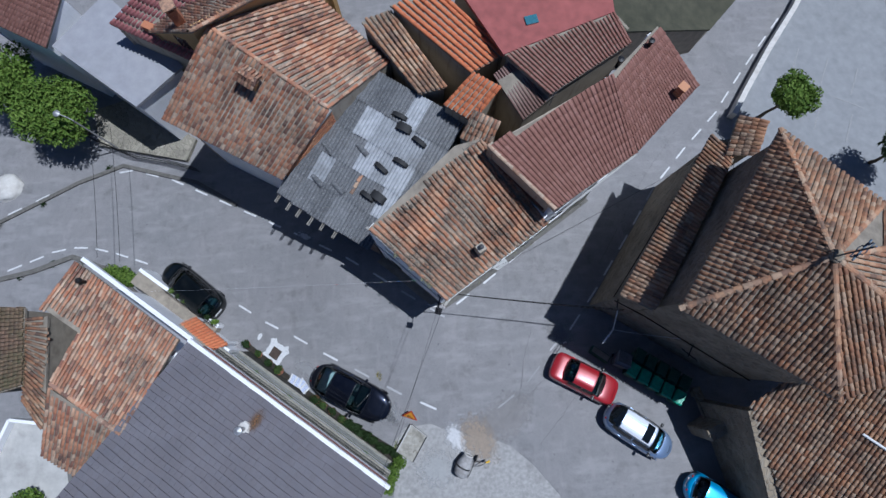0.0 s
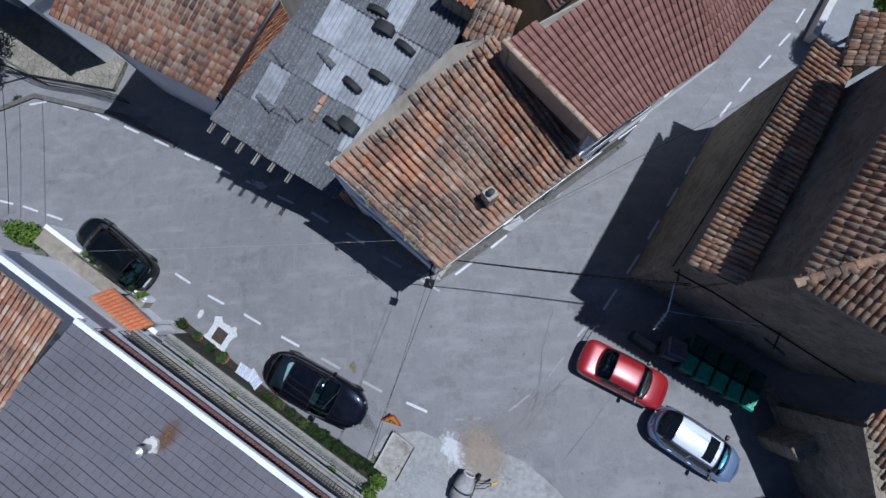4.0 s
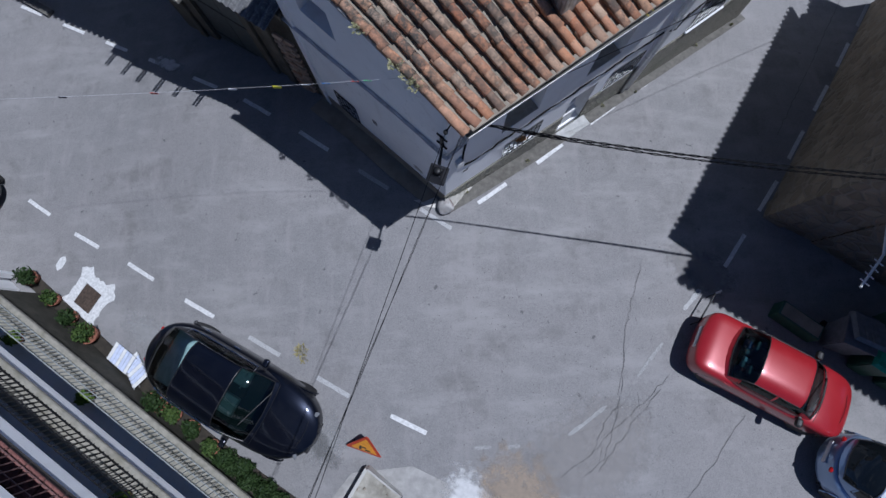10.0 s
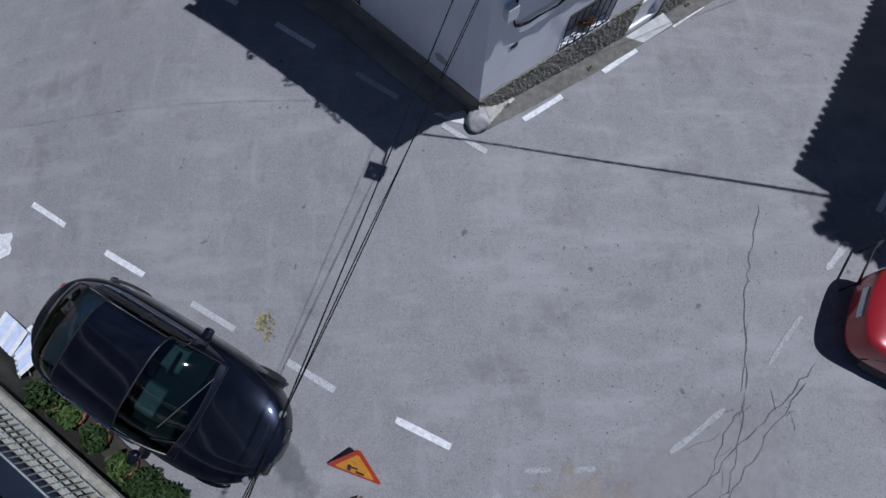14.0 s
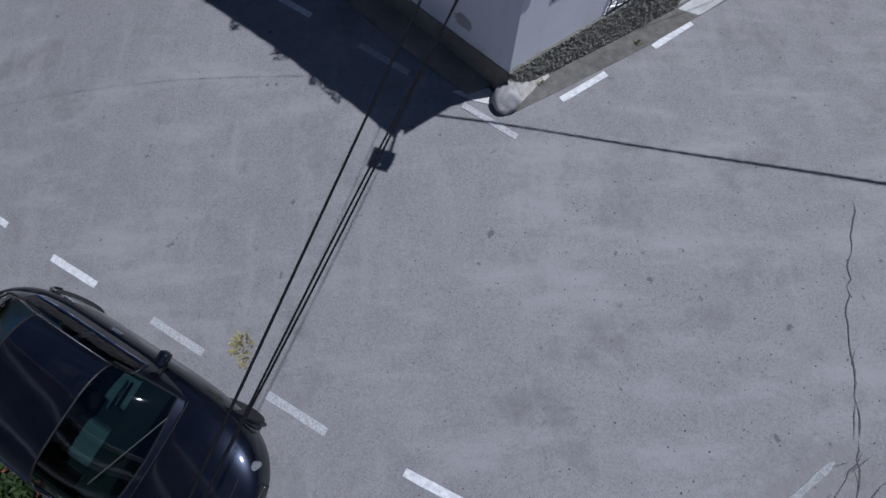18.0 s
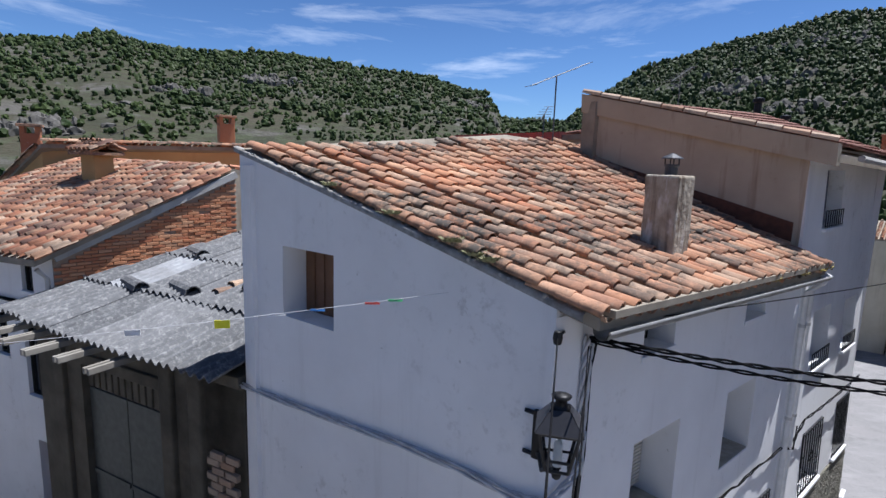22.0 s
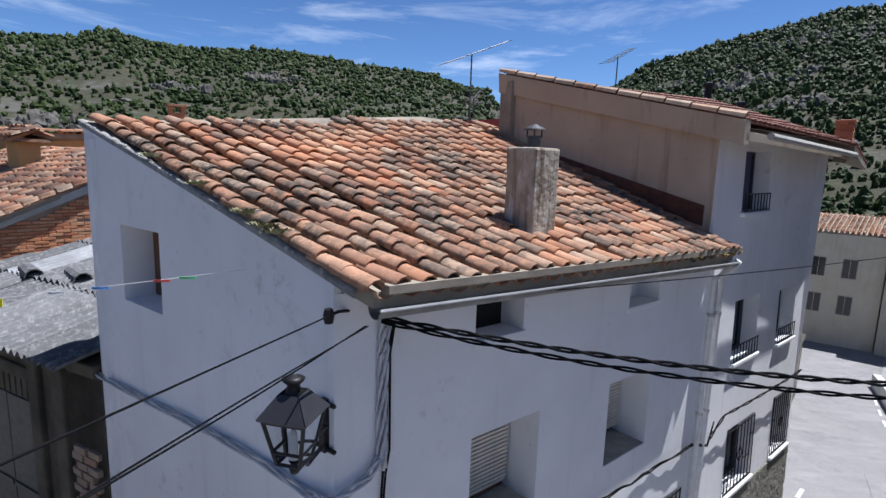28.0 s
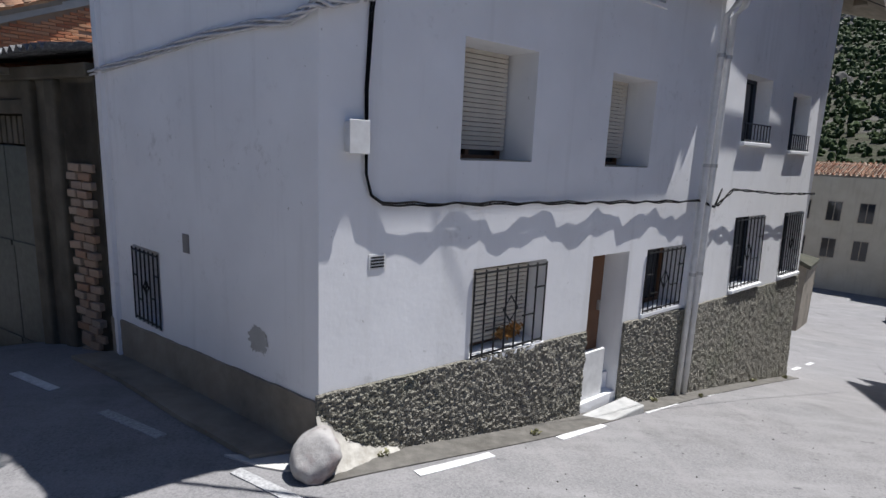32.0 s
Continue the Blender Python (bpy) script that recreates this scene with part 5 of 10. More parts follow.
for x, y, z in ((8.3, 10.2, 7.7), (9.9, 11.2, 7.4)):
    c = thing("roof_vent", "short dark metal flue on a red roof", "flue")
    bm = bmesh.new()
    lathe(bm, [(0.09, 0), (0.09, 0.55), (0.14, 0.57), (0.14, 0.66), (0, 0.7)], 12, (x, y, z))
    part("flue", bm, BLACK, c)
# the big red roof and smaller roofs behind
def back_roof(name, label, eave, top, material, tile, wall_mat=BEIGE, pitch=0.22, show=0.33, rough=0.6, drop=9.0, seed=1):
    e0, e1, t0, t1 = (Vector(p) for p in (*eave, *top))
    ob = thing(name, label, "roof", kind="structure")
    roof_slab(ob, [e0, e1, t1, t0], OLD_CEMENT, 0.15)
    ring = [e0, e1, t1, t0]
    cx = sum((p for p in ring), Vector()) / 4
    inset = [p.lerp(Vector((cx.x, cx.y, p.z)), 0.05) for p in ring]
    bm = bmesh.new()
    hexa(bm, [(p.x, p.y, p.z - drop) for p in inset], [p - Vector((0, 0, 0.14)) for p in inset])
    bmesh.ops.recalc_face_normals(bm, faces=bm.faces)
    part("walls", bm, wall_mat, ob)
    roof_tiles(ob, tile, (e0, e1), (t0, t1), pitch=pitch, show=show, length=show * 1.3, seed=seed, rough=rough)
    return ob


big_red = back_roof("large_red_roof", "wide red roof, smooth above and tiled below", ((5.3, 9.15, 7.4), (9.2, 11.5, 7.35)), ((3.4, 11.3, 7.3), (8.6, 13.2, 7.3)), TILE_RED, TILE_RED, pitch=0.17, rough=0.2, seed=31)
part("smooth_deck", slab([Vector((x, y, 7.38)) for x, y in ((3.35, 11.25), (8.65, 13.15), (8.5, 17.5), (1.0, 15.6))], 0.2), plain("red_membrane", (0.3, 0.085, 0.075), 0.8, vary=0.2, scale=2), big_red, "smooth faded red membrane")
bm = bmesh.new()
hexa(bm, [(x, y, -3) for x, y in ((3.6, 11.5), (8.4, 13.2), (8.3, 17.3), (1.4, 15.5))], [(x, y, 7.17) for x, y in ((3.6, 11.5), (8.4, 13.2), (8.3, 17.3), (1.4, 15.5))])
bmesh.ops.recalc_face_normals(bm, faces=bm.faces)
part("walls", bm, BEIGE, big_red)
DARKROOF = concrete("dark_olive_roof", (0.045, 0.045, 0.028), (0.075, 0.072, 0.045), (0.02, 0.022, 0.012), 0.8, 0.7)
dkh = shell("dark_barn", "dark olive flat-roofed barn behind the row of houses", [(11.6, 16.0), (18.0, 17.6), (20.8, 20.4), (14.5, 26.0), (9.5, 19.0)], -6, [1.2, -1.6, -1.8, 0.0, 1.2], OLD_CEMENT)
part("flat_roof", slab([Vector(p) for p in ((11.5, 15.9, 1.3), (18.1, 17.5, -1.5), (20.9, 20.4, -1.7), (14.5, 26.2, 0.1), (9.4, 19.0, 1.3))], 0.15), DARKROOF, dkh)
back_roof("brown_metal_roof", "small brown ribbed metal roof", ((4.15, 8.39, 6.5), (5.69, 9.42, 6.9)), ((3.08, 10.32, 6.7), (4.6, 11.0, 7.0)), GALV, plain("brown_sheet", (0.2, 0.12, 0.1), 0.6, vary=0.2), pitch=0.16, show=2.0, rough=0.1, seed=32)
back_roof("bright_orange_roof", "new bright orange tiled roof", ((1.93, 10.92, 6.4), (3.56, 11.68, 6.7)), ((-1.8, 14.54, 6.6), (0.4, 15.04, 7.0)), TILE_NEW, TILE_NEW, pitch=0.26, seed=33)
back_roof("small_orange_roof", "small bright orange lean-to roof", ((0.53, 9.51, 6.1), (1.8, 8.6, 6.2)), ((2.0, 10.9, 6.5), (3.21, 10.1, 6.6)), TILE_NEW, TILE_NEW, pitch=0.26, seed=34)
back_roof("brown_tile_roof", "old brown tiled roof behind the shed", ((-0.6, 10.4, 5.6), (0.7, 10.5, 5.9)), ((-3.26, 14.11, 6.0), (-1.9, 14.6, 6.2)), TILE_OLD, TILE_OLD, seed=35)
back_roof("ridge_stub_roof", "little tiled roof at the back of the corner house", ((1.2, 7.75, 6.3), (2.35, 7.0, 6.6)), ((1.9, 8.9, 6.75), (3.0, 8.2, 6.9)), TILE, TILE, seed=36)
part("skylight", boxed(-0.3, -0.22, 7.38, 0.3, 0.22, 7.46, bevel=0.02, m=pose(4.75, 12.9, 0, 0, 0, 12)), plain("skylight_blue", (0.05, 0.16, 0.2), 0.2), bpy.data.objects["large_red_roof"])


AERIAL = plain("grey_aerial", (0.13, 0.13, 0.135), 0.5, 0.6)


def antenna(x, y, z, h, rz, label, boom=0.9, bars=7):
    ob = thing("tv_antenna", label, "antenna", at=(x, y, z), rz=rz)
    bm = bmesh.new()
    tube(bm, [(0, 0, -0.1), (0, 0, h + 0.01 + boom * 0.13)], 0.014, 6)
    part("mast", bm, AERIAL, ob)
    bm = bmesh.new()
    tube(bm, [(-boom * 0.45, 0, h - 0.06), (boom * 0.6, 0, h + 0.1 + boom * 0.3)], 0.01, 5)
    part("boom", bm, AERIAL, ob)
    for k in range(bars):
        f = k / (bars - 1)
        xx = -boom * 0.45 + boom * 1.05 * f
        ln = 0.2 - 0.1 * f
        bm = bmesh.new()
        tube(bm, [(xx, -ln, h - 0.06 + (0.16 + boom * 0.3) * f), (xx, ln, h - 0.06 + (0.16 + boom * 0.3) * f)], 0.005, 4)
        part("element", bm, AERIAL, ob)
    return ob


antenna(1.75, 6.75, 6.3, 1.65, 20, "tall thin television antenna on the ridge", 1.25, 4)
antenna(2.1, 8.6, 6.6, 0.9, 60, "short television antenna on a back roof", 0.6, 6)
antenna(5.2, 8.6, 7.6, 0.85, 35, "comb-shaped television antenna on the red roof", 0.9, 9)
antenna(-9.9, 15.6, 6.0, 1.0, 10, "television antenna on a far roof", 0.9, 6)

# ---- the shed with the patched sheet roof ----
# very dark brown render for the shed's walls, piers and body
SHED_RENDER = concrete("dark_shed_render", (0.07, 0.06, 0.042), (0.13, 0.112, 0.082), (0.035, 0.03, 0.021), 1.2, 0.8)
shed = thing("sheet_roof_shed", "old cement shed with grey metal doors", "shed", kind="structure")
SF0, SF1 = Vector((-7.45, 6.45)), Vector((-3.2, 3.6))
sdir = (SF1 - SF0).normalized()
sin_ = Vector((-sdir.y, sdir.x))


def shed_z(x, y):
    return 3.78 + 0.2 * max(-0.5, (Vector((x, y)) - SF0).dot(sin_))


SHM = upright((SF0.x, SF0.y, 0), sdir)
sl = (SF1 - SF0).length
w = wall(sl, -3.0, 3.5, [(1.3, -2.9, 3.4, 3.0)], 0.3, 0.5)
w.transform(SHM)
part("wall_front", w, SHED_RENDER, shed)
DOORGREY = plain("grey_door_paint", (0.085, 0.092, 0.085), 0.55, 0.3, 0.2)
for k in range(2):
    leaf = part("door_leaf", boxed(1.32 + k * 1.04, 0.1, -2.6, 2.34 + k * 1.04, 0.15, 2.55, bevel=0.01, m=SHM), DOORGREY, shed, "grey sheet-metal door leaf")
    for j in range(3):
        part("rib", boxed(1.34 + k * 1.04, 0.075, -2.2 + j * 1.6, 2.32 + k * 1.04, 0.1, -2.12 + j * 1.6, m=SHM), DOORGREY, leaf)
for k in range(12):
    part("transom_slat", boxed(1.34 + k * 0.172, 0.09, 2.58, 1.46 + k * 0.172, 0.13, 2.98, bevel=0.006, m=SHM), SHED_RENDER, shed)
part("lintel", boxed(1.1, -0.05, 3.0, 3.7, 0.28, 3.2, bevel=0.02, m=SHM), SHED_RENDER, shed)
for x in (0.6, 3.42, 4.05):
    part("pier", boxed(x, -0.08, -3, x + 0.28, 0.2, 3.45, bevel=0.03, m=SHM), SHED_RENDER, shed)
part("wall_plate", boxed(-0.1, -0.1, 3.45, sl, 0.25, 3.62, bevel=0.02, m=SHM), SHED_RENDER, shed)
rng = random.Random(3)
me = bpy.data.meshes.new("brick")
bm = boxed(-0.12, 0, -0.05, 0.12, 0.1, 0.05, bevel=0.012)
bm.to_mesh(me)
bm.free()
BARE_BRICK = tiles("bare_pale_brick", [(0.0, (0.26, 0.2, 0.15)), (0.5, (0.36, 0.3, 0.23)), (1.0, (0.3, 0.17, 0.1))], amount=0.4, cover=0.6)
me.materials.append(BARE_BRICK)
for r in range(30):
    for k in range(2):
        ob = new("brick", me)
        ob.parent = shed
        ob.matrix_local = SHM @ pose(4.5 + k * 0.27 + (r % 2) * 0.1 + rng.uniform(-0.02, 0.02), -0.06 + rng.uniform(-0.02, 0.02), -1.0 + r * 0.115, rng.uniform(-4, 4), rng.uniform(-4, 4), rng.uniform(-6, 6))
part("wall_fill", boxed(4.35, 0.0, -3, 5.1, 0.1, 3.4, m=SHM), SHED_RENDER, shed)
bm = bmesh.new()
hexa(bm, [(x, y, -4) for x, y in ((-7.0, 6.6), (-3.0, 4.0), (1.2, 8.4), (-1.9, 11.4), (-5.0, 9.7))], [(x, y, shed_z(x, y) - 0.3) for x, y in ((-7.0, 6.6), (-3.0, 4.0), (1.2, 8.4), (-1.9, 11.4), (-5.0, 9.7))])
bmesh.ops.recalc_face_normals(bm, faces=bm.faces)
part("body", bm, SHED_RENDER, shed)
SHEETS = []
for i, c in enumerate(((0.16, 0.163, 0.17), (0.2, 0.203, 0.21), (0.125, 0.128, 0.135), (0.36, 0.372, 0.39), (0.46, 0.473, 0.495))):
    k = Nodes("fibre_cement_%d" % i, 0.85).geo()
    cc = k.ramp(k.noise(3, 7, 0.65), (0.3, tuple(v * 0.62 for v in c)), (0.7, c))
    cc = k.mix(k.ramp(k.noise(13, 7, 0.8), (0.5, (0, 0, 0)), (0.64, (0.42 if i < 3 else 0.25,) * 3)), cc, (0.5, 0.5, 0.485))
    cc = k.mix(k.ramp(k.noise(0.9, 6), (0.55, (0, 0, 0)), (0.7, (0.45,) * 3)), cc, (0.13, 0.125, 0.12))
    k.color(cc)
    k.bump(k.noise(40, 4), 0.004, 0.5)
    SHEETS.append(k.m)
SHEDPOLY = [(-8.0, 6.1), (-3.35, 3.2), (-2.9, 3.75), (1.7, 8.4), (-1.95, 12.0), (-5.2, 10.1)]


def corrugated(parent, x0, y0, x1, y1, material, lift, tilt=0.0, clip=None):
    """A corrugated sheet in the shed's own frame: x along the front, y up the slope."""
    pitch_c = 0.177
    n = max(4, int((x1 - x0) / pitch_c * 6))
    bm = bmesh.new()
    rows = []
    for yy in (y0, (y0 + y1) / 2, y1):
        row = []
        for i in range(n + 1):
            x = x0 + (x1 - x0) * i / n
            p = SF0 + sdir * x + sin_ * (yy + tilt * (x - x0))
            z = shed_z(p.x, p.y) + 0.04 * math.sin(2 * math.pi * x / pitch_c) + lift + (0.03 if yy == y0 else 0.0)
            row.append(bm.verts.new((p.x, p.y, z)))
        rows.append(row)
    for a, b in zip(rows, rows[1:]):
        for i in range(n):
            bm.faces.new((a[i], a[i + 1], b[i + 1], b[i]))
    ext = bmesh.ops.extrude_face_region(bm, geom=bm.faces[:])
    for g in ext["geom"]:
        if isinstance(g, bmesh.types.BMVert):
            g.co.z -= 0.012
    bmesh.ops.recalc_face_normals(bm, faces=bm.faces)
    return part("roof_sheet", bm, material, parent, smooth=False)


rng = random.Random(8)
cw = 0.92
plan = {}
for i in range(7):
    for j in range(6):
        x0, y0 = -0.45 + i * cw, -0.5 + j * 1.5
        c = SF0 + sdir * (x0 + cw / 2) + sin_ * (y0 + 0.75)
        if not inside((c.x, c.y), SHEDPOLY):
            continue
        pale = (i, j) in ((3, 2), (4, 2), (3, 3), (4, 3), (5, 3), (5, 2), (2, 3), (4, 4), (1, 1), (5, 1))
        if i == 0 and j == 0:
            y0 += 0.1
        corrugated(shed, x0, y0, x0 + cw + 0.08, y0 + 1.68, SHEETS[rng.choice((3, 4)) if pale else rng.choice((0, 0, 1, 2))], 0.02 + 0.012 * ((i + j) % 2) + 0.02 * j, rng.uniform(-0.05, 0.05))
# sleepers: joists that stick out under the sheets
for (x, y) in ((-8.05, 6.1), (-7.5, 5.65), (-7.0, 5.28), (-6.42, 4.82), (-5.82, 4.53), (-5.2, 4.1)):
    j = thing("roof_joist", "weathered pale timber joist sticking out from under the shed roof", "joist", group="shed joists")
    m = upright((x - sin_.x * 0.22, y - sin_.y * 0.22, 3.57), sin_)
    for k in (-0.075, 0.02):
        part("beam", boxed(0, k, -0.05, 1.7, k + 0.05, 0.045, bevel=0.01, m=m), concrete("old_timber_%d" % int(k * 1000 + x * -100), (0.2, 0.18, 0.15), (0.32, 0.3, 0.26), (0.1, 0.085, 0.07)), j)
# old tyres and ridge pieces that weigh the sheets down
for px_, py_, kind_, rz_ in ((1.5, 1.0, 0, 40), (2.6, 1.2, 0, 40), (1.1, 2.6, 0, 35), (2.7, 3.4, 0, 38), (3.7, 1.7, 1, -40), (4.2, 1.9, 2, -40), (3.6, 3.2, 1, -45), (4.3, 3.9, 1, -35), (4.6, 5.2, 1, -42), (3.6, 5.4, 2, -30), (3.1, 5.8, 1, -30)):
    p = SF0 + sdir * px_ + sin_ * py_
    z = shed_z(p.x, p.y) + 0.08
    ob = thing("weight" if kind_ else "ridge_piece", "half of an old black tyre weighing the roof down" if kind_ else "dark fibre-cement cap piece lying on the roof sheets", "tyre" if kind_ else "roof cap", m=pose(p.x, p.y, z, 0, 0, rz_) @ Matrix.Scale(1.35, 4), group="weights on the shed roof")
    bm = bmesh.new()
    if kind_:
        arc = [(0.3 * math.cos(a), 0, 0.16 * math.sin(a)) for a in (math.pi * q / 12 for q in range(13))]
        for yy in ((0.0,) if kind_ == 1 else (-0.06, 0.08)):
            ring = []
            for (ax, _, az) in arc:
                ring.append([bm.verts.new((ax * k, yy + w_, az * k)) for w_, k in ((-0.09, 0.94), (-0.07, 1.04), (0.07, 1.04), (0.09, 0.94))])
            for u, v in zip(ring, ring[1:]):
                for q in range(3):
                    bm.faces.new((u[q], u[q + 1], v[q + 1], v[q]))
        part("tread", bm, RUBBER, ob, smooth=False)
        bm = bmesh.new()
        for s_ in (-0.085, 0.085):
            for (a0, _, b0), (a1, _, b1) in zip(arc, arc[1:]):
                quad(bm, [(a0, s_, b0), (a1, s_, b1), (a1 * 0.7, s_, b1 * 0.7), (a0 * 0.7, s_, b0 * 0.7)])
        part("sidewall", bm, RUBBER, ob)
    else:
        _, vs, fs = arc_tile(0.22, 0.2, 0.6, 0.11)
        vv = [bm.verts.new(v) for v in vs]
        for f in fs:
            bm.faces.new([vv[q] for q in f])
        part("cap", bm, SHEETS[2], ob)
for k in range(3):
    p = SF0 + sdir * 2.9 + sin_ * (1.4 + k * 0.34)
    bm = bmesh.new()
    _, vs, fs = arc_tile(0.2, 0.17, 0.42, 0.08)
    vv = [bm.verts.new(v) for v in vs]
    for f in fs:
        bm.faces.new([vv[q] for q in f])
    ob = part("loose_tile", bm, TILE)
    ob.matrix_world = upright((p.x, p.y, shed_z(p.x, p.y) + 0.06), sdir)
    tagged(ob, "loose orange clay tile lying on the shed roof", "roof tile", "loose tiles")

# ---- the left house with the brick gable ----
LB, LA = Vector((-7.5, 7.15)), Vector((-13.4, 10.7))
LD, LC = Vector((-4.85, 9.6)), Vector((-10.7, 14.2))
left = thing("brick_gable_house", "white street house with a bare brick gable", "house", kind="structure")
ld = (LA - LB).normalized()
LM = upright((LA.x, LA.y, 0), -ld)
ll = (LA - LB).length
w = wall(ll, -4.5, 4.45, [(ll - 1.15, 1.55, ll - 0.62, 3.03), (ll - 2.15, 2.25, ll - 1.72, 3.25), (ll - 1.05, 3.72, ll - 0.68, 4.35), (ll - 1.0, -2.0, ll - 0.5, 0.6)], 0.3)
w.transform(LM)
part("wall_front", w, WHITE, left)
for o in ((ll - 1.15, 1.55, ll - 0.62, 3.03), (ll - 2.15, 2.25, ll - 1.72, 3.25), (ll - 1.05, 3.72, ll - 0.68, 4.35)):
    window_set(left, LM, o, 0.06, wood=DARK)
    sill(left, LM, o, WHITE, 0.03, 0.06)
part("door_leaf", boxed(ll - 1.0, 0.18, -2.0, ll - 0.5, 0.23, 0.6, m=LM), BROWNWOOD, left)
gl = (LD - LB).length
GM = upright((LB.x, LB.y, 0), LD - LB)
w = wall(gl, -3, lambda s: 4.5 + (6.05 - 4.5) * s / gl, (), 0.3)
w.transform(GM)
part("wall_gable", w, BARE_BRICK, left)
EE = Vector((-2.0, 12.33))
for p, q, za, zb in ((LD, EE, 6.05, 5.2), (EE, Vector((-5.62, 16.29)), 5.2, 5.2), (Vector((-5.62, 16.29)), LC, 5.2, 6.05), (LC, LA, 6.05, 4.3)):
    w = wall((q - p).length, -4, lambda s, za=za, zb=zb, ln=(q - p).length: za + (zb - za) * s / ln, (), 0.3)
    w.transform(upright((p.x, p.y, 0), q - p))
    part("wall", w, BEIGE, left)
bm = boxed(0.0, -0.09, -0.12, math.hypot(gl, 1.55), 0.1, 0.02)
bm.transform(GM @ Matrix.Translation((0, 0, 4.52)) @ Matrix.Rotation(-math.atan2(1.55, gl), 4, "Y"))
part("verge", bm, CEMENT, left, "pale cement verge along the brick gable")
roofL = thing("pale_tile_roof", "pale orange barrel tile roof with a ridge", "roof", kind="structure")
la, lb2 = Vector((*(LA - Vector((0.25, 0.4))), 4.35)), Vector((*(LB - Vector((0.1, 0.35))), 4.5))
lc, ldd = Vector((*LC, 6.15)), Vector((*LD, 6.15))
roof_slab(roofL, [la, lb2, ldd, lc], OLD_CEMENT)
roof_tiles(roofL, TILE_PALE, (la, lb2), (lc, ldd), pitch=0.23, show=0.31, length=0.42, seed=41, rough=1.2, limit=300)
le, lf = Vector((*EE, 5.25)), Vector((-5.62, 16.29, 5.25))
roof_slab(roofL, [le, lf, lc, ldd], OLD_CEMENT)
roof_tiles(roofL, TILE_PALE, (le, lf), (ldd, lc), pitch=0.23, show=0.31, length=0.42, seed=42, rough=1.2)
ridge_tiles(roofL, TILE_PALE, lc, ldd)
c = thing("tiled_chimney", "low chimney with a little tiled cap", "chimney", kind="structure")
part("shaft", boxed(-0.3, -0.24, 5.0, 0.3, 0.24, 6.35, bevel=0.02, m=pose(-8.6, 11.2, 0, 0, 0, -35)), OCHRE, c)
part("cap_deck", boxed(-0.5, -0.42, 6.35, 0.5, 0.42, 6.42, m=pose(-8.6, 11.2, 0, 0, 0, -35)), TILE, c)
cm = pose(-8.6, 11.2, 6.42, 0, 0, -35)
for sgn in (-1, 1):
    roof_tiles(c, TILE_PALE, (cm @ Vector((-0.5 * sgn, -0.45 * sgn, 0)), cm @ Vector((0.5 * sgn, -0.45 * sgn, 0))), (cm @ Vector((-0.5 * sgn, 0, 0.2)), cm @ Vector((0.5 * sgn, 0, 0.2))), pitch=0.2, show=0.24, seed=43)
# exposed bricks of the gable
me = bpy.data.meshes.new("brick")
bm = boxed(0.005, -0.03, 0.004, 0.245, 0.02, 0.06, bevel=0.006)
bm.to_mesh(me)
bm.free()
me.materials.append(BRICK)
rng = random.Random(17)
count, V, Fc = 0, [], []
for r in range(60):
    z = 3.3 + r * 0.066
    x = (r % 2) * 0.125
    while x < gl - 0.2:
        if z + 0.07 < 4.4 + 1.55 * x / gl and rng.random() > 0.02:
            m = GM @ pose(x, rng.uniform(-0.012, 0.008), z, 0, rng.uniform(-1, 1), 0)
            if count < 300 and x < 2.6:
                ob = new("brick", me)
                ob.parent = left
                ob.matrix_local = m
                count += 1
            else:
                base = len(V)
                V.extend(tuple(m @ v.co) for v in me.vertices)
                Fc.extend(tuple(base + i for i in p.vertices) for p in me.polygons)
        x += 0.25
rest = bpy.data.meshes.new("brickwork")
rest.from_pydata(V, [], Fc)
rest.materials.append(BRICK)
ob = new("brickwork", rest)
ob.parent = left
tagged(ob, kind="stuff")
cable("black cables along the street front", dense([LM @ Vector((0.5, -0.05, 3.6)), LM @ Vector((ll - 2.5, -0.05, 3.5)), LM @ Vector((ll - 0.1, -0.05, 3.5))], 6), 0.02, strands=2, twist=0.4)
bm = bmesh.new()
tube(bm, [LM @ Vector((ll - 0.05, -0.25, 4.3)), LM @ Vector((ll - 0.05, -0.08, 4.1)), LM @ Vector((ll - 0.05, -0.08, -2))], 0.045, 8)
p_ = thing("downpipe", "grey downpipe at the house corner beside the shed", "downpipe", kind="structure")
part("pipe", bm, GALV, p_)

# ochre house and others further back
och = shell("ochre_house", "ochre rendered house with small brick chimneys", [(-14.3, 15.2), (-11.4, 13.8), (-4.9, 17.2), (-8.5, 21.0)], -4, [4.2, 6.45, 6.6, 4.5], OCHRE)
roof_slab(och, [(-14.5, 15.2, 4.35), (-11.3, 13.6, 6.6), (-4.7, 17.1, 6.75), (-8.4, 21.2, 4.6)], OLD_CEMENT)
roof_tiles(och, TILE_PALE, ((-8.4, 21.2, 4.6), (-14.5, 15.2, 4.35)), ((-4.7, 17.1, 6.8), (-11.3, 13.6, 6.65)), seed=51, show=0.33)
ridge_tiles(och, TILE, (-11.3, 13.6, 6.68), (-4.7, 17.1, 6.8), 0.2)
om = upright((-14.3, 15.2, 0), (2.9, -1.4))
far_window(och, om, 1.5, 3.6, 2.1, 4.9, BROWNWOOD)
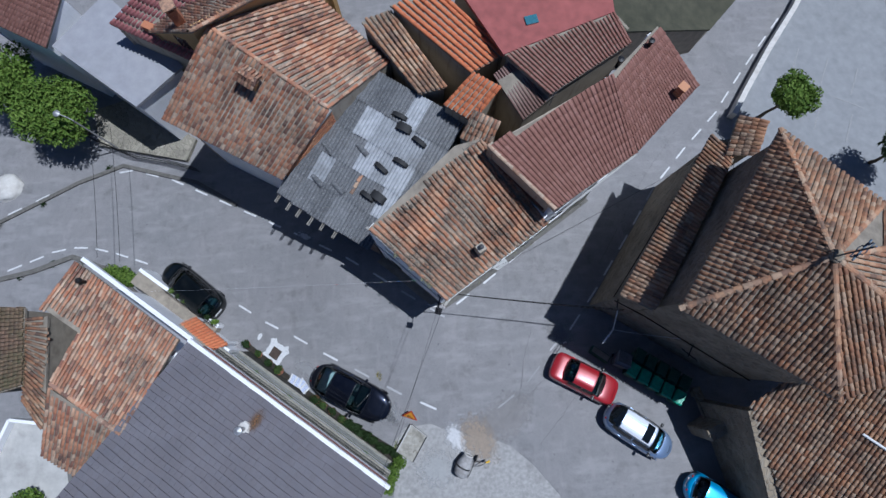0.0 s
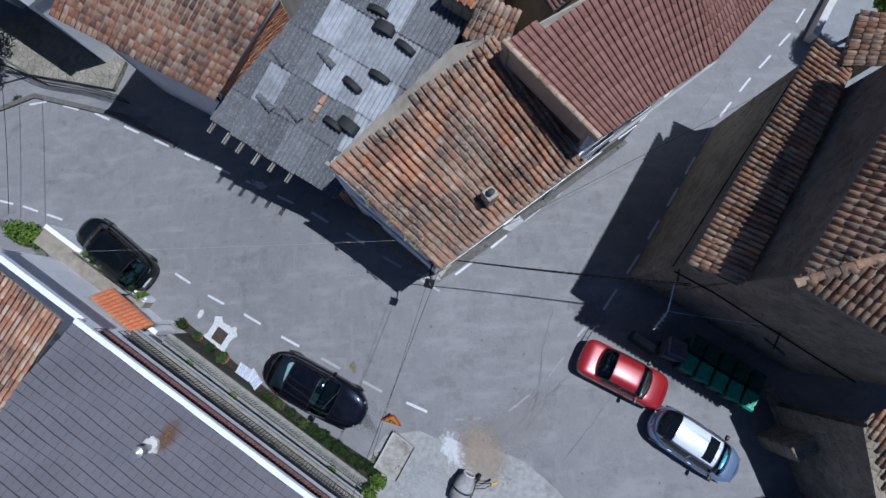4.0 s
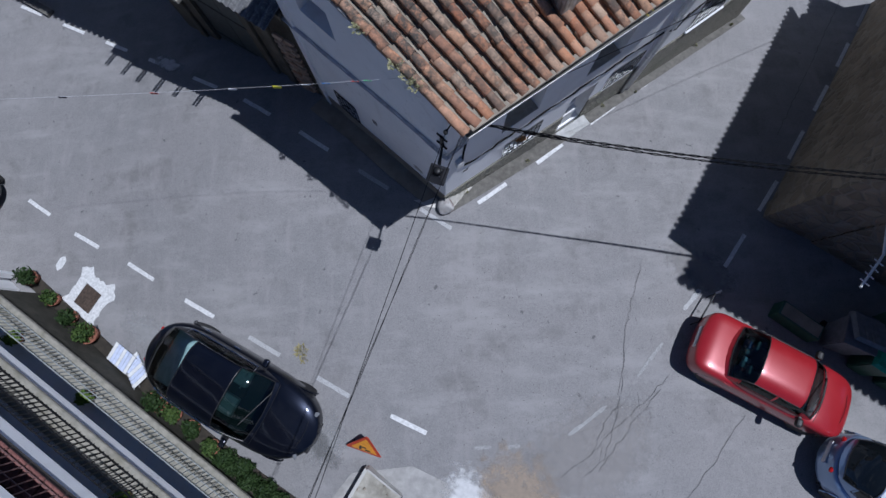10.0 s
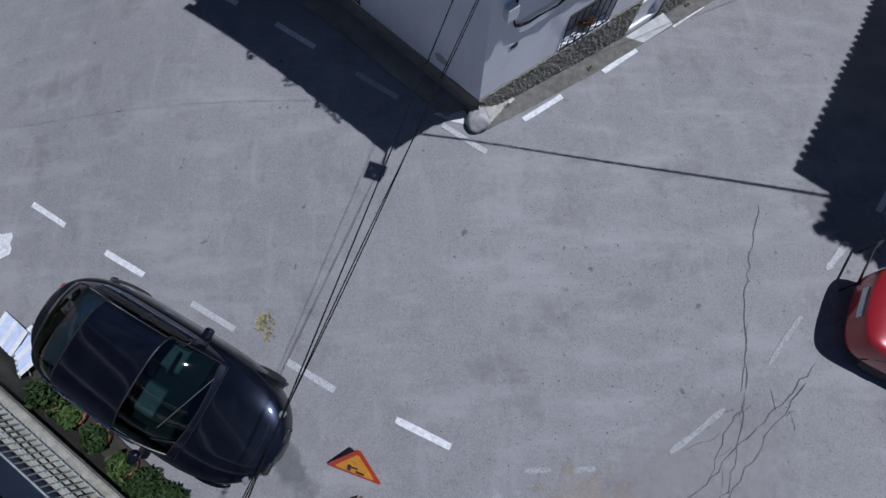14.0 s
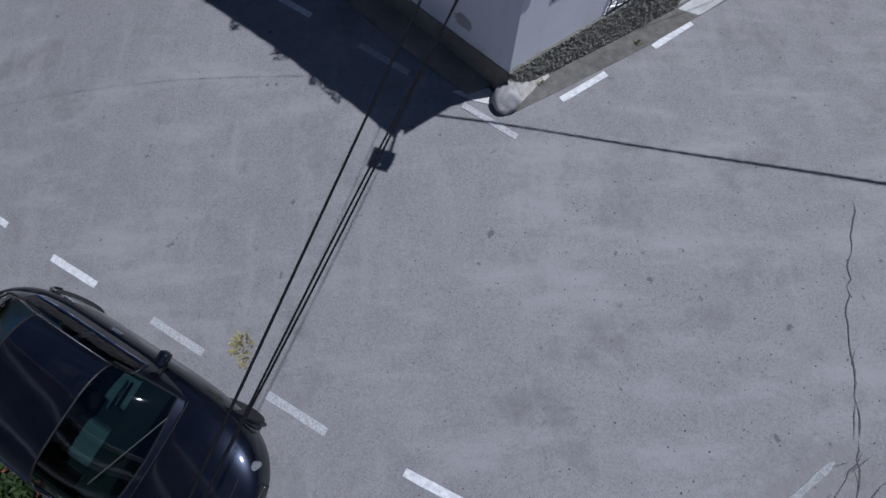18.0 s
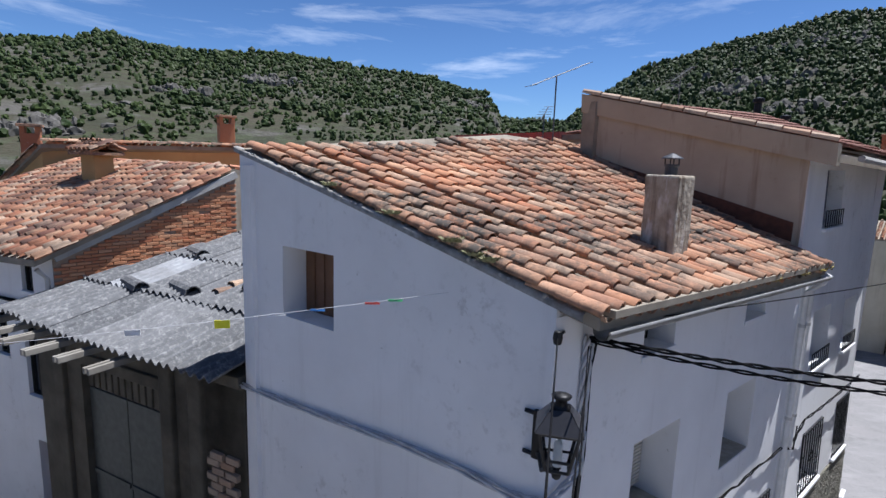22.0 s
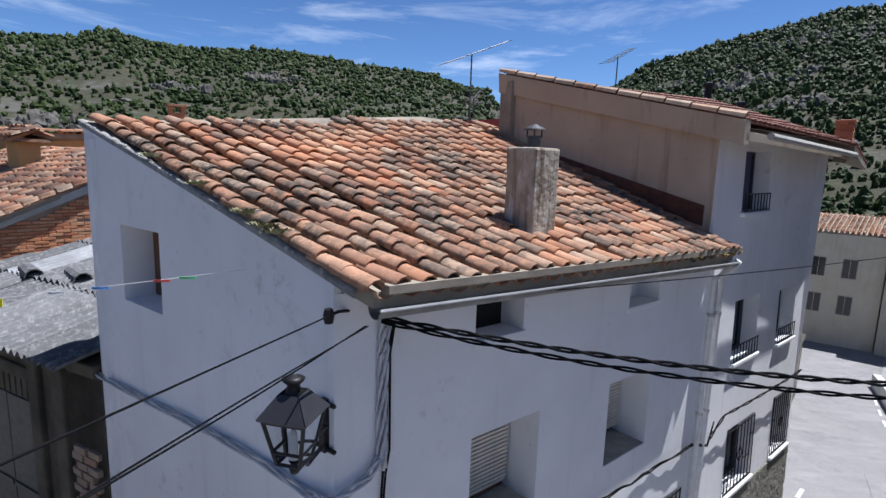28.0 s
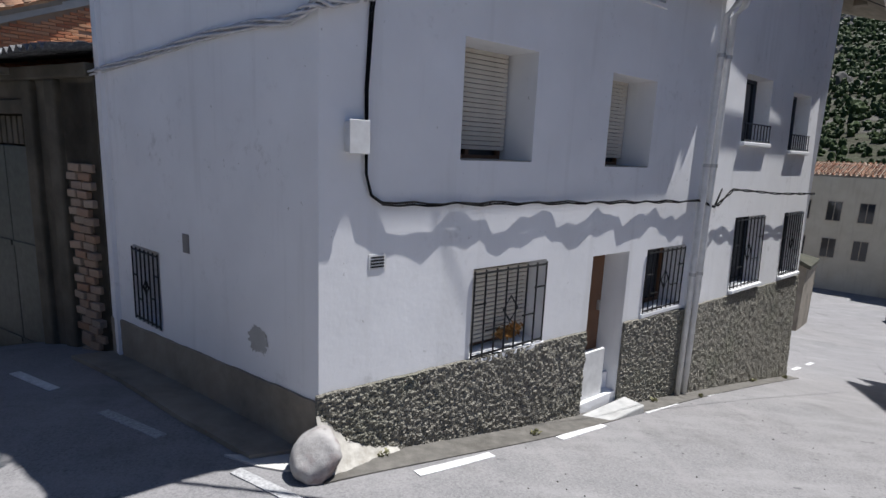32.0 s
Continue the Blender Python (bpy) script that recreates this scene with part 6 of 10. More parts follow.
for x, y, z in ((-12.2, 14.7, 5.9), (-6.9, 16.4, 6.5)):
    c = thing("brick_chimney", "small red brick chimney with a tiled cap", "chimney", kind="structure")
    part("shaft", boxed(-0.25, -0.25, 0, 0.25, 0.25, 1.0, bevel=0.01, m=pose(x, y, z, 0, 0, 25)), BRICK, c)
    for k in range(4):
        part("cap_post", boxed(-0.25 + (k % 2) * 0.38, -0.25 + (k // 2) * 0.38, 1.0, -0.12 + (k % 2) * 0.38, -0.12 + (k // 2) * 0.38, 1.2, m=pose(x, y, z, 0, 0, 25)), BRICK, c)
    part("cap", boxed(-0.32, -0.32, 1.2, 0.32, 0.32, 1.28, bevel=0.01, m=pose(x, y, z, 0, 0, 25)), TILE, c)
pur = shell("ribbed_roof_house", "brown house under a purple-red ribbed roof", [(-16.8, 16.2), (-12.8, 14.2), (-10.9, 15.2), (-13.6, 18.4)], -5, [3.4, 3.4, 4.9, 4.9], BEIGE)
roof_slab(pur, [(-17.1, 16.3, 3.55), (-12.8, 14.0, 3.55), (-10.5, 15.2, 5.05), (-13.5, 18.6, 5.05)], OLD_CEMENT)
roof_tiles(pur, tiles("purple_tile", [(0.0, (0.3, 0.09, 0.11)), (1.0, (0.36, 0.12, 0.13))], amount=0.2), ((-17.1, 16.3, 3.6), (-12.8, 14.0, 3.6)), ((-13.5, 18.6, 5.1), (-10.5, 15.2, 5.1)), pitch=0.26, show=0.5, seed=52, rough=0.2)
part("chimney", boxed(-0.45, -0.2, 3.6, 0.45, 0.2, 4.3, bevel=0.02, m=pose(-14.6, 15.6, 0, 0, 0, -28)), BRICK, pur)
ter = shell("white_terrace_house", "house with a flat pale terrace roof", [(-21.3, 16.2), (-16.4, 12.4), (-14.2, 14.6), (-18.6, 19.2)], -5, [1.8] * 4, WHITE)
part("terrace_floor", slab([Vector((x, y, 2.0)) for x, y in ((-21.4, 16.2), (-16.4, 12.25), (-13.9, 14.6), (-18.6, 19.4))], 0.2), concrete("terrace_screed", (0.27, 0.27, 0.29), (0.33, 0.33, 0.35), (0.2, 0.2, 0.2), 0.8, 0.4), ter)
rd_ = shell("far_red_house", "far house with a red tiled roof and pale verge", [(-27.0, 19.2), (-21.7, 16.2), (-20.3, 18.5), (-24, 22)], -5, [1.8, 2.0, 3.0, 3.0], WHITE)
roof_slab(rd_, [(-27.2, 19.1, 2.0), (-21.6, 16.0, 2.15), (-20.2, 18.6, 3.15), (-24, 22.2, 3.1)], OLD_CEMENT)
roof_tiles(rd_, TILE_RED, ((-27.2, 19.1, 2.05), (-21.6, 16.0, 2.2)), ((-24, 22.2, 3.15), (-20.2, 18.6, 3.2)), seed=53, rough=0.3)
# the far end of the street
for nm, lab, plan_, tp, mat in (("far_street_house", "cream rendered house at the far end of the street", [(28.5, 33.5), (33.5, 29.0), (38, 33), (33, 38)], [2.0, 2.0, 2.0, 2.0], plaster("cream_render", (0.5, 0.45, 0.34), (0.58, 0.53, 0.42), (0.3, 0.25, 0.18), 0.5)), ("far_stone_house", "old stained house at the bend of the street", [(33.2, 28.6), (37.0, 24.0), (42, 28), (38, 33)], [3.6, 3.6, 3.6, 3.6], plaster("stained_render", (0.42, 0.38, 0.3), (0.52, 0.47, 0.38), (0.2, 0.16, 0.11), 0.7)),
                               ("far_dark_house", "dark grey gable at the far end of the street", [(24.8, 38.0), (29.0, 34.5), (34, 40), (29, 44)], [5.4, 5.4, 5.4, 5.4], OLD_CEMENT)):
    fh = shell(nm, lab, plan_, -7, tp, mat)
    roof_slab(fh, [(*p, z + 0.1 + 0.9 * (i > 1)) for i, (p, z) in enumerate(zip(plan_, tp))], OLD_CEMENT)
    roof_tiles(fh, TILE_PALE, ((*plan_[0], tp[0] + 0.15), (*plan_[1], tp[1] + 0.15)), ((*plan_[3], tp[3] + 1.05), (*plan_[2], tp[2] + 1.05)), seed=55, pitch=0.3, show=0.5)
    fm = upright((*plan_[0], 0), Vector(plan_[1]) - Vector(plan_[0]))
    for zf in (-3.6, -1.0):
        for xf in (0.8, 2.6, 4.4):
            far_window(fh, fm, xf, zf, xf + 0.8, zf + 1.3, BEIGE)

# ---- the church ----
church = thing("church", "stone church in deep shade with tiled roofs and an iron cross", "church", kind="structure")
for p, q, zt, mat in ((Vector((8.25, 0.2)), Vector((9.7, -0.6)), 6.0, STONE), (Vector((13.7, 7.5)), Vector((8.25, 0.2)), 5.2, STONE), (Vector((15.6, 7.4)), Vector((13.7, 7.5)), 5.2, STONE)):
    w = wall((q - p).length, -4.0, zt, (), 0.5, 1.0)
    w.transform(upright((p.x, p.y, 0), q - p))
    part("wall", w, mat, church)
bm = bmesh.new()
up_plan = [(9.4, -0.5), (14.5, -3.95), (18.9, -2.9), (19.6, 1.3), (17.5, 2.7), (14.05, 5.9)]
hexa(bm, [(x, y, -3) for x, y in up_plan], [(x, y, 9.05) for x, y in up_plan])
bmesh.ops.recalc_face_normals(bm, faces=bm.faces)
part("upper_wall", bm, STONE, church)
part("recess", boxed(0, 0.0, 0, 0.9, 0.2, 1.6, m=upright((12.0, 5.1, 0.4), (-5.4, -7.3))), DARK, church)
# lean-to roof along the street side
roof_slab(church, [(7.9, 0.2, 6.0), (9.0, -0.65, 6.6), (13.95, 6.2, 5.9), (13.45, 7.75, 5.2)][::-1], OLD_CEMENT)
roof_tiles(church, TILE_OLD, ((13.45, 7.75, 5.23), (7.9, 0.2, 6.03)), ((14.0, 6.4, 5.95), (9.1, -0.55, 6.65)), pitch=0.21, show=0.3, seed=61, rough=1.4, limit=200)
roof_slab(church, [(13.6, 6.5, 5.9), (14.6, 8.4, 5.7), (15.7, 7.9, 6.1), (14.8, 6.2, 6.4)], OLD_CEMENT)
roof_tiles(church, TILE_OLD, ((14.6, 8.4, 5.75), (13.6, 6.5, 5.95)), ((15.7, 7.9, 6.15), (14.8, 6.2, 6.45)), pitch=0.25, show=0.3, seed=62)
apex = Vector((13.7, 0.68, 11.3))
eav = [Vector((x, y, 9.2)) for x, y in ((9.03, -0.74), (14.5, -4.43), (19.3, -3.1), (20.0, 1.4), (17.7, 3.0), (14.1, 6.3))]
for i in range(6):
    a, b = eav[i], eav[(i + 1) % 6]
    bm = bmesh.new()
    hexa(bm, [a - Vector((0, 0, 0.15)), b - Vector((0, 0, 0.15)), apex - Vector((0, 0, 0.15))], [a, b, apex])
    bmesh.ops.recalc_face_normals(bm, faces=bm.faces)
    part("roof_deck", bm, OLD_CEMENT, church)
    d = (b - a).normalized()
    foot = a + d * (apex - a).dot(d)
    upv = apex - foot
    roof_tiles(church, TILE_OLD, (a, b), (a + upv, b + upv), clip=[(a.x, a.y), (b.x, b.y), (apex.x, apex.y)], pitch=0.215, show=0.3, seed=63 + i, rough=1.3)
    ridge_tiles(church, TILE_OLD, a, apex + Vector((0, 0, 0.03)), 0.26)
# lower nave roof, its courses parallel to the main roof
NU = Vector((0.559, 0.829))


def nave(x, y):
    return Vector((x, y, 5.0 + 0.3 * (Vector((x, y)) - Vector((13.5, -5.15))).dot(NU)))


nave_plan = [(13.45, -5.0), (15.6, -12.0), (21.5, -13.5), (27.0, -5.0), (17.2, -2.4)]
roof_slab(church, [nave(*p) for p in nave_plan], OLD_CEMENT)
n0, n1 = Vector((8.3, -7.5)), Vector((21.5, -16.4))
roof_tiles(church, TILE_OLD, (nave(*n0), nave(*n1)), (nave(*(n0 + NU * 14)), nave(*(n1 + NU * 14))), clip=nave_plan, pitch=0.215, show=0.3, seed=71, rough=1.2)
w = wall(7.4, -2, lambda s: 5.0 - 0.2 * s, (), 0.4)
w.transform(upright((13.35, -5.2, 0), (1.25, -6.4)))
part("wall", w, STONE, church)
part("buttress", boxed(-0.3, -1.1, -2, 0.3, 0.2, 2.4, bevel=0.08, m=upright((13.7, -6.2, 0), (1, -2.2))), STONE, church)
bm = bmesh.new()
tube(bm, [nave(17.8, -6.3) + Vector((0, 0, 0.16)), nave(19.1, -7.3) + Vector((0, 0, 0.16))], 0.06, 8)
part("pipe", bm, WHITE_PIPE, church, "white pipe lying on the lower roof")
cross = thing("weathervane_cross", "wrought iron cross with scrolls on the church roof", "cross")
cm = pose(apex.x + 0.05, apex.y, apex.z - 0.05, 0, 0, 40)
bm = bmesh.new()
lathe(bm, [(0.2, 0), (0.26, 0.12), (0.2, 0.28), (0.05, 0.36)], 14)
bm.transform(cm)
part("ball", bm, STONE, cross)
IRON = plain("blue_iron", (0.06, 0.09, 0.13), 0.5, 0.4)
for pts in ([(0, 0, 0.3), (0, 0, 1.9)], [(-0.5, 0, 1.3), (0.5, 0, 1.3)]):
    bm = bmesh.new()
    tube(bm, pts, 0.035, 6)
    bm.transform(cm)
    part("bar", bm, IRON, cross)
for sx, sz in ((-1, 1), (1, 1), (-1, -1), (1, -1)):
    bm = bmesh.new()
    tube(bm, [(sx * 0.06, 0, 1.3 + sz * 0.3), (sx * 0.22, 0, 1.3 + sz * 0.34), (sx * 0.3, 0, 1.3 + sz * 0.22), (sx * 0.2, 0, 1.3 + sz * 0.12), (sx * 0.34, 0, 1.3 + sz * 0.05)], 0.022, 5)
    bm.transform(cm)
    part("scroll", bm, IRON, cross)

# ---- parked cars ----
def ground_pose(x, y, rz):
    """A pose on the ground that leans with its slope."""
    e = 0.6
    gx = (ground_z(x + e, y) - ground_z(x - e, y)) / (2 * e)
    gy = (ground_z(x, y + e) - ground_z(x, y - e)) / (2 * e)
    up = Vector((-gx, -gy, 1)).normalized()
    fw = Vector((math.cos(radians(rz)), math.sin(radians(rz)), 0))
    fw = (fw - up * fw.dot(up)).normalized()
    lf = up.cross(fw)
    return Matrix(((fw.x, lf.x, up.x, x), (fw.y, lf.y, up.y, y), (fw.z, lf.z, up.z, ground_z(x, y)), (0, 0, 0, 1)))


def thin_glass(name, tint):
    """A thin tinted pane: what is behind shows through, the sky glints on it."""
    k = Nodes(name, 0.03)
    out = next(n for n in k.n if n.type == "OUTPUT_MATERIAL")
    clear, gloss, fres, mixs = (k.n.new("ShaderNode" + t) for t in ("BsdfTransparent", "BsdfGlossy", "Fresnel", "MixShader"))
    clear.inputs[0].default_value = (*tint, 1)
    gloss.inputs["Roughness"].default_value = 0.03
    fres.inputs["IOR"].default_value = 1.6
    for a, b in ((fres.outputs[0], mixs.inputs[0]), (clear.outputs[0], mixs.inputs[1]), (gloss.outputs[0], mixs.inputs[2]), (mixs.outputs[0], out.inputs["Surface"])):
        k.l.new(a, b)
    return k.m


WINDSCREEN = thin_glass("green_windscreen_glass", (0.26, 0.4, 0.4))
GLASS_CAR = thin_glass("tinted_car_glass", (0.24, 0.4, 0.42))
GLASS_DARK = glassy("dark_car_glass", (0.006, 0.008, 0.01), 0.04)
TRIM = plain("black_trim", (0.012, 0.012, 0.013), 0.45)
CHROME = plain("chrome", (0.75, 0.75, 0.77), 0.12, 1.0, 0.05)
RED_LENS = glassy("red_lens", (0.35, 0.01, 0.01), 0.1)
CLEAR_LENS = glassy("clear_lens", (0.16, 0.165, 0.175), 0.04)
SEAT = plain("grey_seat", (0.17, 0.17, 0.175), 0.9)
CABIN = plain("dark_cabin_lining", (0.02, 0.02, 0.021), 0.9)


def spow(v, p):
    return math.copysign(abs(v) ** p, v)


def car(label, x, y, rz, paint, L=4.4, W=1.8, H=1.45, hood=0.27, tail=0.16, rake=0.62, back=0.5, belt=0.9, nose=0.7, deck=0.92, front=4.2, rear=6.0, full=4.5, tumble=0.2, roof=None, rails=False, sunroof=False, chrome_line=False, lining=None, glass=None, parcels=False):
    """A car with x ahead: hood and tail are the shares before and behind the cabin, rake and back how far the windscreen and rear window
    lean; front and rear set how square its ends are in plan, full how boxy its flanks."""
    ob = thing("car", label, "car", m=ground_pose(x, y, rz))
    half = L / 2
    xf0, xr0 = half - hood * L, -half + tail * L
    xf1, xr1 = xf0 - rake, xr0 + back
    glass = glass or GLASS_CAR

    def wide(xx):
        e = min(1.0, abs(xx) / half)
        p_ = front if xx > 0 else rear
        return W / 2 * max(0.02, 1 - e ** p_) ** (1 / (2.2 if p_ < 7 else 4.0))

    def top_z(xx):
        if xx > xf0:
            k = (xx - xf0) / (half - xf0)
            return belt + (nose - belt) * k ** 1.7
        if xx < xr0:
            k = (xr0 - xx) / (xr0 + half)
            return belt + (deck - belt) * k - 0.05 * k ** 4
        return belt

    # the lower body, open under the glass
    nx, na = 56, 36
    bm = bmesh.new()
    rings = []
    for i in range(nx + 1):
        xx = half * math.sin(math.pi / 2 * (-1 + 2 * i / nx))
        w, zt, zb = wide(xx), top_z(xx), 0.2 + 0.12 * (abs(xx) / half) ** 8
        zm = 0.45 * zt + 0.55 * zb
        zt -= (zt - zm) * 0.35 * (abs(xx) / half) ** 14
        ring = []
        for j in range(na):
            a = 2 * math.pi * j / na
            yy = w * spow(math.cos(a), 2 / full)
            s_ = spow(math.sin(a), 2 / full)
            zz = zm + (zt - zm) * s_ if s_ >= 0 else zm + (zm - zb) * s_
            if s_ > 0.75 and xx > xf0 and w > 0.1:
                k = (xx - xf0) / (half - xf0)
                zz += 0.02 * math.sin(math.pi * min(1, k * 1.1)) * math.exp(-((abs(yy) / w - 0.55) / 0.13) ** 2) + 0.03 * (1 - (yy / w) ** 2) * (1 - k)
            ring.append(bm.verts.new((xx, yy, zz)))
        rings.append(ring)
    for u, v in zip(rings, rings[1:]):
        for j in range(na):
            q = (u[j], u[(j + 1) % na], v[(j + 1) % na], v[j])
            c = sum((p.co for p in q), Vector()) / 4
            if xr0 + 0.22 * back < c.x < xf0 - 0.14 and c.z > belt - 0.05 and abs(c.y) < wide(c.x) * 0.8:
                continue
            bm.faces.new(q)
    bm.faces.new(rings[0][::-1])
    bm.faces.new(rings[-1])
    bmesh.ops.recalc_face_normals(bm, faces=bm.faces)
    part("body", bm, paint, ob, smooth=True)
    span = xf0 - xr0
    fa, fb = rake / span, 1 - back / span

    def shape(f, t, lift=0.0):
        """A point of the cabin: f from the windscreen's foot (0) to the rear window's (1), t across from -1 over the roof to 1."""
        xx = xf0 - span * f
        if f < fa:
            h = 1 - (1 - f / fa) ** 1.5
        elif f > fb:
            h = 1 - (1 - (1 - f) / (1 - fb)) ** 1.6
        else:
            h = 1.0
        zz = (H - belt) * h + 0.03 * math.sin(math.pi * f)
        a = math.pi / 2 * (1 - t)
        wg = wide(xx) * 0.945 * (1 - 0.13 * max(0.0, 1 - f / 0.3) ** 2 - 0.12 * max(0.0, (f - 0.68) / 0.32) ** 2)
        n = 3.7
        s_ = spow(math.sin(a), 2 / n)
        yy = wg * spow(math.cos(a), 2 / n)
        z = belt - 0.03 + (zz + 0.03) * s_
        yy *= 1 - tumble * max(0.0, (z - belt) / (H - belt))
        bow = 0.13 * (1 - (yy / wg) ** 2) * (max(0.0, 1 - f / fa) - max(0.0, (f - fb) / (1 - fb)))
        d = Vector((0.25 if f < fa else -0.25 if f > fb else 0.0, math.cos(a), math.sin(a))).normalized()
        return Vector((xx + bow, yy, z)) + d * lift

    mid = fa + (fb - fa) * 0.48
    ws, rw = (0.1 * fa, 0.95 * fa), (1 - 0.95 * (1 - fb), 1 - 0.12 * (1 - fb))
    panes = [("windscreen", *ws, -0.72, 0.72, WINDSCREEN), ("rear_window", *rw, -0.7, 0.7, glass)]
    for sy in (-1, 1):
        lo, hi = (0.68, 0.93) if sy > 0 else (-0.93, -0.68)
        panes += [("side_window", 0.72 * fa, mid - 0.012, lo, hi, glass), ("side_window", mid + 0.012, fb + 0.42 * (1 - fb), lo, hi, glass)]
    if sunroof:
        panes.append(("sunroof", fa + 0.05, fa + 0.19, -0.4, 0.4, GLASS_DARK))
    fs = sorted({0.0, 1.0, *(round(v, 5) for p in panes for v in p[1:3]), *(round(k / 24, 5) for k in range(25))})
    ts = sorted({-1.0, 1.0, *(round(v, 5) for p in panes for v in p[3:5]), *(round(-1 + k / 9, 5) for k in range(19))})

    def in_pane(f, t):
        return any(a < f < b and c < t < d for _, a, b, c, d, _ in panes)

    def patch(f_list, t_list, skip=False, lift=0.0, thick=0.012):
        bm = bmesh.new()
        grid = [[bm.verts.new(shape(f, t, lift)) for t in t_list] for f in f_list]
        for i in range(len(f_list) - 1):
            for j in range(len(t_list) - 1):
                if skip and in_pane((f_list[i] + f_list[i + 1]) / 2, (t_list[j] + t_list[j + 1]) / 2):
                    continue
                bm.faces.new((grid[i][j], grid[i][j + 1], grid[i + 1][j + 1], grid[i + 1][j]))
        bmesh.ops.recalc_face_normals(bm, faces=bm.faces)
        return bm

    cab = patch(fs, ts, True)
    if roof:
        part("cabin_frame", cab, paint, ob, smooth=True)
        rf = patch([fa + (fb - fa) * k / 12 for k in range(13)], [-0.5 + k / 8 for k in range(9)], False, 0.006) if not sunroof else None
        if sunroof:
            f_l = sorted({fa * 1.02, fb, fa + 0.05, fa + 0.19, *(fa + (fb - fa) * k / 10 for k in range(1, 10))})
            t_l = sorted({-0.5, 0.5, -0.4, 0.4, -0.2, 0.0, 0.2})
            rf = patch(f_l, t_l, True, 0.006)
        part("roof_panel", rf, roof, ob, "pale roof panel", smooth=True)
    else:
        part("cabin", cab, paint, ob, smooth=True)
    for nm, f0, f1, t0, t1, mat in panes:
        part(nm, patch([f0 + (f1 - f0) * k / 8 for k in range(9)], [t0 + (t1 - t0) * k / 8 for k in range(9)], lift=-0.004), mat, ob, smooth=True)
    # black seals round the front and rear panes
    for f0, f1, t1 in ((*ws, 0.72), (*rw, 0.7)):
        loop = [shape(f0, -t1 + 2 * t1 * k / 10, 0.004) for k in range(11)] + [shape(f0 + (f1 - f0) * k / 6, t1, 0.004) for k in range(1, 7)] + [shape(f1, t1 - 2 * t1 * k / 10, 0.004) for k in range(1, 11)] + [shape(f1 + (f0 - f1) * k / 6, -t1, 0.004) for k in range(1, 7)]
        bm = bmesh.new()
        tube(bm, loop, 0.012, 5)
        part("window_seal", bm, TRIM, ob)
    for sy in (-1, 1):
        f0, f1 = 0.68 * fa, fb + 0.48 * (1 - fb)
        up = [shape(f0 + (f1 - f0) * k / 14, sy * 0.66, 0.008) for k in range(15)]
        dn = [shape(f1 + (f0 - f1) * k / 14, sy * 0.945, 0.008) for k in range(15)]
        bm = bmesh.new()
        tube(bm, up + dn + [up[0]], 0.011 if chrome_line else 0.009, 5)
        part("window_strip", bm, CHROME if chrome_line else TRIM, ob)
        if rails:
            bm = bmesh.new()
            tube(bm, [shape(fa + (fb - fa) * k / 6, sy * 0.52, 0.035) for k in range(7)], 0.02, 6)
            part("roof_rail", bm, TRIM, ob)
        mir = part("mirror", boxed(-0.07, -0.1, -0.06, 0.07, 0.1, 0.07, bevel=0.045, m=Matrix.Translation((xf0 - 0.55 * rake, sy * (W / 2 + 0.06), belt + 0.07))), paint if chrome_line else TRIM, ob)
        part("mirror_foot", boxed(-0.03, -0.08, -0.02, 0.03, 0.08, 0.02, m=Matrix.Translation((xf0 - 0.52 * rake, sy * (W / 2 - 0.05), belt + 0.03))), TRIM, mir)
        hx = half * 0.93
        lamp_ = bmesh.new()
        bmesh.ops.create_uvsphere(lamp_, u_segments=14, v_segments=8, radius=1.0, matrix=Matrix.Translation((hx - 0.1, sy * wide(hx - 0.1) * 0.74, top_z(hx) - 0.065)) @ Matrix.Rotation(-sy * (0.75 if front < 7 else 0.1), 4, "Z") @ Matrix.Diagonal((0.06, 0.16, 0.03, 1)))
        part("headlight", lamp_, CLEAR_LENS, ob, "clear headlight", smooth=True)
        tx = -half * 0.955
        lamp_ = bmesh.new()
        bmesh.ops.create_uvsphere(lamp_, u_segments=14, v_segments=8, radius=1.0, matrix=Matrix.Translation((tx + 0.03, sy * wide(tx) * 0.72, top_z(tx) - 0.17)) @ Matrix.Rotation(sy * (0.5 if rear < 7 else 0.05), 4, "Z") @ Matrix.Diagonal((0.06, 0.15, 0.06, 1)))
        part("tail_light", lamp_, RED_LENS, ob, "red tail light", smooth=True)
        for k in range(2):
            part("door_handle", boxed(-0.09, -0.012, -0.015, 0.09, 0.02, 0.015, bevel=0.008, m=Matrix.Translation((xf1 - 0.5 - k * 0.85, sy * W * 0.492, belt - 0.12))), CHROME if chrome_line else paint, ob)
        for xx in (half - 0.185 * L, -half + 0.195 * L):
            r = 0.315
            wy = wide(xx) - 0.11
            bm = bmesh.new()
            lathe(bm, [(r - 0.09, -0.1), (r - 0.02, -0.1), (r, -0.07), (r, 0.07), (r - 0.02, 0.1), (r - 0.09, 0.1)], 22)
            bm.transform(Matrix.Translation((xx, sy * wy, r)) @ Matrix.Rotation(math.pi / 2, 4, "X"))
            wh = part("wheel", bm, RUBBER, ob, smooth=True)
            bm = bmesh.new()
            lathe(bm, [(0.0, 0.0), (0.06, 0.03), (0.1, 0.02), (0.2, 0.04), (0.235, 0.06), (0.235, -0.04)], 20)
            bm.transform(Matrix.Translation((xx, sy * (wy + 0.04), r)) @ Matrix.Rotation(-sy * math.pi / 2, 4, "X"))
            part("rim", bm, GALV, wh, smooth=True)
            bm = bmesh.new()
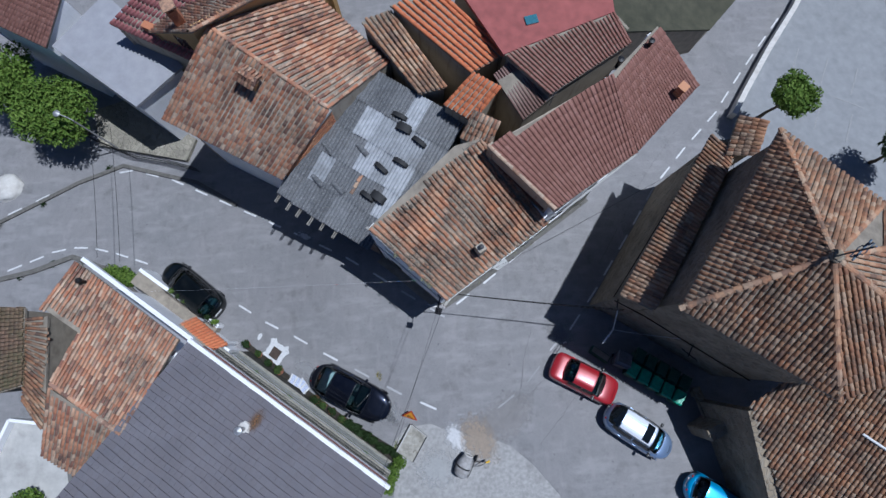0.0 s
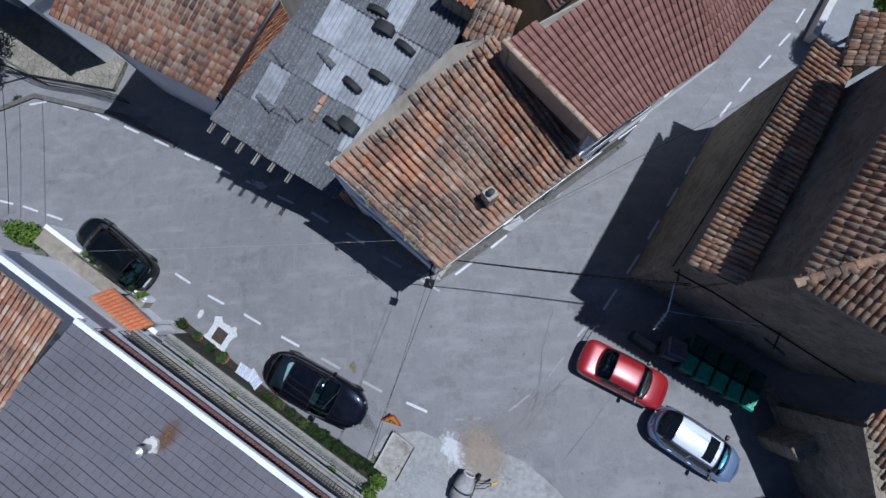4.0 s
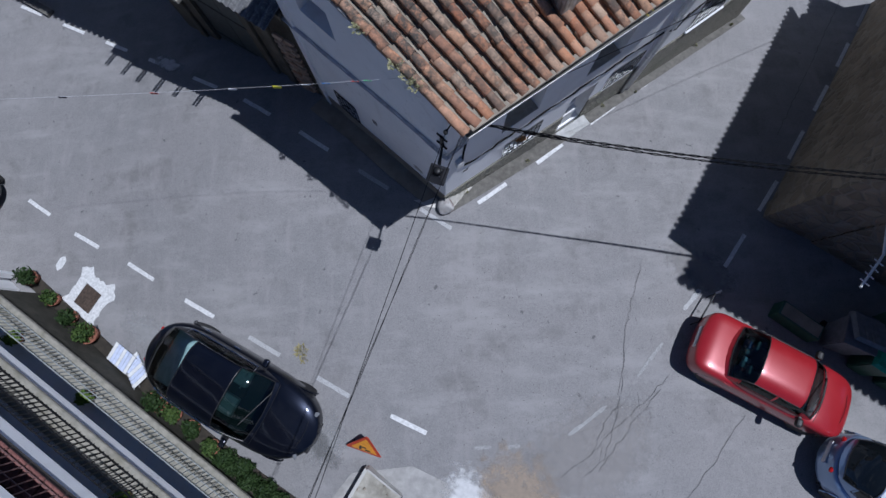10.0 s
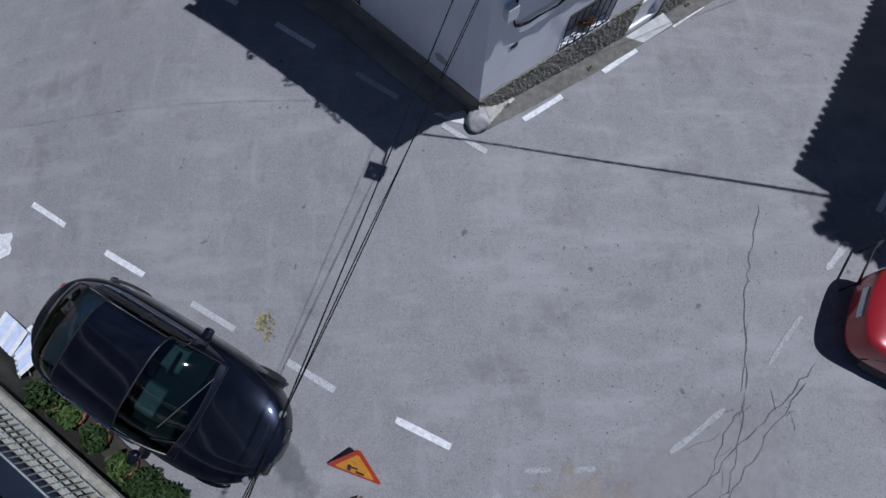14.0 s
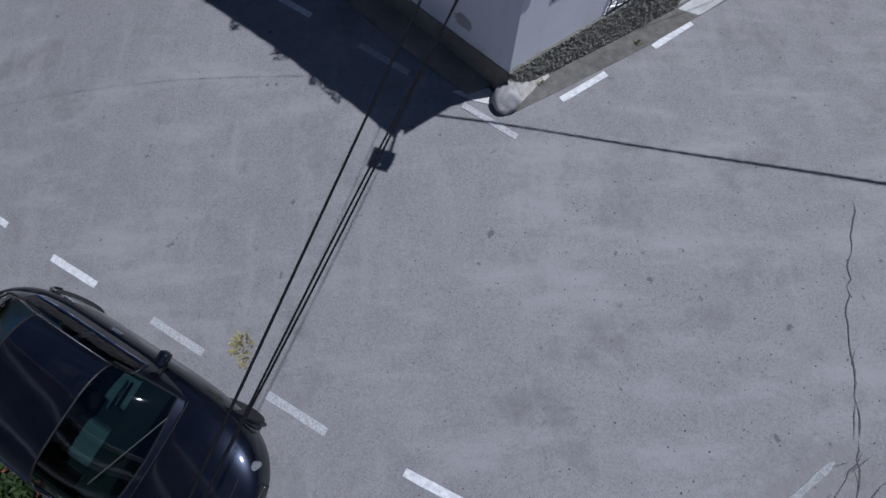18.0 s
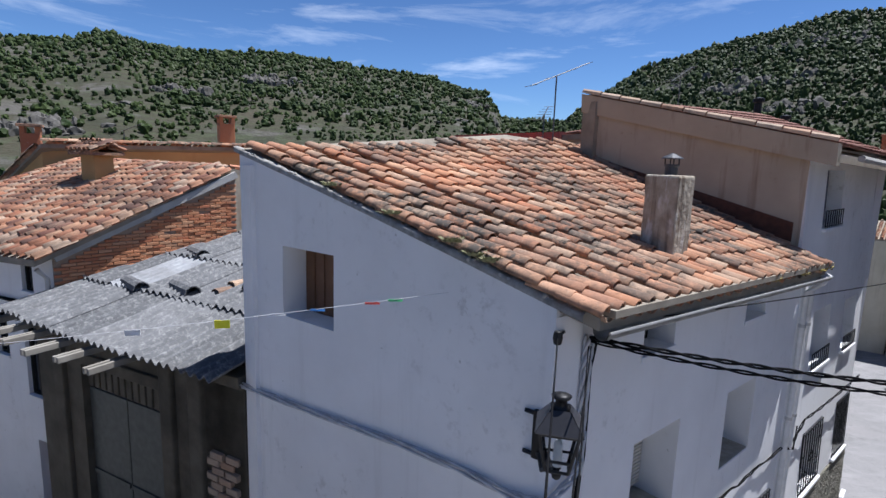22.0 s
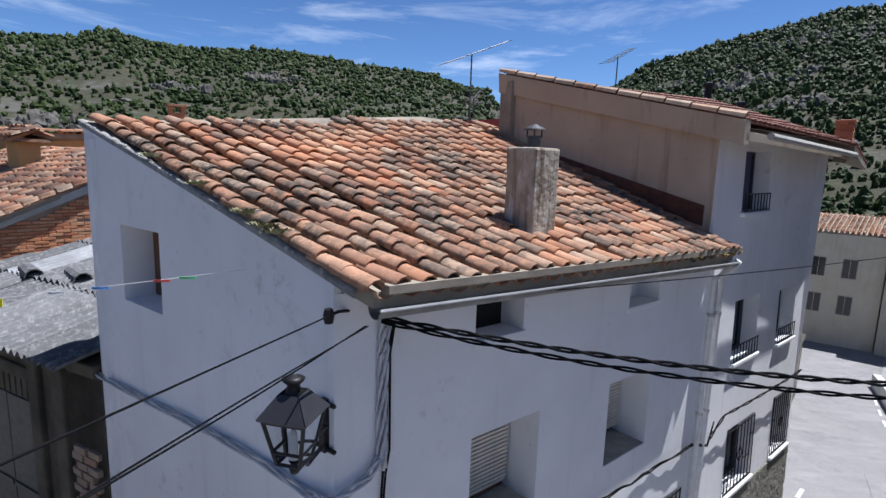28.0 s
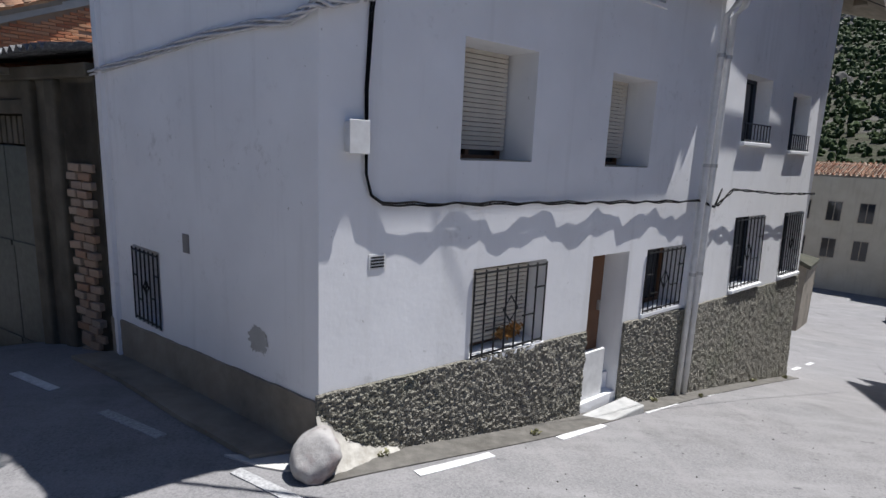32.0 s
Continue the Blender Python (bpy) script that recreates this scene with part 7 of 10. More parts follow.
            tube(bm, [(xx + 0.36 * math.cos(a), sy * (wide(xx) - 0.02), r + 0.36 * math.sin(a)) for a in (math.pi * q / 10 for q in range(11))], 0.022, 5)
            part("wheel_arch", bm, TRIM if squared_trim(paint) else paint, ob)
        bm = bmesh.new()
        tube(bm, [shape(0.1 * fa, sy * 0.3, 0.02), shape(0.4 * fa, 0.1 * sy - 0.3, 0.02)], 0.009, 5)
        part("wiper", bm, TRIM, ob)
    # shut lines of the bonnet and the boot
    for xe, k0 in ((xf0 + 0.1, 0.82), (half * 0.9, 0.62)):
        bm = bmesh.new()
        tube(bm, [(xe - 0.05 * (q / 5) ** 2, wide(xe) * k0 * q / 5, top_z(xe) + 0.012 - 0.02 * (q / 5) ** 2 + (0.03 * (1 - (k0 * q / 5) ** 2) if xe < half * 0.8 else 0)) for q in range(-5, 6)], 0.006, 4)
        part("shut_line", bm, TRIM, ob)
    part("radiator_grille", boxed(-0.05, -0.36, -0.06, 0.03, 0.36, 0.06, bevel=0.02, m=Matrix.Translation((half * 0.985, 0, 0.52))), TRIM, ob)
    part("number_plate", boxed(-0.02, -0.26, -0.055, 0.012, 0.26, 0.055, m=Matrix.Translation((-half, 0, 0.6))), WHITE_PIPE, ob, "plain pale number plate")
    # the inside
    part("cabin_floor", boxed(xr0 + 0.1, -W * 0.42, 0.3, xf0 - 0.2, W * 0.42, 0.36), CABIN, ob)
    cloth = lining or SEAT
    for xx in (xf1 - 0.45, xr1 + 0.02):
        for sy in (-1, 1):
            st = part("seat", boxed(-0.12, -0.23, 0.36, 0.06, 0.23, H - 0.42, bevel=0.06, m=Matrix.Translation((xx, sy * W * 0.2, 0)) @ Matrix.Rotation(-0.2, 4, "Y")), cloth, ob)
            part("seat_cushion", boxed(0.0, -0.23, 0.36, 0.5, 0.23, 0.56, bevel=0.05, m=Matrix.Translation((xx, sy * W * 0.2, 0))), cloth, st)
            part("headrest", boxed(-0.05, -0.12, H - 0.4, 0.05, 0.12, H - 0.24, bevel=0.04, m=Matrix.Translation((xx - 0.12, sy * W * 0.2, 0))), cloth, st)
    part("dashboard", boxed(-0.3, -W * 0.38, belt - 0.2, 0.22, W * 0.38, belt - 0.03, bevel=0.04, m=Matrix.Translation((xf0 - 0.32, 0, 0))), CABIN, ob)
    # pale panel added under the rear glass, standing in for its sky reflection
    if chrome_line:
        part("luggage_cover", boxed(xr0 + 0.12, -W * 0.34, belt - 0.05, xr1 - 0.02, W * 0.34, belt - 0.03, bevel=0.008), plain("pale_reflection", (0.5, 0.54, 0.54), 0.8), ob)
    # the lighter grey shelf carries part of that reflection in its colour
    part("parcel_shelf", boxed(xr0 + 0.1, -W * 0.36, belt - 0.12, xr1 - 0.1, W * 0.36, belt - 0.09, bevel=0.01), SEAT if chrome_line else CABIN, ob)
    if parcels:
        for k, (dx, dy, w_, c_) in enumerate(((0.0, 0.3, 0.2, (0.1, 0.14, 0.35)), (0.05, -0.05, 0.12, (0.45, 0.45, 0.48)), (0.0, -0.3, 0.1, (0.3, 0.05, 0.04)))):
            part("parcel", boxed(-0.1, -w_ / 2, 0, 0.1, w_ / 2, 0.1, bevel=0.03, m=Matrix.Translation((xr0 + 0.28 + dx, dy, belt - 0.09))), plain("parcel_cloth_%d" % k, c_, 0.8), ob)
    bm = bmesh.new()
    tube(bm, [(0.17 * math.cos(a), 0.17 * math.sin(a), 0) for a in (2 * math.pi * q / 20 for q in range(21))], 0.016, 6)
    tube(bm, [(-0.16, 0, 0), (0.16, 0, 0)], 0.014, 5)
    tube(bm, [(0, 0, 0), (0, -0.16, 0)], 0.014, 5)
    bm.transform(Matrix.Translation((xf0 - 0.78, W * 0.2, belt - 0.02)) @ Matrix.Rotation(radians(-62), 4, "Y") @ Matrix.Rotation(math.pi / 2, 4, "Z"))
    part("steering_wheel", bm, SEAT, ob)
    return ob


def squared_trim(paint):
    return paint.name.startswith("faded")


car("dark blue-black fastback car with chrome window lines by the terrace", -4.98, -3.84, -28.5, car_paint("midnight_blue", (0.006, 0.008, 0.016), 0.6), 4.62, 1.82, 1.36, 0.27, 0.085, 0.85, 1.0, 0.88, 0.68, 0.9, front=4.2, rear=5.0, full=4.4, tumble=0.17, chrome_line=True, glass=thin_glass("pale_teal_car_glass", (0.78, 0.92, 0.92)))
car("black hatchback parked on the roadside by the orange canopy", -14.5, 2.28, 140.5, car_paint("black_paint", (0.004, 0.006, 0.006), 0.4), 4.6, 1.8, 1.5, 0.23, 0.04, 0.8, 0.5, 0.93, 0.74, 0.97, front=4.0, rear=7.0)
car("faded red four-door saloon car with parcels behind the rear window", 7.2, -3.78, -29.5, car_paint("faded_red", (0.3, 0.012, 0.018), 0.1), 3.6, 1.5, 1.3, 0.24, 0.2, 0.5, 0.5, 0.87, 0.74, 0.88, front=8.0, rear=14.0, full=7.0, tumble=0.16, parcels=True)
SILVER = car_paint("silver_blue", (0.24, 0.33, 0.5), 0.55)
car("silver-blue estate car with a white roof, sunroof and black rails", 9.66, -6.5, -36, SILVER, 3.7, 1.56, 1.55, 0.2, 0.04, 0.6, 0.5, 0.96, 0.78, 0.98, front=4.5, rear=6.5, full=5.0, roof=car_paint("pale_roof", (0.7, 0.73, 0.79), 0.1), rails=True, sunroof=True, glass=GLASS_DARK)
car("small bright blue car at the edge of the square", 13.3, -10.1, -36, car_paint("bright_blue", (0.02, 0.3, 0.6), 0.35), 3.7, 1.6, 1.5, 0.2, 0.08, 0.55, 0.35, 0.95, 0.78, 0.95, front=4.5)

# ---- the terraced house to the south-west ----
SO, SD, SN = Vector((-10.74, -1.56)), Vector((0.795, -0.606)), Vector((0.606, 0.795))


def sw(d, o, z):
    """A point of the terraced house: d along its street front towards the crossing, o out from the terrace edge, z up."""
    p = SO + SD * d + SN * o
    return Vector((p.x, p.y, z))


def sw_box(d0, d1, o0, o1, z0, z1, bevel=0.0):
    bm = bmesh.new()
    hexa(bm, [sw(d0, o0, z0), sw(d1, o0, z0), sw(d1, o1, z0), sw(d0, o1, z0)], [sw(d0, o0, z1), sw(d1, o0, z1), sw(d1, o1, z1), sw(d0, o1, z1)])
    bmesh.ops.recalc_face_normals(bm, faces=bm.faces)
    if bevel:
        bmesh.ops.bevel(bm, geom=bm.edges[:], offset=bevel, segments=2, affect="EDGES")
    return bm


terr = thing("terraced_house", "white house with stacked terraces and black railings under a grey sheet roof", "house", kind="structure")
for d0, d1, z1 in ((-6.9, -0.5, 4.8), (-0.5, 9.85, 5.35)):
    part("wall", sw_box(d0, d1, -7.4 if d0 > -1 else -2.2, -1.75 if d0 > -1 else -0.75, -3, z1), WHITE, terr)
RED_FLOOR = plain("brick_red_tile", (0.19, 0.08, 0.068), 0.8, vary=0.35, scale=14)
BROWN_FLOOR = concrete("brown_terrace_tile", (0.06, 0.048, 0.04), (0.1, 0.08, 0.068), (0.04, 0.032, 0.026), 3.0, 0.6)
STONE_EDGE = concrete("mossy_edge_stone", (0.2, 0.19, 0.16), (0.32, 0.3, 0.25), (0.12, 0.11, 0.07), 4.0, 0.7)
part("retaining_wall", sw_box(-0.3, 9.75, -1.75, 0.0, -3, 0.45), concrete("dark_terrace_wall", (0.028, 0.026, 0.018), (0.06, 0.054, 0.04), (0.015, 0.018, 0.009), 2.0, 0.7), terr, "dark retaining wall")
part("lower_floor", sw_box(-0.3, 9.75, -1.75, -0.98, 0.45, 0.5), BROWN_FLOOR, terr, "dark brown tiled terrace floor")
part("floor_margin", sw_box(-0.3, 9.75, -0.98, -0.46, 0.45, 0.52), WHITE, terr, "white painted margin of the terrace floor")
part("coping", sw_box(-0.3, 9.8, -0.46, 0.07, 0.45, 0.56, 0.015), STONE_EDGE, terr)
part("balcony_slab", sw_box(-0.6, 9.8, -1.75, -0.12, 2.35, 2.55), BROWN_FLOOR, terr)
part("balcony_front", sw_box(-0.6, 9.8, -0.12, 0.03, 2.15, 2.55), WHITE, terr, "white front beam of the balcony")
part("gallery_front", sw_box(-0.6, 9.85, -0.1, 0.08, 3.95, 4.35), WHITE, terr, "white front beam of the gallery")
part("balcony_margin", sw_box(-0.6, 9.85, -1.0, -0.46, 2.55, 2.59), WHITE, terr, "white painted margin of the balcony floor")
part("balcony_coping", sw_box(-0.6, 9.85, -0.46, 0.09, 2.55, 2.63, 0.012), STONE_EDGE, terr)
part("upper_slab", sw_box(-0.6, 9.85, -1.75, 0.12, 4.35, 4.5), BROWN_FLOOR, terr)
rngp = random.Random(2)
for k in range(26):
    d = -0.4 + k * 0.39
    part("coping_brick", sw_box(d, d + 0.37, -0.3, 0.15, 4.5, 4.53 + rngp.uniform(0, 0.015), 0.008), RED_FLOOR, terr)


def railing(d0, d1, o, z, h, label, gap=0.13, cross=True, iron=BLACK):
    g = thing("railing", label, "railing", group="terrace railings")
    me = None
    n = int((d1 - d0) / gap)
    for k in range(n + 1):
        d = d0 + (d1 - d0) * k / n
        if me is None:
            bm = bmesh.new()
            tube(bm, [(0, 0, 0), (0, 0, h)], 0.012, 5)
            me = bpy.data.meshes.new("bar")
            bm.to_mesh(me)
            bm.free()
            me.materials.append(iron)
        ob = new("bar", me)
        ob.parent = g
        ob.location = sw(d, o, z)
    for zz in (h, h * 0.62, 0.07) if cross else (h, 0.07):
        bm = bmesh.new()
        tube(bm, [sw(d0, o, z + zz), sw(d1, o, z + zz)], 0.014, 6)
        part("rail", bm, iron, g)
    return g


railing(-0.3, 9.75, -0.05, 0.56, 0.85, "pale grey painted iron railing along the street terrace", 0.12, iron=plain("pale_grey_iron", (0.34, 0.36, 0.35), 0.5, 0.2, 0.2))
railing(-0.6, 9.8, -0.02, 2.63, 0.9, "black iron railing of the middle balcony", 0.12)
railing(-0.6, 9.85, 0.11, 4.53, 0.7, "rusty red iron railing of the upper gallery", 0.14, iron=plain("red_oxide_iron", (0.2, 0.11, 0.1), 0.6, 0.2, 0.3))
for k, d in enumerate((0.8, 2.8, 4.9, 7.0, 8.9)):
    for z in (0.6, 2.7):
        win = part("terrace_door", sw_box(d, d + 0.85, -1.77, -1.735, z, z + 1.55), WINDOW, terr)
        part("door_frame", sw_box(d - 0.06, d, -1.78, -1.72, z, z + 1.6), BROWNWOOD, win)
        part("door_frame", sw_box(d + 0.85, d + 0.91, -1.78, -1.72, z, z + 1.6), BROWNWOOD, win)
# roofs
groof = thing("grey_ribbed_roof", "broad grey ribbed roof with faint course lines", "roof", kind="structure")
kk = Nodes("grey_roof_sheet", 0.75)
kk.geo()
cc = kk.ramp(kk.noise(0.8, 6), (0.3, (0.118, 0.112, 0.126)), (0.7, (0.15, 0.142, 0.157)))
cc = kk.mix(kk.ramp(kk.piece_random(), (0.0, (0, 0, 0)), (1.0, (0.5,) * 3)), cc, (0.125, 0.112, 0.118))
cc = kk.mix(kk.ramp(kk.noise(5, 7, 0.7), (0.55, (0, 0, 0)), (0.75, (0.4,) * 3)), cc, (0.09, 0.082, 0.085))
kk.color(cc)
kk.bump(kk.noise(30, 5), 0.006, 0.5)
GREYROOF = kk.m
rz0, rz1 = 5.6, 6.7
g0, g1, g2, g3 = sw(-0.9, 0.12, rz0), sw(9.95, 0.12, rz0), sw(9.95, -7.6, rz1), sw(-0.9, -7.6, rz1)
part("roof_deck", slab([g0, g1, g2, g3][::-1], 0.14), GREYROOF, groof)
bm = bmesh.new()
cols, rows_ = 40, 26
rngr = random.Random(23)
for j in range(rows_):
    for i in range(cols):
        def rp(u, v, dz):
            p = g0.lerp(g1, u).lerp(g3.lerp(g2, u), v)
            return p + Vector((0, 0, dz + 0.008 * math.sin(u * 9 + v * 4)))
        w1_, w2_ = 0.0022 * math.sin(i * 0.7 + j), 0.0022 * math.sin((i + 1) * 0.7 + j)
        u0, u1, v0, v1 = (i + 0.012) / cols, (i + 0.988) / cols, j / rows_, (j + 0.955) / rows_
        z_ = rngr.uniform(0.0, 0.006)
        hexa(bm, [rp(u0, v0 + w1_, 0.0), rp(u1, v0 + w2_, 0.0), rp(u1, v1 + w2_, 0.0), rp(u0, v1 + w1_, 0.0)], [rp(u0, v0 + w1_, 0.06 + z_), rp(u1, v0 + w2_, 0.06 + z_), rp(u1, v1 + w2_, 0.025 + z_), rp(u0, v1 + w1_, 0.025 + z_)])
tagged(part("roof_panels", bm, GREYROOF, groof), kind="stuff")
part("fascia", sw_box(-0.95, 10.05, 0.12, 0.3, rz0 - 0.16, rz0 + 0.03, 0.015), WHITE, groof, "white fascia and gutter edge")
oroof = thing("mottled_tile_roof", "mottled orange and pale barrel tile roof", "roof", kind="structure")
# the street slope; its ridge; the slope that falls the other way
o0, o1, o2, o3 = Vector((-15.28, 1.85, 5.32)), Vector((-11.76, -0.81, 5.6)), Vector((-13.75, -4.66, 6.2)), Vector((-17.11, -2.4, 5.9))
roof_slab(oroof, [o0, o3, o2, o1], OLD_CEMENT)
roof_tiles(oroof, TILE_PALE, (o1, o0), (o2, o3), pitch=0.19, show=0.3, seed=81, rough=1.3, limit=300)
w0, w1, w2 = Vector((-16.84, 3.02, 5.2)), Vector((-17.96, 0.93, 5.6)), Vector((-16.08, -0.35, 5.72))
roof_slab(oroof, [w0, w1, w2, o0], OLD_CEMENT)
roof_tiles(oroof, TILE_PALE, (o0, w0), (w2, w1), pitch=0.19, show=0.3, seed=86, rough=1.3)
part("fascia", sw_box(-7.5, -0.92, 0.13, 0.32, 5.05, 5.3), WHITE, oroof)
q0, q1 = Vector((-13.9, -4.6, 6.2)), Vector((-17.2, -2.6, 5.85))
q3, q2 = Vector((-17.79, -5.47, 5.1)), Vector((-15.11, -6.94, 5.3))
roof_slab(oroof, [q0, q1, q3, q2], OLD_CEMENT)
roof_tiles(oroof, TILE_PALE, (q3, q2), (q1, q0), pitch=0.19, show=0.3, seed=82, rough=1.3)
ridge_tiles(oroof, TILE_PALE, o2, o3)
bm = bmesh.new()
inn = Vector((SN.x, SN.y, 0)) * 0.95
ring = [o0 - inn, w0 - inn, w1, w2, o3, q3, q2, q0, o1 - inn]
hexa(bm, [(p.x, p.y, -4) for p in ring], [(p.x, p.y, p.z - 0.16) for p in ring])
bmesh.ops.recalc_face_normals(bm, faces=bm.faces)
part("walls", bm, WHITE, oroof)
MOSSY = tiles("mossy_tile", [(0.0, (0.2, 0.13, 0.08)), (0.5, (0.3, 0.2, 0.13)), (1.0, (0.14, 0.1, 0.07))], lichen=(0.13, 0.14, 0.06), amount=0.8, cover=0.45)
back_roof("mossy_tile_roof", "old mossy brown tile roof beside the terraced house", ((-21.3, -2.9, 4.0), (-21.6, 1.2, 3.9)), ((-19.31, -2.5, 4.6), (-19.5, 1.05, 4.6)), MOSSY, MOSSY, OLD_CEMENT, 0.2, 0.3, 1.6, 8, 83)
back_roof("mossy_tile_roof", "sunken old tile roof with mossy patches", ((-19.6, 0.6, 4.4), (-19.35, -3.1, 4.4)), ((-18.2, 0.6, 4.9), (-17.9, -4.5, 4.9)), TILE_OLD, TILE_OLD, OLD_CEMENT, 0.2, 0.3, 1.8, 8, 84)
bt = thing("back_terrace", "pale cement roof terrace behind the old tile roofs", "terrace", kind="structure")
part("floor", slab([Vector((x, y, 2.5)) for x, y in ((-21.1, -4.1), (-21.9, -5.8), (-21.7, -9.4), (-18.0, -8.6), (-18.6, -5.6), (-19.2, -4.3))], 0.3), CEMENT, bt)
part("wall", boxed(-21.6, -9.0, -4, -18.6, -5.0, 2.2), OLD_CEMENT, bt)
for (x0, y0), (x1, y1) in (((-21.1, -4.1), (-19.2, -4.4)), ((-21.8, -5.8), (-21.1, -4.1))):
    d = Vector((x1 - x0, y1 - y0))
    part("parapet", boxed(0, -0.08, 2.5, d.length, 0.08, 2.95, bevel=0.02, m=upright((x0, y0, 0), d)), WHITE, bt)
# flues
fl = thing("roof_flue", "metal flue with a cap and pale flashing on the grey roof", "flue")
fp = sw(3.5, -1.3, 5.8)
bm = bmesh.new()
lathe(bm, [(0.1, -0.1), (0.1, 0.55), (0.17, 0.57), (0.17, 0.72), (0.02, 0.8), (0, 0.8)], 16, fp)
part("pipe", bm, GALV, fl)
bm = bmesh.new()
lathe(bm, [(0.32, 0.0), (0.26, 0.05), (0.1, 0.08)], 9, fp)
part("flashing", bm, PALE_CEMENT, fl)
rust = Nodes("rust_run", 0.9)
rl = rust.n.new("ShaderNodeVectorMath")
rl.operation = "LENGTH"
rust.l.new(rust.scaled(1.35, 2.6, 0.0), rl.inputs[0])
ra_ = rust.math("ADD", rust.math("SUBTRACT", 1.0, rl.outputs["Value"]), rust.math("MULTIPLY", rust.math("SUBTRACT", rust.noise(6, 7, 0.7), 0.5), 1.3))
rust.l.new(rust.math("MULTIPLY", rust.ramp(ra_, (0.2, (0, 0, 0)), (0.8, (1, 1, 1))), 0.75), rust.b.inputs["Alpha"])
rust.color(rust.ramp(rust.noise(12, 5), (0.3, (0.1, 0.05, 0.02)), (0.7, (0.2, 0.11, 0.05))))
ux, uy = (g1 - g0).normalized(), (g0 - g3).normalized()
rp0 = g0.lerp(g1, (3.72 + 0.9) / 10.85).lerp(g3.lerp(g2, (3.72 + 0.9) / 10.85), (1.3 + 0.12 - 0.5) / 7.72)
rn = ux.cross(uy) * (1 if ux.cross(uy).z > 0 else -1)
rb_ = bmesh.new()
quad(rb_, [(-0.8, -0.42, 0), (0.8, -0.42, 0), (0.8, 0.42, 0), (-0.8, 0.42, 0)])
ob = part("rust_stain", rb_, rust.m)
ob.matrix_world = Matrix(((uy.x, ux.x, rn.x, rp0.x + rn.x * 0.075), (uy.y, ux.y, rn.y, rp0.y + rn.y * 0.075), (uy.z, ux.z, rn.z, rp0.z + rn.z * 0.075), (0, 0, 0, 1)))
tagged(ob, "brown rust stain run down from the flue", "stain", kind="structure")
fl = thing("dark_flue", "dark metal flue leaning on the tiled roof", "flue")
bm = bmesh.new()
lathe(bm, [(0.09, -0.1), (0.09, 0.4), (0.15, 0.42), (0.12, 0.55), (0, 0.56)], 12, sw(-6.6, -0.5, 5.35))
part("pipe", bm, BLACK, fl)
# orange canopy over the entrance
can = thing("tiled_canopy", "little bright orange tiled canopy over a gate", "canopy", kind="structure")
c0, c1, c2, c3 = Vector((-13.45, 0.62, 0.35)), Vector((-11.62, -0.92, 0.5)), Vector((-12.42, -1.25, 0.95)), Vector((-14.15, 0.2, 0.85))
part("deck", slab([c0, c3, c2, c1], 0.08), OLD_CEMENT, can)
roof_tiles(can, TILE_NEW, (c0 + Vector((0, 0, 0.02)), c1 + Vector((0, 0, 0.02))), (c3, c2), pitch=0.2, show=0.26, length=0.32, seed=91, rough=0.2, limit=120)
for p in (c0, c1):
    q = p.lerp((c2 + c3) / 2, 0.12)
    part("post", boxed(-0.07, -0.07, ground_z(q.x, q.y) - 0.3, 0.07, 0.07, q.z - 0.06, bevel=0.01, m=pose(q.x, q.y, 0, 0, 0, -37)), WHITE, can)
part("side_wall", sw_box(-2.9, -0.9, -0.5, -0.3, -3, 0.1), WHITE, can)
# the garden front with railings further up the road
part("garden_wall", sw_box(-8.4, -2.6, 0.0, 0.2, -4, -0.9), WHITE, terr)
part("garden_floor", sw_box(-8.4, -2.6, -0.8, 0.0, -4, -1.0), OLD_CEMENT, terr)
g = thing("garden_railing", "wrought iron garden railing with hanging plants", "railing")
for k in range(28):
    d = -6.2 + k * 0.13
    bm = bmesh.new()
    tube(bm, [sw(d, 0.1, -0.9), sw(d, 0.1, -0.2)], 0.012, 5)
    part("bar", bm, BLACK, g)
for z in (-0.22, -0.8):
    bm = bmesh.new()
    tube(bm, [sw(-6.2, 0.1, z), sw(-2.6, 0.1, z)], 0.016, 5)
    part("rail", bm, BLACK, g)

# ---- plants ----
LEAF = foliage("leaf_green", (0.05, 0.1, 0.014), (0.15, 0.22, 0.04))
LEAF_DARK = foliage("shrub_green", (0.012, 0.026, 0.008), (0.034, 0.058, 0.018))
LEAF_POT = foliage("pot_green", (0.022, 0.045, 0.012), (0.065, 0.1, 0.026))
LEAF_PALE = foliage("weed_green", (0.1, 0.13, 0.04), (0.22, 0.23, 0.09))
LEAF_MOSS = foliage("grey_moss", (0.16, 0.16, 0.08), (0.3, 0.29, 0.17))
LEAF_STRAW = foliage("straw_weed", (0.16, 0.14, 0.06), (0.36, 0.32, 0.17))
LEAF_DRY = foliage("dry_weed", (0.25, 0.2, 0.05), (0.42, 0.36, 0.12))
BARK = plain("bark", (0.1, 0.075, 0.05), 0.9, vary=0.3, scale=12, bump=0.02)
TERRACOTTA = plain("terracotta", (0.26, 0.1, 0.06), 0.8, vary=0.2)


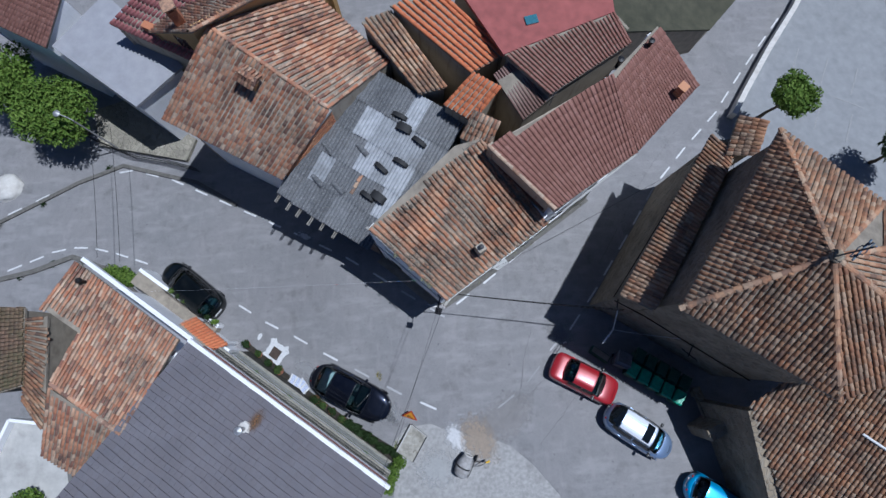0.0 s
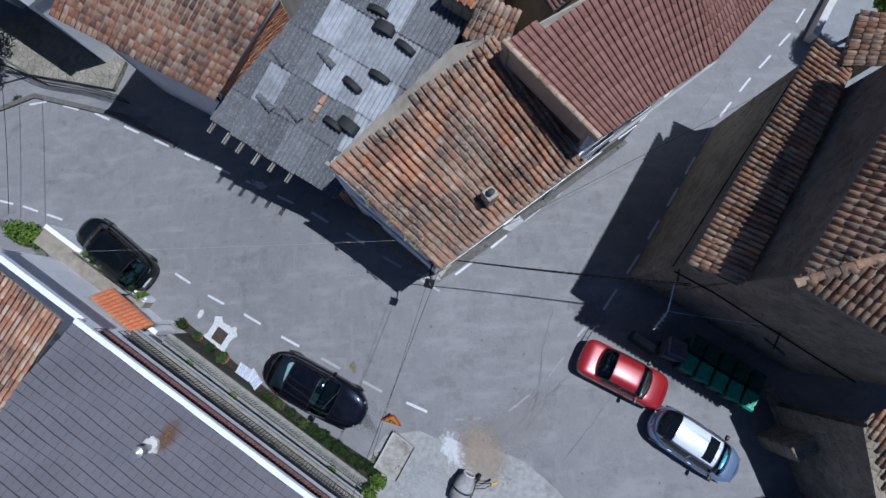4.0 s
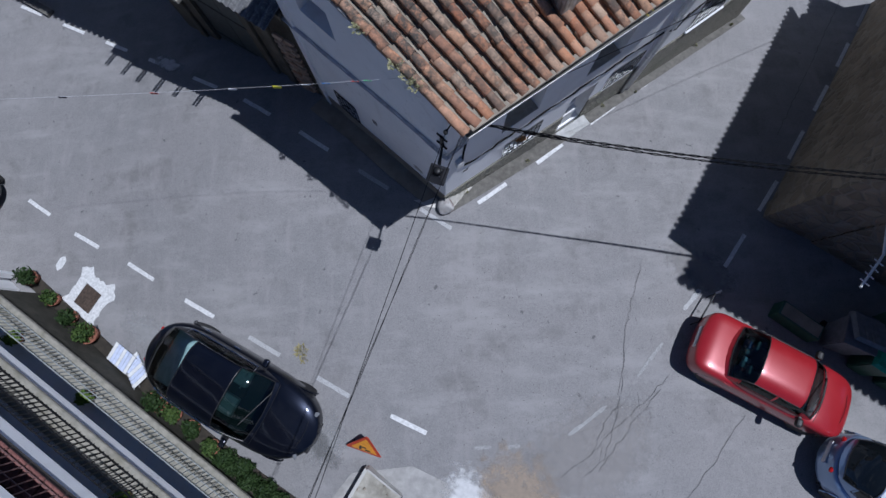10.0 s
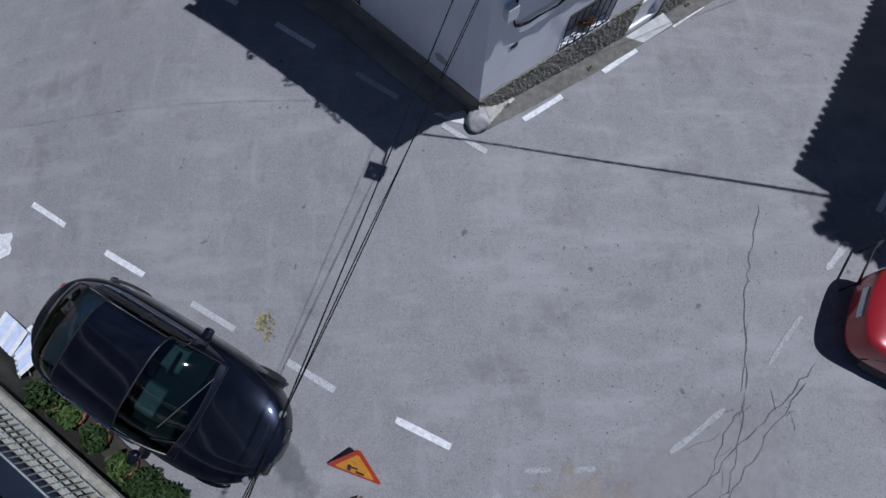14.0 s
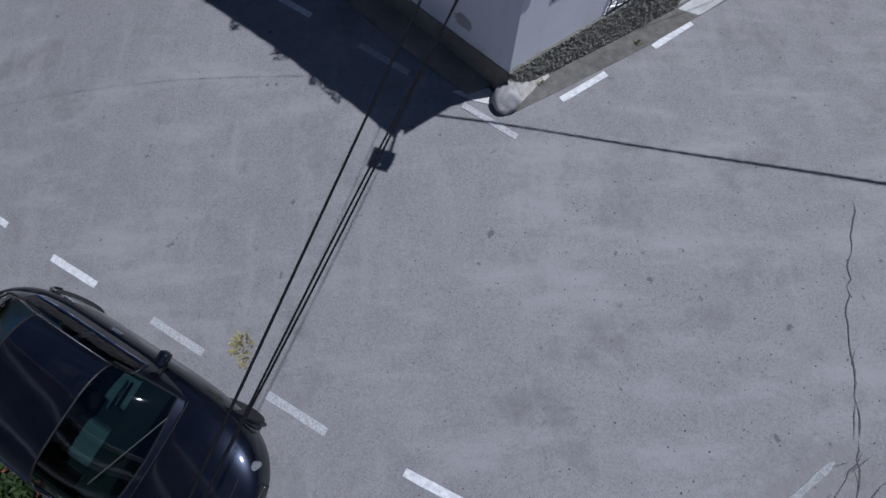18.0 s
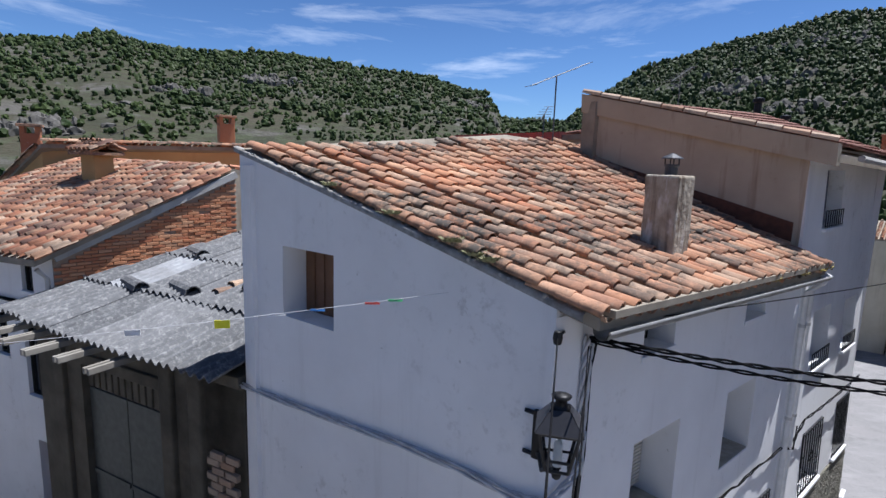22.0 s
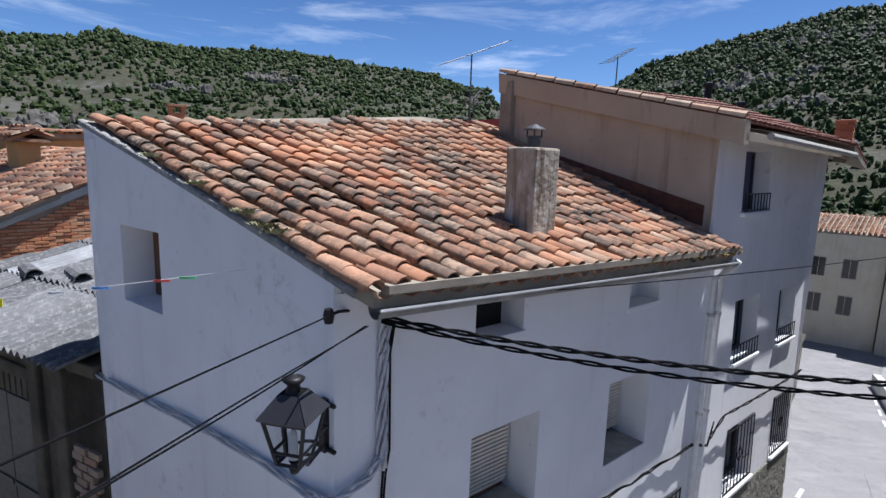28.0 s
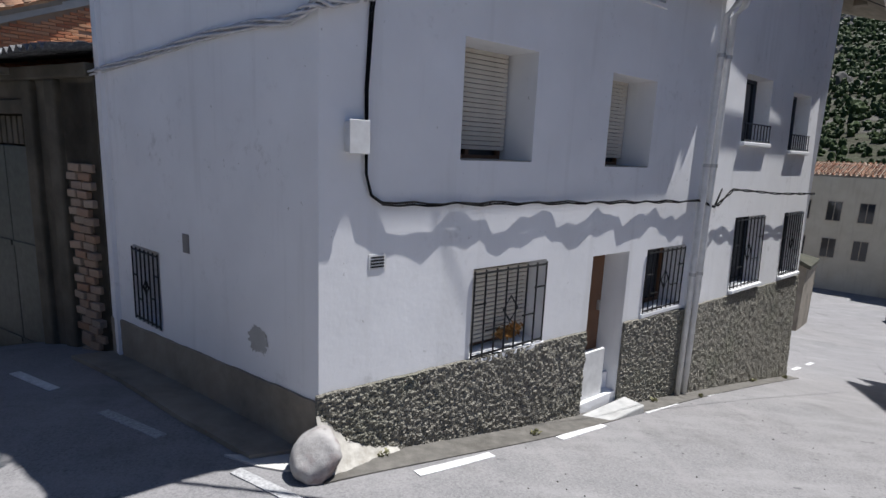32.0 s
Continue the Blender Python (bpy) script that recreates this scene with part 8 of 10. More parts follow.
def leaves(name, blobs, count, size, material, parent=None, seed=0, hollow=0.55):
    """Many small bent leaves scattered through the given blobs (centre, radii), denser towards their skin."""
    rng = random.Random(seed)
    V, Fc = [], []
    vol = [b[1][0] * b[1][1] * b[1][2] for b in blobs]
    for _ in range(count):
        c, r = blobs[rng.choices(range(len(blobs)), vol)[0]]
        d = Vector((rng.gauss(0, 1), rng.gauss(0, 1), rng.gauss(0, 1))).normalized()
        k = hollow + (1 - hollow) * rng.random() ** 0.6
        p = Vector((c[0] + d.x * r[0] * k, c[1] + d.y * r[1] * k, c[2] + d.z * r[2] * k))
        n = (d * 0.7 + Vector((rng.uniform(-1, 1), rng.uniform(-1, 1), rng.uniform(-0.3, 1)))).normalized()
        a = n.cross(Vector((rng.uniform(-1, 1), rng.uniform(-1, 1), rng.uniform(-1, 1)))).normalized()
        b = n.cross(a)
        s = size * rng.uniform(0.6, 1.3)
        base = len(V)
        V.extend((tuple(p - a * s), tuple(p + b * s * 0.45 + n * s * 0.15), tuple(p + a * s), tuple(p - b * s * 0.45 + n * s * 0.15)))
        Fc.extend(((base, base + 1, base + 2), (base, base + 2, base + 3)))
    me = bpy.data.meshes.new(name)
    me.from_pydata(V, [], Fc)
    me.materials.append(material)
    ob = new(name, me)
    if parent:
        ob.parent = parent
    return ob


def tree(label, foot, crown, radius, count, size, seed, material=None):
    rng = random.Random(seed)
    f, c = Vector(foot), Vector(crown)
    ob = thing("tree", label, "tree", at=tuple(f))
    fork = f.lerp(c, 0.55) + Vector((0, 0, -0.2))
    bm = bmesh.new()
    mid = f.lerp(fork, 0.5) + Vector((rng.uniform(-0.12, 0.12), rng.uniform(-0.12, 0.12), 0))
    tube(bm, [p - f for p in (f - Vector((0, 0, 0.3)), f.lerp(mid, 0.5), mid, fork)], radius * 0.085, 8, radius * 0.055)
    part("trunk", bm, BARK, ob)
    blobs = []
    for k in range(9):
        a = 2 * math.pi * k / 9 + rng.uniform(-0.3, 0.3)
        e = rng.uniform(-0.2, 0.9)
        rr = radius * rng.uniform(0.45, 0.68)
        tip = c + Vector((math.cos(a) * math.cos(e) * rr, math.sin(a) * math.cos(e) * rr, math.sin(e) * rr * 0.8))
        bm = bmesh.new()
        knee = fork.lerp(tip, 0.5) + Vector((0, 0, rng.uniform(0, 0.25) * radius * 0.4))
        tube(bm, [p - f for p in (fork, knee, tip)], radius * 0.04, 6, radius * 0.012)
        part("limb", bm, BARK, ob)
        s = radius * rng.uniform(0.36, 0.52)
        blobs.append((tip - f, (s, s, s * 0.8)))
    blobs.append((c - f, (radius * 0.55, radius * 0.55, radius * 0.45)))
    cr = leaves("crown", blobs, count, size, material or LEAF, ob, seed, 0.3)
    return ob


def gz(x, y, h=0.0):
    return Vector((x, y, ground_z(x, y) + h))


tree("dense round green tree beside the bend of the road", gz(-23.0, 13.6), gz(-23.2, 13.8, 3.2), 2.6, 9000, 0.13, 1)
tree("dense green tree behind the railing", gz(-26.6, 15.9), gz(-26.6, 16.0, 3.0), 2.4, 6500, 0.13, 2)
tree("small bright green tree leaning over the square", gz(22.0, 12.5), gz(21.7, 12.0, 3.9), 1.55, 5000, 0.12, 3)
tree("slender tree in the square by the church", gz(28.4, 8.8), gz(28.0, 8.6, 2.8), 1.7, 3000, 0.13, 4, LEAF_DARK)


def tuft(label, p, r, h, count, material, seed, name="weed"):
    """A low weed of upright bent blades."""
    rng = random.Random(seed)
    V, Fc = [], []
    for _ in range(count):
        a, d = rng.uniform(0, 2 * math.pi), r * rng.random() ** 0.7
        f = Vector((math.cos(a) * d, math.sin(a) * d, -0.01))
        top = f * rng.uniform(1.1, 1.7) + Vector((rng.uniform(-0.3, 0.3) * r, rng.uniform(-0.3, 0.3) * r, h * rng.uniform(0.5, 1.0)))
        w = Vector((-math.sin(a), math.cos(a), 0)) * 0.012 * (1 + h * 2)
        m = f.lerp(top, 0.5) + Vector((0, 0, h * 0.12))
        b = len(V)
        V.extend(tuple(q) for q in (f - w, f + w, m - w * 1.4, m + w * 1.4, top))
        Fc.extend(((b, b + 1, b + 3, b + 2), (b + 2, b + 3, b + 4)))
    me = bpy.data.meshes.new(name)
    me.from_pydata(V, [], Fc)
    me.materials.append(material)
    ob = new(name, me)
    ob.location = p
    return tagged(ob, label, "weed", "weeds")


rng = random.Random(91)
tuft("pale weed growing through a crack in the asphalt", gz(-3.6, -3.0), 0.13, 0.08, 90, LEAF_STRAW, 5)
tuft("pale weed growing through a crack in the asphalt", gz(-3.52, -3.2), 0.08, 0.06, 45, LEAF_STRAW, 6)
for s in (0.5, 2.1, 4.9, 6.1, 8.6, 10.2):
    q = K + U * (s + rng.uniform(-0.15, 0.15)) - NI * rng.uniform(0.05, 0.3)
    tuft("dry grass tuft at the foot of the house front", gz(q.x, q.y, 0.03), rng.uniform(0.03, 0.06), rng.uniform(0.03, 0.07), 18, LEAF_MOSS, int(s * 10))
for s, up_ in ((0.62, 0.02), (0.8, 0.0), (1.02, 0.03), (1.75, 0.02), (2.6, 0.02)):
    q = KC + V2 * s
    tuft("mossy green weed growing on the roof verge", Vector((q.x, q.y, roof_z(q.x, q.y) + 0.05 + up_)), 0.1, 0.05, 60, LEAF_MOSS, int(s * 100) + 300)
for s in (0.5, 1.3, 2.2, 3.6, 4.6, 5.3, 5.8):
    q = K + U * s - NI * 0.22
    tuft("dry moss and grass along the eave tiles", Vector((q.x, q.y, roof_z(q.x, q.y) - 0.02)), 0.11, 0.06, 40, LEAF_DRY if s > 3 else LEAF_MOSS, int(s * 100) + 400)
for x, y in ((-28, 7.4), (-25.3, 8.7), (-21.2, 10.9), (-26.0, 3.9), (-24.0, 4.6), (-22.0, 4.7), (-20.4, 3.9), (-19.3, 3.2), (-18.7, 2.6), (-2.6, -6.6)):
    tuft("green roadside weed by the kerb", gz(x, y), 0.2, 0.16, 70, LEAF_DARK if x < -15 else LEAF_PALE, int(x * 10 + y))

# shrubs and junipers of the hillsides
def scrub():
    rng = np.random.default_rng(12)
    shapes = []
    for level in (1, 2):
        bm = bmesh.new()
        bmesh.ops.create_icosphere(bm, subdivisions=level, radius=1.0)
        bm.verts.ensure_lookup_table()
        shapes.append((np.array([v.co[:] for v in bm.verts]), np.array([[v.index for v in f.verts] for f in bm.faces])))
        bm.free()
    V, F, base = [], [], 0
    tries = 42000
    az = rng.uniform(-72, 72, tries)
    rad = np.sqrt(rng.uniform(78 ** 2, 306 ** 2, tries))
    for i in range(tries):
        r = float(rad[i])
        x, y = r * math.sin(radians(az[i])), r * math.cos(radians(az[i]))
        wood = noise.fractal((x / 38, y / 38, 7.7), 1.0, 2.0, 4)
        dense_ = 0.33 + 0.38 * wood + (0.75 if az[i] > 16 else 0.15 if az[i] > 2 else 0.0) + (0.35 if r > 285 else 0.0) + (0.12 if -22 < az[i] < 8 and r > 200 else 0.0)
        if rng.random() > dense_:
            continue
        s = rng.uniform(0.35, 1.0) * (0.5 + r / 400) * (1.5 if rng.random() < 0.1 else 1.0) * (0.85 if az[i] > 16 else 1.0)
        tall = rng.uniform(0.8, 1.5) if az[i] < 16 else rng.uniform(0.9, 2.0)
        shape_v, shape_f = shapes[1 if r < 190 else 0]
        p = shape_v * (1 + rng.uniform(-0.38, 0.3, (len(shape_v), 1)))
        p = p * (s * rng.uniform(0.8, 1.3), s * rng.uniform(0.8, 1.3), s * tall)
        V.append(p + (x, y, land_z(x, y) + s * tall * 0.55))
        F.append(shape_f + base)
        base += len(shape_v)
    me = bpy.data.meshes.new("hillside_scrub")
    me.from_pydata(np.concatenate(V).tolist(), [], np.concatenate(F).tolist())
    me.materials.append(foliage("juniper_green", (0.016, 0.03, 0.008), (0.05, 0.072, 0.02)))
    tagged(new("hillside_scrub", me), "dark green junipers and shrubs dotted over the hillsides", "shrubs", kind="stuff")
    # outcrops of pale grey rock
    shape_v, shape_f = shapes[0]
    V, F, base = [], [], 0
    for i in range(900):
        a, r = rng.uniform(-60, 60), float(np.sqrt(rng.uniform(110 ** 2, 302 ** 2)))
        x, y = r * math.sin(radians(a)), r * math.cos(radians(a))
        if noise.fractal((x / 30, y / 30, 1.7), 1.0, 2.0, 4) < 0.12:
            continue
        s = rng.uniform(0.5, 1.7)
        p = shape_v * (1 + rng.uniform(-0.4, 0.3, (len(shape_v), 1))) * (s * 1.3, s * 1.3, s * rng.uniform(0.4, 0.9))
        V.append(p + (x, y, land_z(x, y)))
        F.append(shape_f + base)
        base += len(shape_v)
    # cliffs that break out of the slopes
    shape_v, shape_f = shapes[1]
    for a0, r0, wide, many in ((34.8, 210, 16, 70), (40.5, 262, 22, 90), (-12, 232, 9, 40), (-31.5, 150, 9, 40), (-20, 205, 8, 22), (8.5, 262, 10, 30), (29, 235, 10, 30), (38, 175, 9, 24)):
        for i in range(many):
            r = r0 + rng.normal(0, 0.28) * wide
            a = a0 + math.degrees(rng.normal(0, 0.5) * wide / r0)
            x, y = r * math.sin(radians(a)), r * math.cos(radians(a))
            s = rng.uniform(0.5, 1.7)
            p = shape_v * (1 + rng.uniform(-0.3, 0.3, (len(shape_v), 1))) * (s * rng.uniform(0.7, 1.5), s * rng.uniform(0.7, 1.5), s * rng.uniform(0.8, 1.8))
            V.append(p + (x, y, land_z(x, y)))
            F.append(shape_f + base)
            base += len(shape_v)
    me = bpy.data.meshes.new("rock_outcrops")
    me.from_pydata(np.concatenate(V).tolist(), [], np.concatenate(F).tolist())
    me.materials.append(concrete("grey_limestone", (0.075, 0.07, 0.06), (0.125, 0.117, 0.105), (0.045, 0.043, 0.034), 0.3, 0.6))
    tagged(new("rock_outcrops", me), "pale grey limestone outcrops between the shrubs", "rocks", kind="stuff")


scrub()

# ---- stains, cement and marks on the crossing ----
def stain(name, label, x, y, rx, ry, rz, c, strength=1.0, rise=0.006, bite=4.0):
    """A thin spill on the road with a ragged, fading rim."""
    k = Nodes(name + "_%d_%d" % (int(x * 10), int(y * 10)), 0.9)
    mp_ = k.scaled(1 / rx, 1 / ry, 1.0)
    ln = k.n.new("ShaderNodeVectorMath")
    ln.operation = "LENGTH"
    k.l.new(mp_, ln.inputs[0])
    d = k.math("SUBTRACT", 1.0, ln.outputs["Value"])
    a = k.math("ADD", d, k.math("MULTIPLY", k.math("SUBTRACT", k.noise(bite, 8, 0.7), 0.5), 1.5))
    k.l.new(k.math("MULTIPLY", k.ramp(a, (0.25, (0, 0, 0)), (0.62, (1, 1, 1))), strength), k.b.inputs["Alpha"])
    k.color(k.ramp(k.noise(9, 6), (0.3, tuple(v * 0.75 for v in c)), (0.7, c)))
    bm = bmesh.new()
    n = 20
    rot = Matrix.Rotation(radians(rz), 2)
    z0 = ground_z(x, y)
    grid = [[bm.verts.new((rx * 1.15 * (2 * i / n - 1), ry * 1.15 * (2 * j / n - 1), 0)) for i in range(n + 1)] for j in range(n + 1)]
    for row in grid:
        for v in row:
            q = rot @ Vector((v.co.x, v.co.y))
            v.co.z = ground_z(x + q.x, y + q.y) + rise - z0
    for u, v in zip(grid, grid[1:]):
        for i in range(n):
            bm.faces.new((u[i], u[i + 1], v[i + 1], v[i]))
    ob = part(name, bm, k.m)
    ob.matrix_world = pose(x, y, z0, 0, 0, rz)
    return tagged(ob, label, "stain", kind="structure")


PATCHY = concrete("broken_cement", (0.25, 0.244, 0.235), (0.38, 0.37, 0.355), (0.17, 0.164, 0.155), 2.5, 0.6)
strip("cement_patch", [(-3.0, -6.6), (-2.3, -5.75), (-0.9, -5.6), (0.4, -6.2), (1.9, -6.3), (3.2, -6.9), (4.3, -7.9), (5.1, -8.9), (5.9, -9.9), (2.0, -11.5), (-2.9, -10.5)], PATCHY, "rough broken cement where the road is being mended", 0.012)
stain("white_spill", "white lime spilled on the road", 0.35, -6.35, 0.75, 1.15, 20, (0.62, 0.62, 0.62), 0.95, 0.02)
stain("white_spill", "white lime spilled on the road", -0.6, -7.8, 1.6, 1.3, 10, (0.5, 0.5, 0.49), 0.6, 0.02)
stain("sand_spill", "sandy brown spill on the road", 1.5, -6.5, 1.3, 1.9, 25, (0.42, 0.335, 0.25), 0.6, 0.026)
stain("sand_spill", "thin film of dust over the asphalt", 3.0, -5.5, 2.6, 1.6, 35, (0.36, 0.34, 0.325), 0.4, 0.006)
stain("white_spill", "dried white splashes in the parking lane", -7.6, -2.55, 1.3, 0.55, -33, (0.42, 0.42, 0.42), 0.5, 0.006, 7)
stain("white_spill", "dried white splashes by the terrace", -3.0, -5.0, 0.8, 0.9, 0, (0.36, 0.36, 0.36), 0.5, 0.006, 6)
stain("white_spill", "white paint splashes at the road edge", -7.9, 5.15, 0.85, 0.3, -30, (0.6, 0.6, 0.6), 0.9, 0.012, 6)
stain("dust_film", "pale dust by the church wall", 6.3, -1.2, 1.3, 0.8, -30, (0.3, 0.29, 0.28), 0.5, 0.006)
stain("dark_patch", "faint dark strip along the kerb", -9.0, -3.0, 2.6, 0.5, -37, (0.12, 0.12, 0.12), 0.3, 0.007)
stain("dark_patch", "dark stained asphalt in front of the parked car", -3.2, -5.0, 1.2, 0.35, -45, (0.13, 0.13, 0.13), 0.4, 0.007)


def crack(pts, seed, w=0.013):
    """A meandering open crack filled with dark dirt."""
    rng = random.Random(seed)
    fine = []
    for (x0, y0), (x1, y1) in zip(pts, pts[1:]):
        n = max(2, int(math.dist((x0, y0), (x1, y1)) / 0.12))
        fine += [(x0 + (x1 - x0) * i / n + rng.uniform(-0.03, 0.03), y0 + (y1 - y0) * i / n + rng.uniform(-0.03, 0.03)) for i in range(n)]
    fine.append(pts[-1])
    bm = bmesh.new()
    prev = None
    for i, (x, y) in enumerate(fine):
        q = fine[min(i + 1, len(fine) - 1)]
        o = fine[max(i - 1, 0)]
        d = Vector((q[0] - o[0], q[1] - o[1])).normalized()
        k = w * rng.uniform(0.25, 1.0) * (0.2 if i in (0, len(fine) - 1) else 1)
        a, b = (x - d.y * k, y + d.x * k), (x + d.y * k, y - d.x * k)
        row = [bm.verts.new((*p, ground_z(*p) + 0.009)) for p in (a, b)]
        if prev:
            bm.faces.new((prev[0], prev[1], row[1], row[0]))
        prev = row
    bmesh.ops.recalc_face_normals(bm, faces=bm.faces)
    return tagged(part("road_crack", bm, TAR), "thin dark crack running over the asphalt", "crack", "cracks in the road", "structure")


TAR = plain("crack_dirt", (0.1, 0.098, 0.097), 0.95, vary=0.4, scale=25)
CRACKS = ([(4.82, -1.02), (4.51, -1.77), (4.23, -2.61), (4.08, -3.38), (3.94, -4.11)], [(4.16, -3.1), (4.0, -3.7), (3.86, -4.15)], [(5.16, -3.7), (4.54, -4.23), (3.71, -4.87), (3.11, -5.4), (2.39, -5.89)], [(3.94, -4.11), (3.67, -4.92), (3.41, -5.49), (2.9, -5.89)],
          [(4.9, -4.02), (4.2, -4.68), (3.75, -5.21), (3.27, -5.78)], [(3.9, -4.3), (3.5, -4.75), (3.2, -5.3)], [(6.83, -4.6), (5.87, -5.67), (4.61, -6.96)], [(2.6, -6.8), (3.9, -7.4), (4.9, -8.6), (5.7, -9.6)], [(3.9, -7.4), (3.2, -8.6), (2.6, -9.6)], [(9.2, 2.6), (10.8, 4.9), (13.2, 8.4), (15.8, 11.4)])
for i, line in enumerate(CRACKS):
    crack(line, i + 1, 0.009 if i < 6 else 0.008)
# short side cracks that make a net
rngk = random.Random(77)
for i in range(26):
    x, y = rngk.uniform(3.0, 4.6), rngk.uniform(-5.6, -4.0)
    if abs((x - 3.9) * 0.75 - (y + 4.7) * 0.9) > 0.45:
        continue
    a_ = rngk.uniform(0, 6.28)
    ln = rngk.uniform(0.15, 0.4)
    crack([(x, y), (x + ln * math.cos(a_), y + ln * math.sin(a_))], 100 + i, 0.006)
# loose grit on the asphalt
def grit():
    rng = np.random.default_rng(31)
    V, F = [], []
    for i in range(750):
        x, y = (rng.normal(2.4, 2.2), rng.normal(-3.4, 1.9)) if i < 430 else (rng.uniform(-9, 9), rng.uniform(-8, 5))
        if (x > 7.5 and y > -3.2) or (Vector((x, y)) - K).dot(NI) > -0.3 and (Vector((x, y)) - K).length < 6:
            continue
        s, h = rng.uniform(0.004, 0.013), rng.uniform(0.003, 0.008)
        a = rng.uniform(0, 6.28, 1)[0]
        n, z, b = 5, ground_z(x, y), len(V)
        V += [(x + s * rng.uniform(0.7, 1.3) * math.cos(a + 1.257 * k), y + s * math.sin(a + 1.257 * k), z) for k in range(n)]
        V.append((x, y, z + 0.006 + h))
        F += [(b + k, b + (k + 1) % n, b + n) for k in range(n)]
    me = bpy.data.meshes.new("grit")
    me.from_pydata(V, [], F)
    me.materials.append(plain("grit_stone", (0.075, 0.07, 0.062), 0.95, vary=0.4, scale=3))
    tagged(new("grit", me), "dark loose grit scattered over the asphalt", "gravel", kind="stuff")


grit()
# faint old dashes that lead into the square
FAINT = plain("worn_road_paint", (0.3, 0.3, 0.298), 0.8, vary=0.3, scale=30)
for line, w_ in (([(4.39, -3.72), (4.7, -3.36), (5.08, -2.97)], 0.05), ([(2.65, -4.98), (3.08, -4.71), (3.57, -4.37)], 0.05), ([(0.52, -5.22), (0.9, -5.21)], 0.045), ([(1.21, -5.22), (1.55, -5.19)], 0.045), ([(5.72, -2.18), (6.22, -1.69)], 0.065)):
    bm = bmesh.new()
    prev = None
    for i in range(9):
        (x, y), (dx, dy) = along(line, i / 8)
        wd = w_ * random.Random(i * 7 + int(x * 10)).uniform(0.6, 1.1) * (0.55 if i in (0, 8) else 1)
        row = [bm.verts.new((x - dy * wd * k, y + dx * wd * k, ground_z(x - dy * wd * k, y + dx * wd * k) + 0.006)) for k in (-1, 1)]
        if prev:
            bm.faces.new((prev[0], prev[1], row[1], row[0]))
        prev = row
    ext = bmesh.ops.extrude_face_region(bm, geom=bm.faces[:])
    for v in ext["geom"]:
        if isinstance(v, bmesh.types.BMVert):
            v.co.z -= 0.02
    bmesh.ops.recalc_face_normals(bm, faces=bm.faces)
    tagged(part("faint_dash", bm, LINE_WORN if w_ > 0.06 else FAINT), "faded remains of a white road dash", "road marking", "faded dashes", "structure")


# white painted surround of the manhole
def ragged(name, label, cx, cy, ring, material, rise, hole=None):
    bm = bmesh.new()
    n = len(ring)
    outer = [bm.verts.new((x, y, ground_z(x, y) + rise)) for x, y in ring]
    if hole:
        inner = [bm.verts.new((x, y, ground_z(x, y) + rise)) for x, y in hole]
        for i in range(n):
            bm.faces.new((outer[i], outer[(i + 1) % n], inner[(i + 1) % n], inner[i]))
    else:
        bm.faces.new(outer)
    ext = bmesh.ops.extrude_face_region(bm, geom=bm.faces[:])
    for v in ext["geom"]:
        if isinstance(v, bmesh.types.BMVert):
            v.co.z -= rise + 0.02
    bmesh.ops.recalc_face_normals(bm, faces=bm.faces)
    return tagged(part(name, bm, material), label, "road marking", kind="structure")


mc, mrot = Vector((-9.5, -1.56)), radians(-35)
rngm = random.Random(4)
outer, inner = [], []
for k in range(48):
    a = 2 * math.pi * k / 48
    sq = 1 / max(abs(math.cos(a)), abs(math.sin(a)))
    lobes = 0.17 * (1 if (k % 12) in (4, 5, 6, 7, 8) and k % 24 < 20 else 0)
    ro = 0.58 * min(sq, 1.22) + lobes * rngm.uniform(0.5, 1.0) + rngm.uniform(-0.03, 0.03)
    ri = 0.29 * sq + 0.01
    aa = a + mrot
    outer.append((mc.x + ro * math.cos(aa), mc.y + ro * math.sin(aa)))
    inner.append((mc.x + ri * math.cos(aa), mc.y + ri * math.sin(aa)))
ragged("painted_surround", "ragged white paint round a square manhole", mc.x, mc.y, outer, LINE, 0.007, inner)
ragged("paint_blot", "small white paint blot by the manhole", -10.45, -0.55, [(-10.62, -0.62), (-10.5, -0.42), (-10.36, -0.38), (-10.3, -0.52), (-10.42, -0.72), (-10.55, -0.78)], LINE, 0.007)
man = thing("manhole", "square rusty iron manhole cover in a white painted surround", "manhole", m=ground_pose(mc.x, mc.y, -35))
RUST = plain("rusty_iron", (0.09, 0.065, 0.05), 0.75, 0.3, 0.35, 14, 0.01)
part("frame", boxed(-0.29, -0.29, -0.05, 0.29, 0.29, 0.006), RUST, man)
part("cover", boxed(-0.26, -0.26, -0.03, 0.26, 0.26, 0.012, bevel=0.004), RUST, man)
for i in range(5):
    part("tread", boxed(-0.22, -0.22 + i * 0.1, 0.01, 0.22, -0.19 + i * 0.1, 0.018), RUST, man)

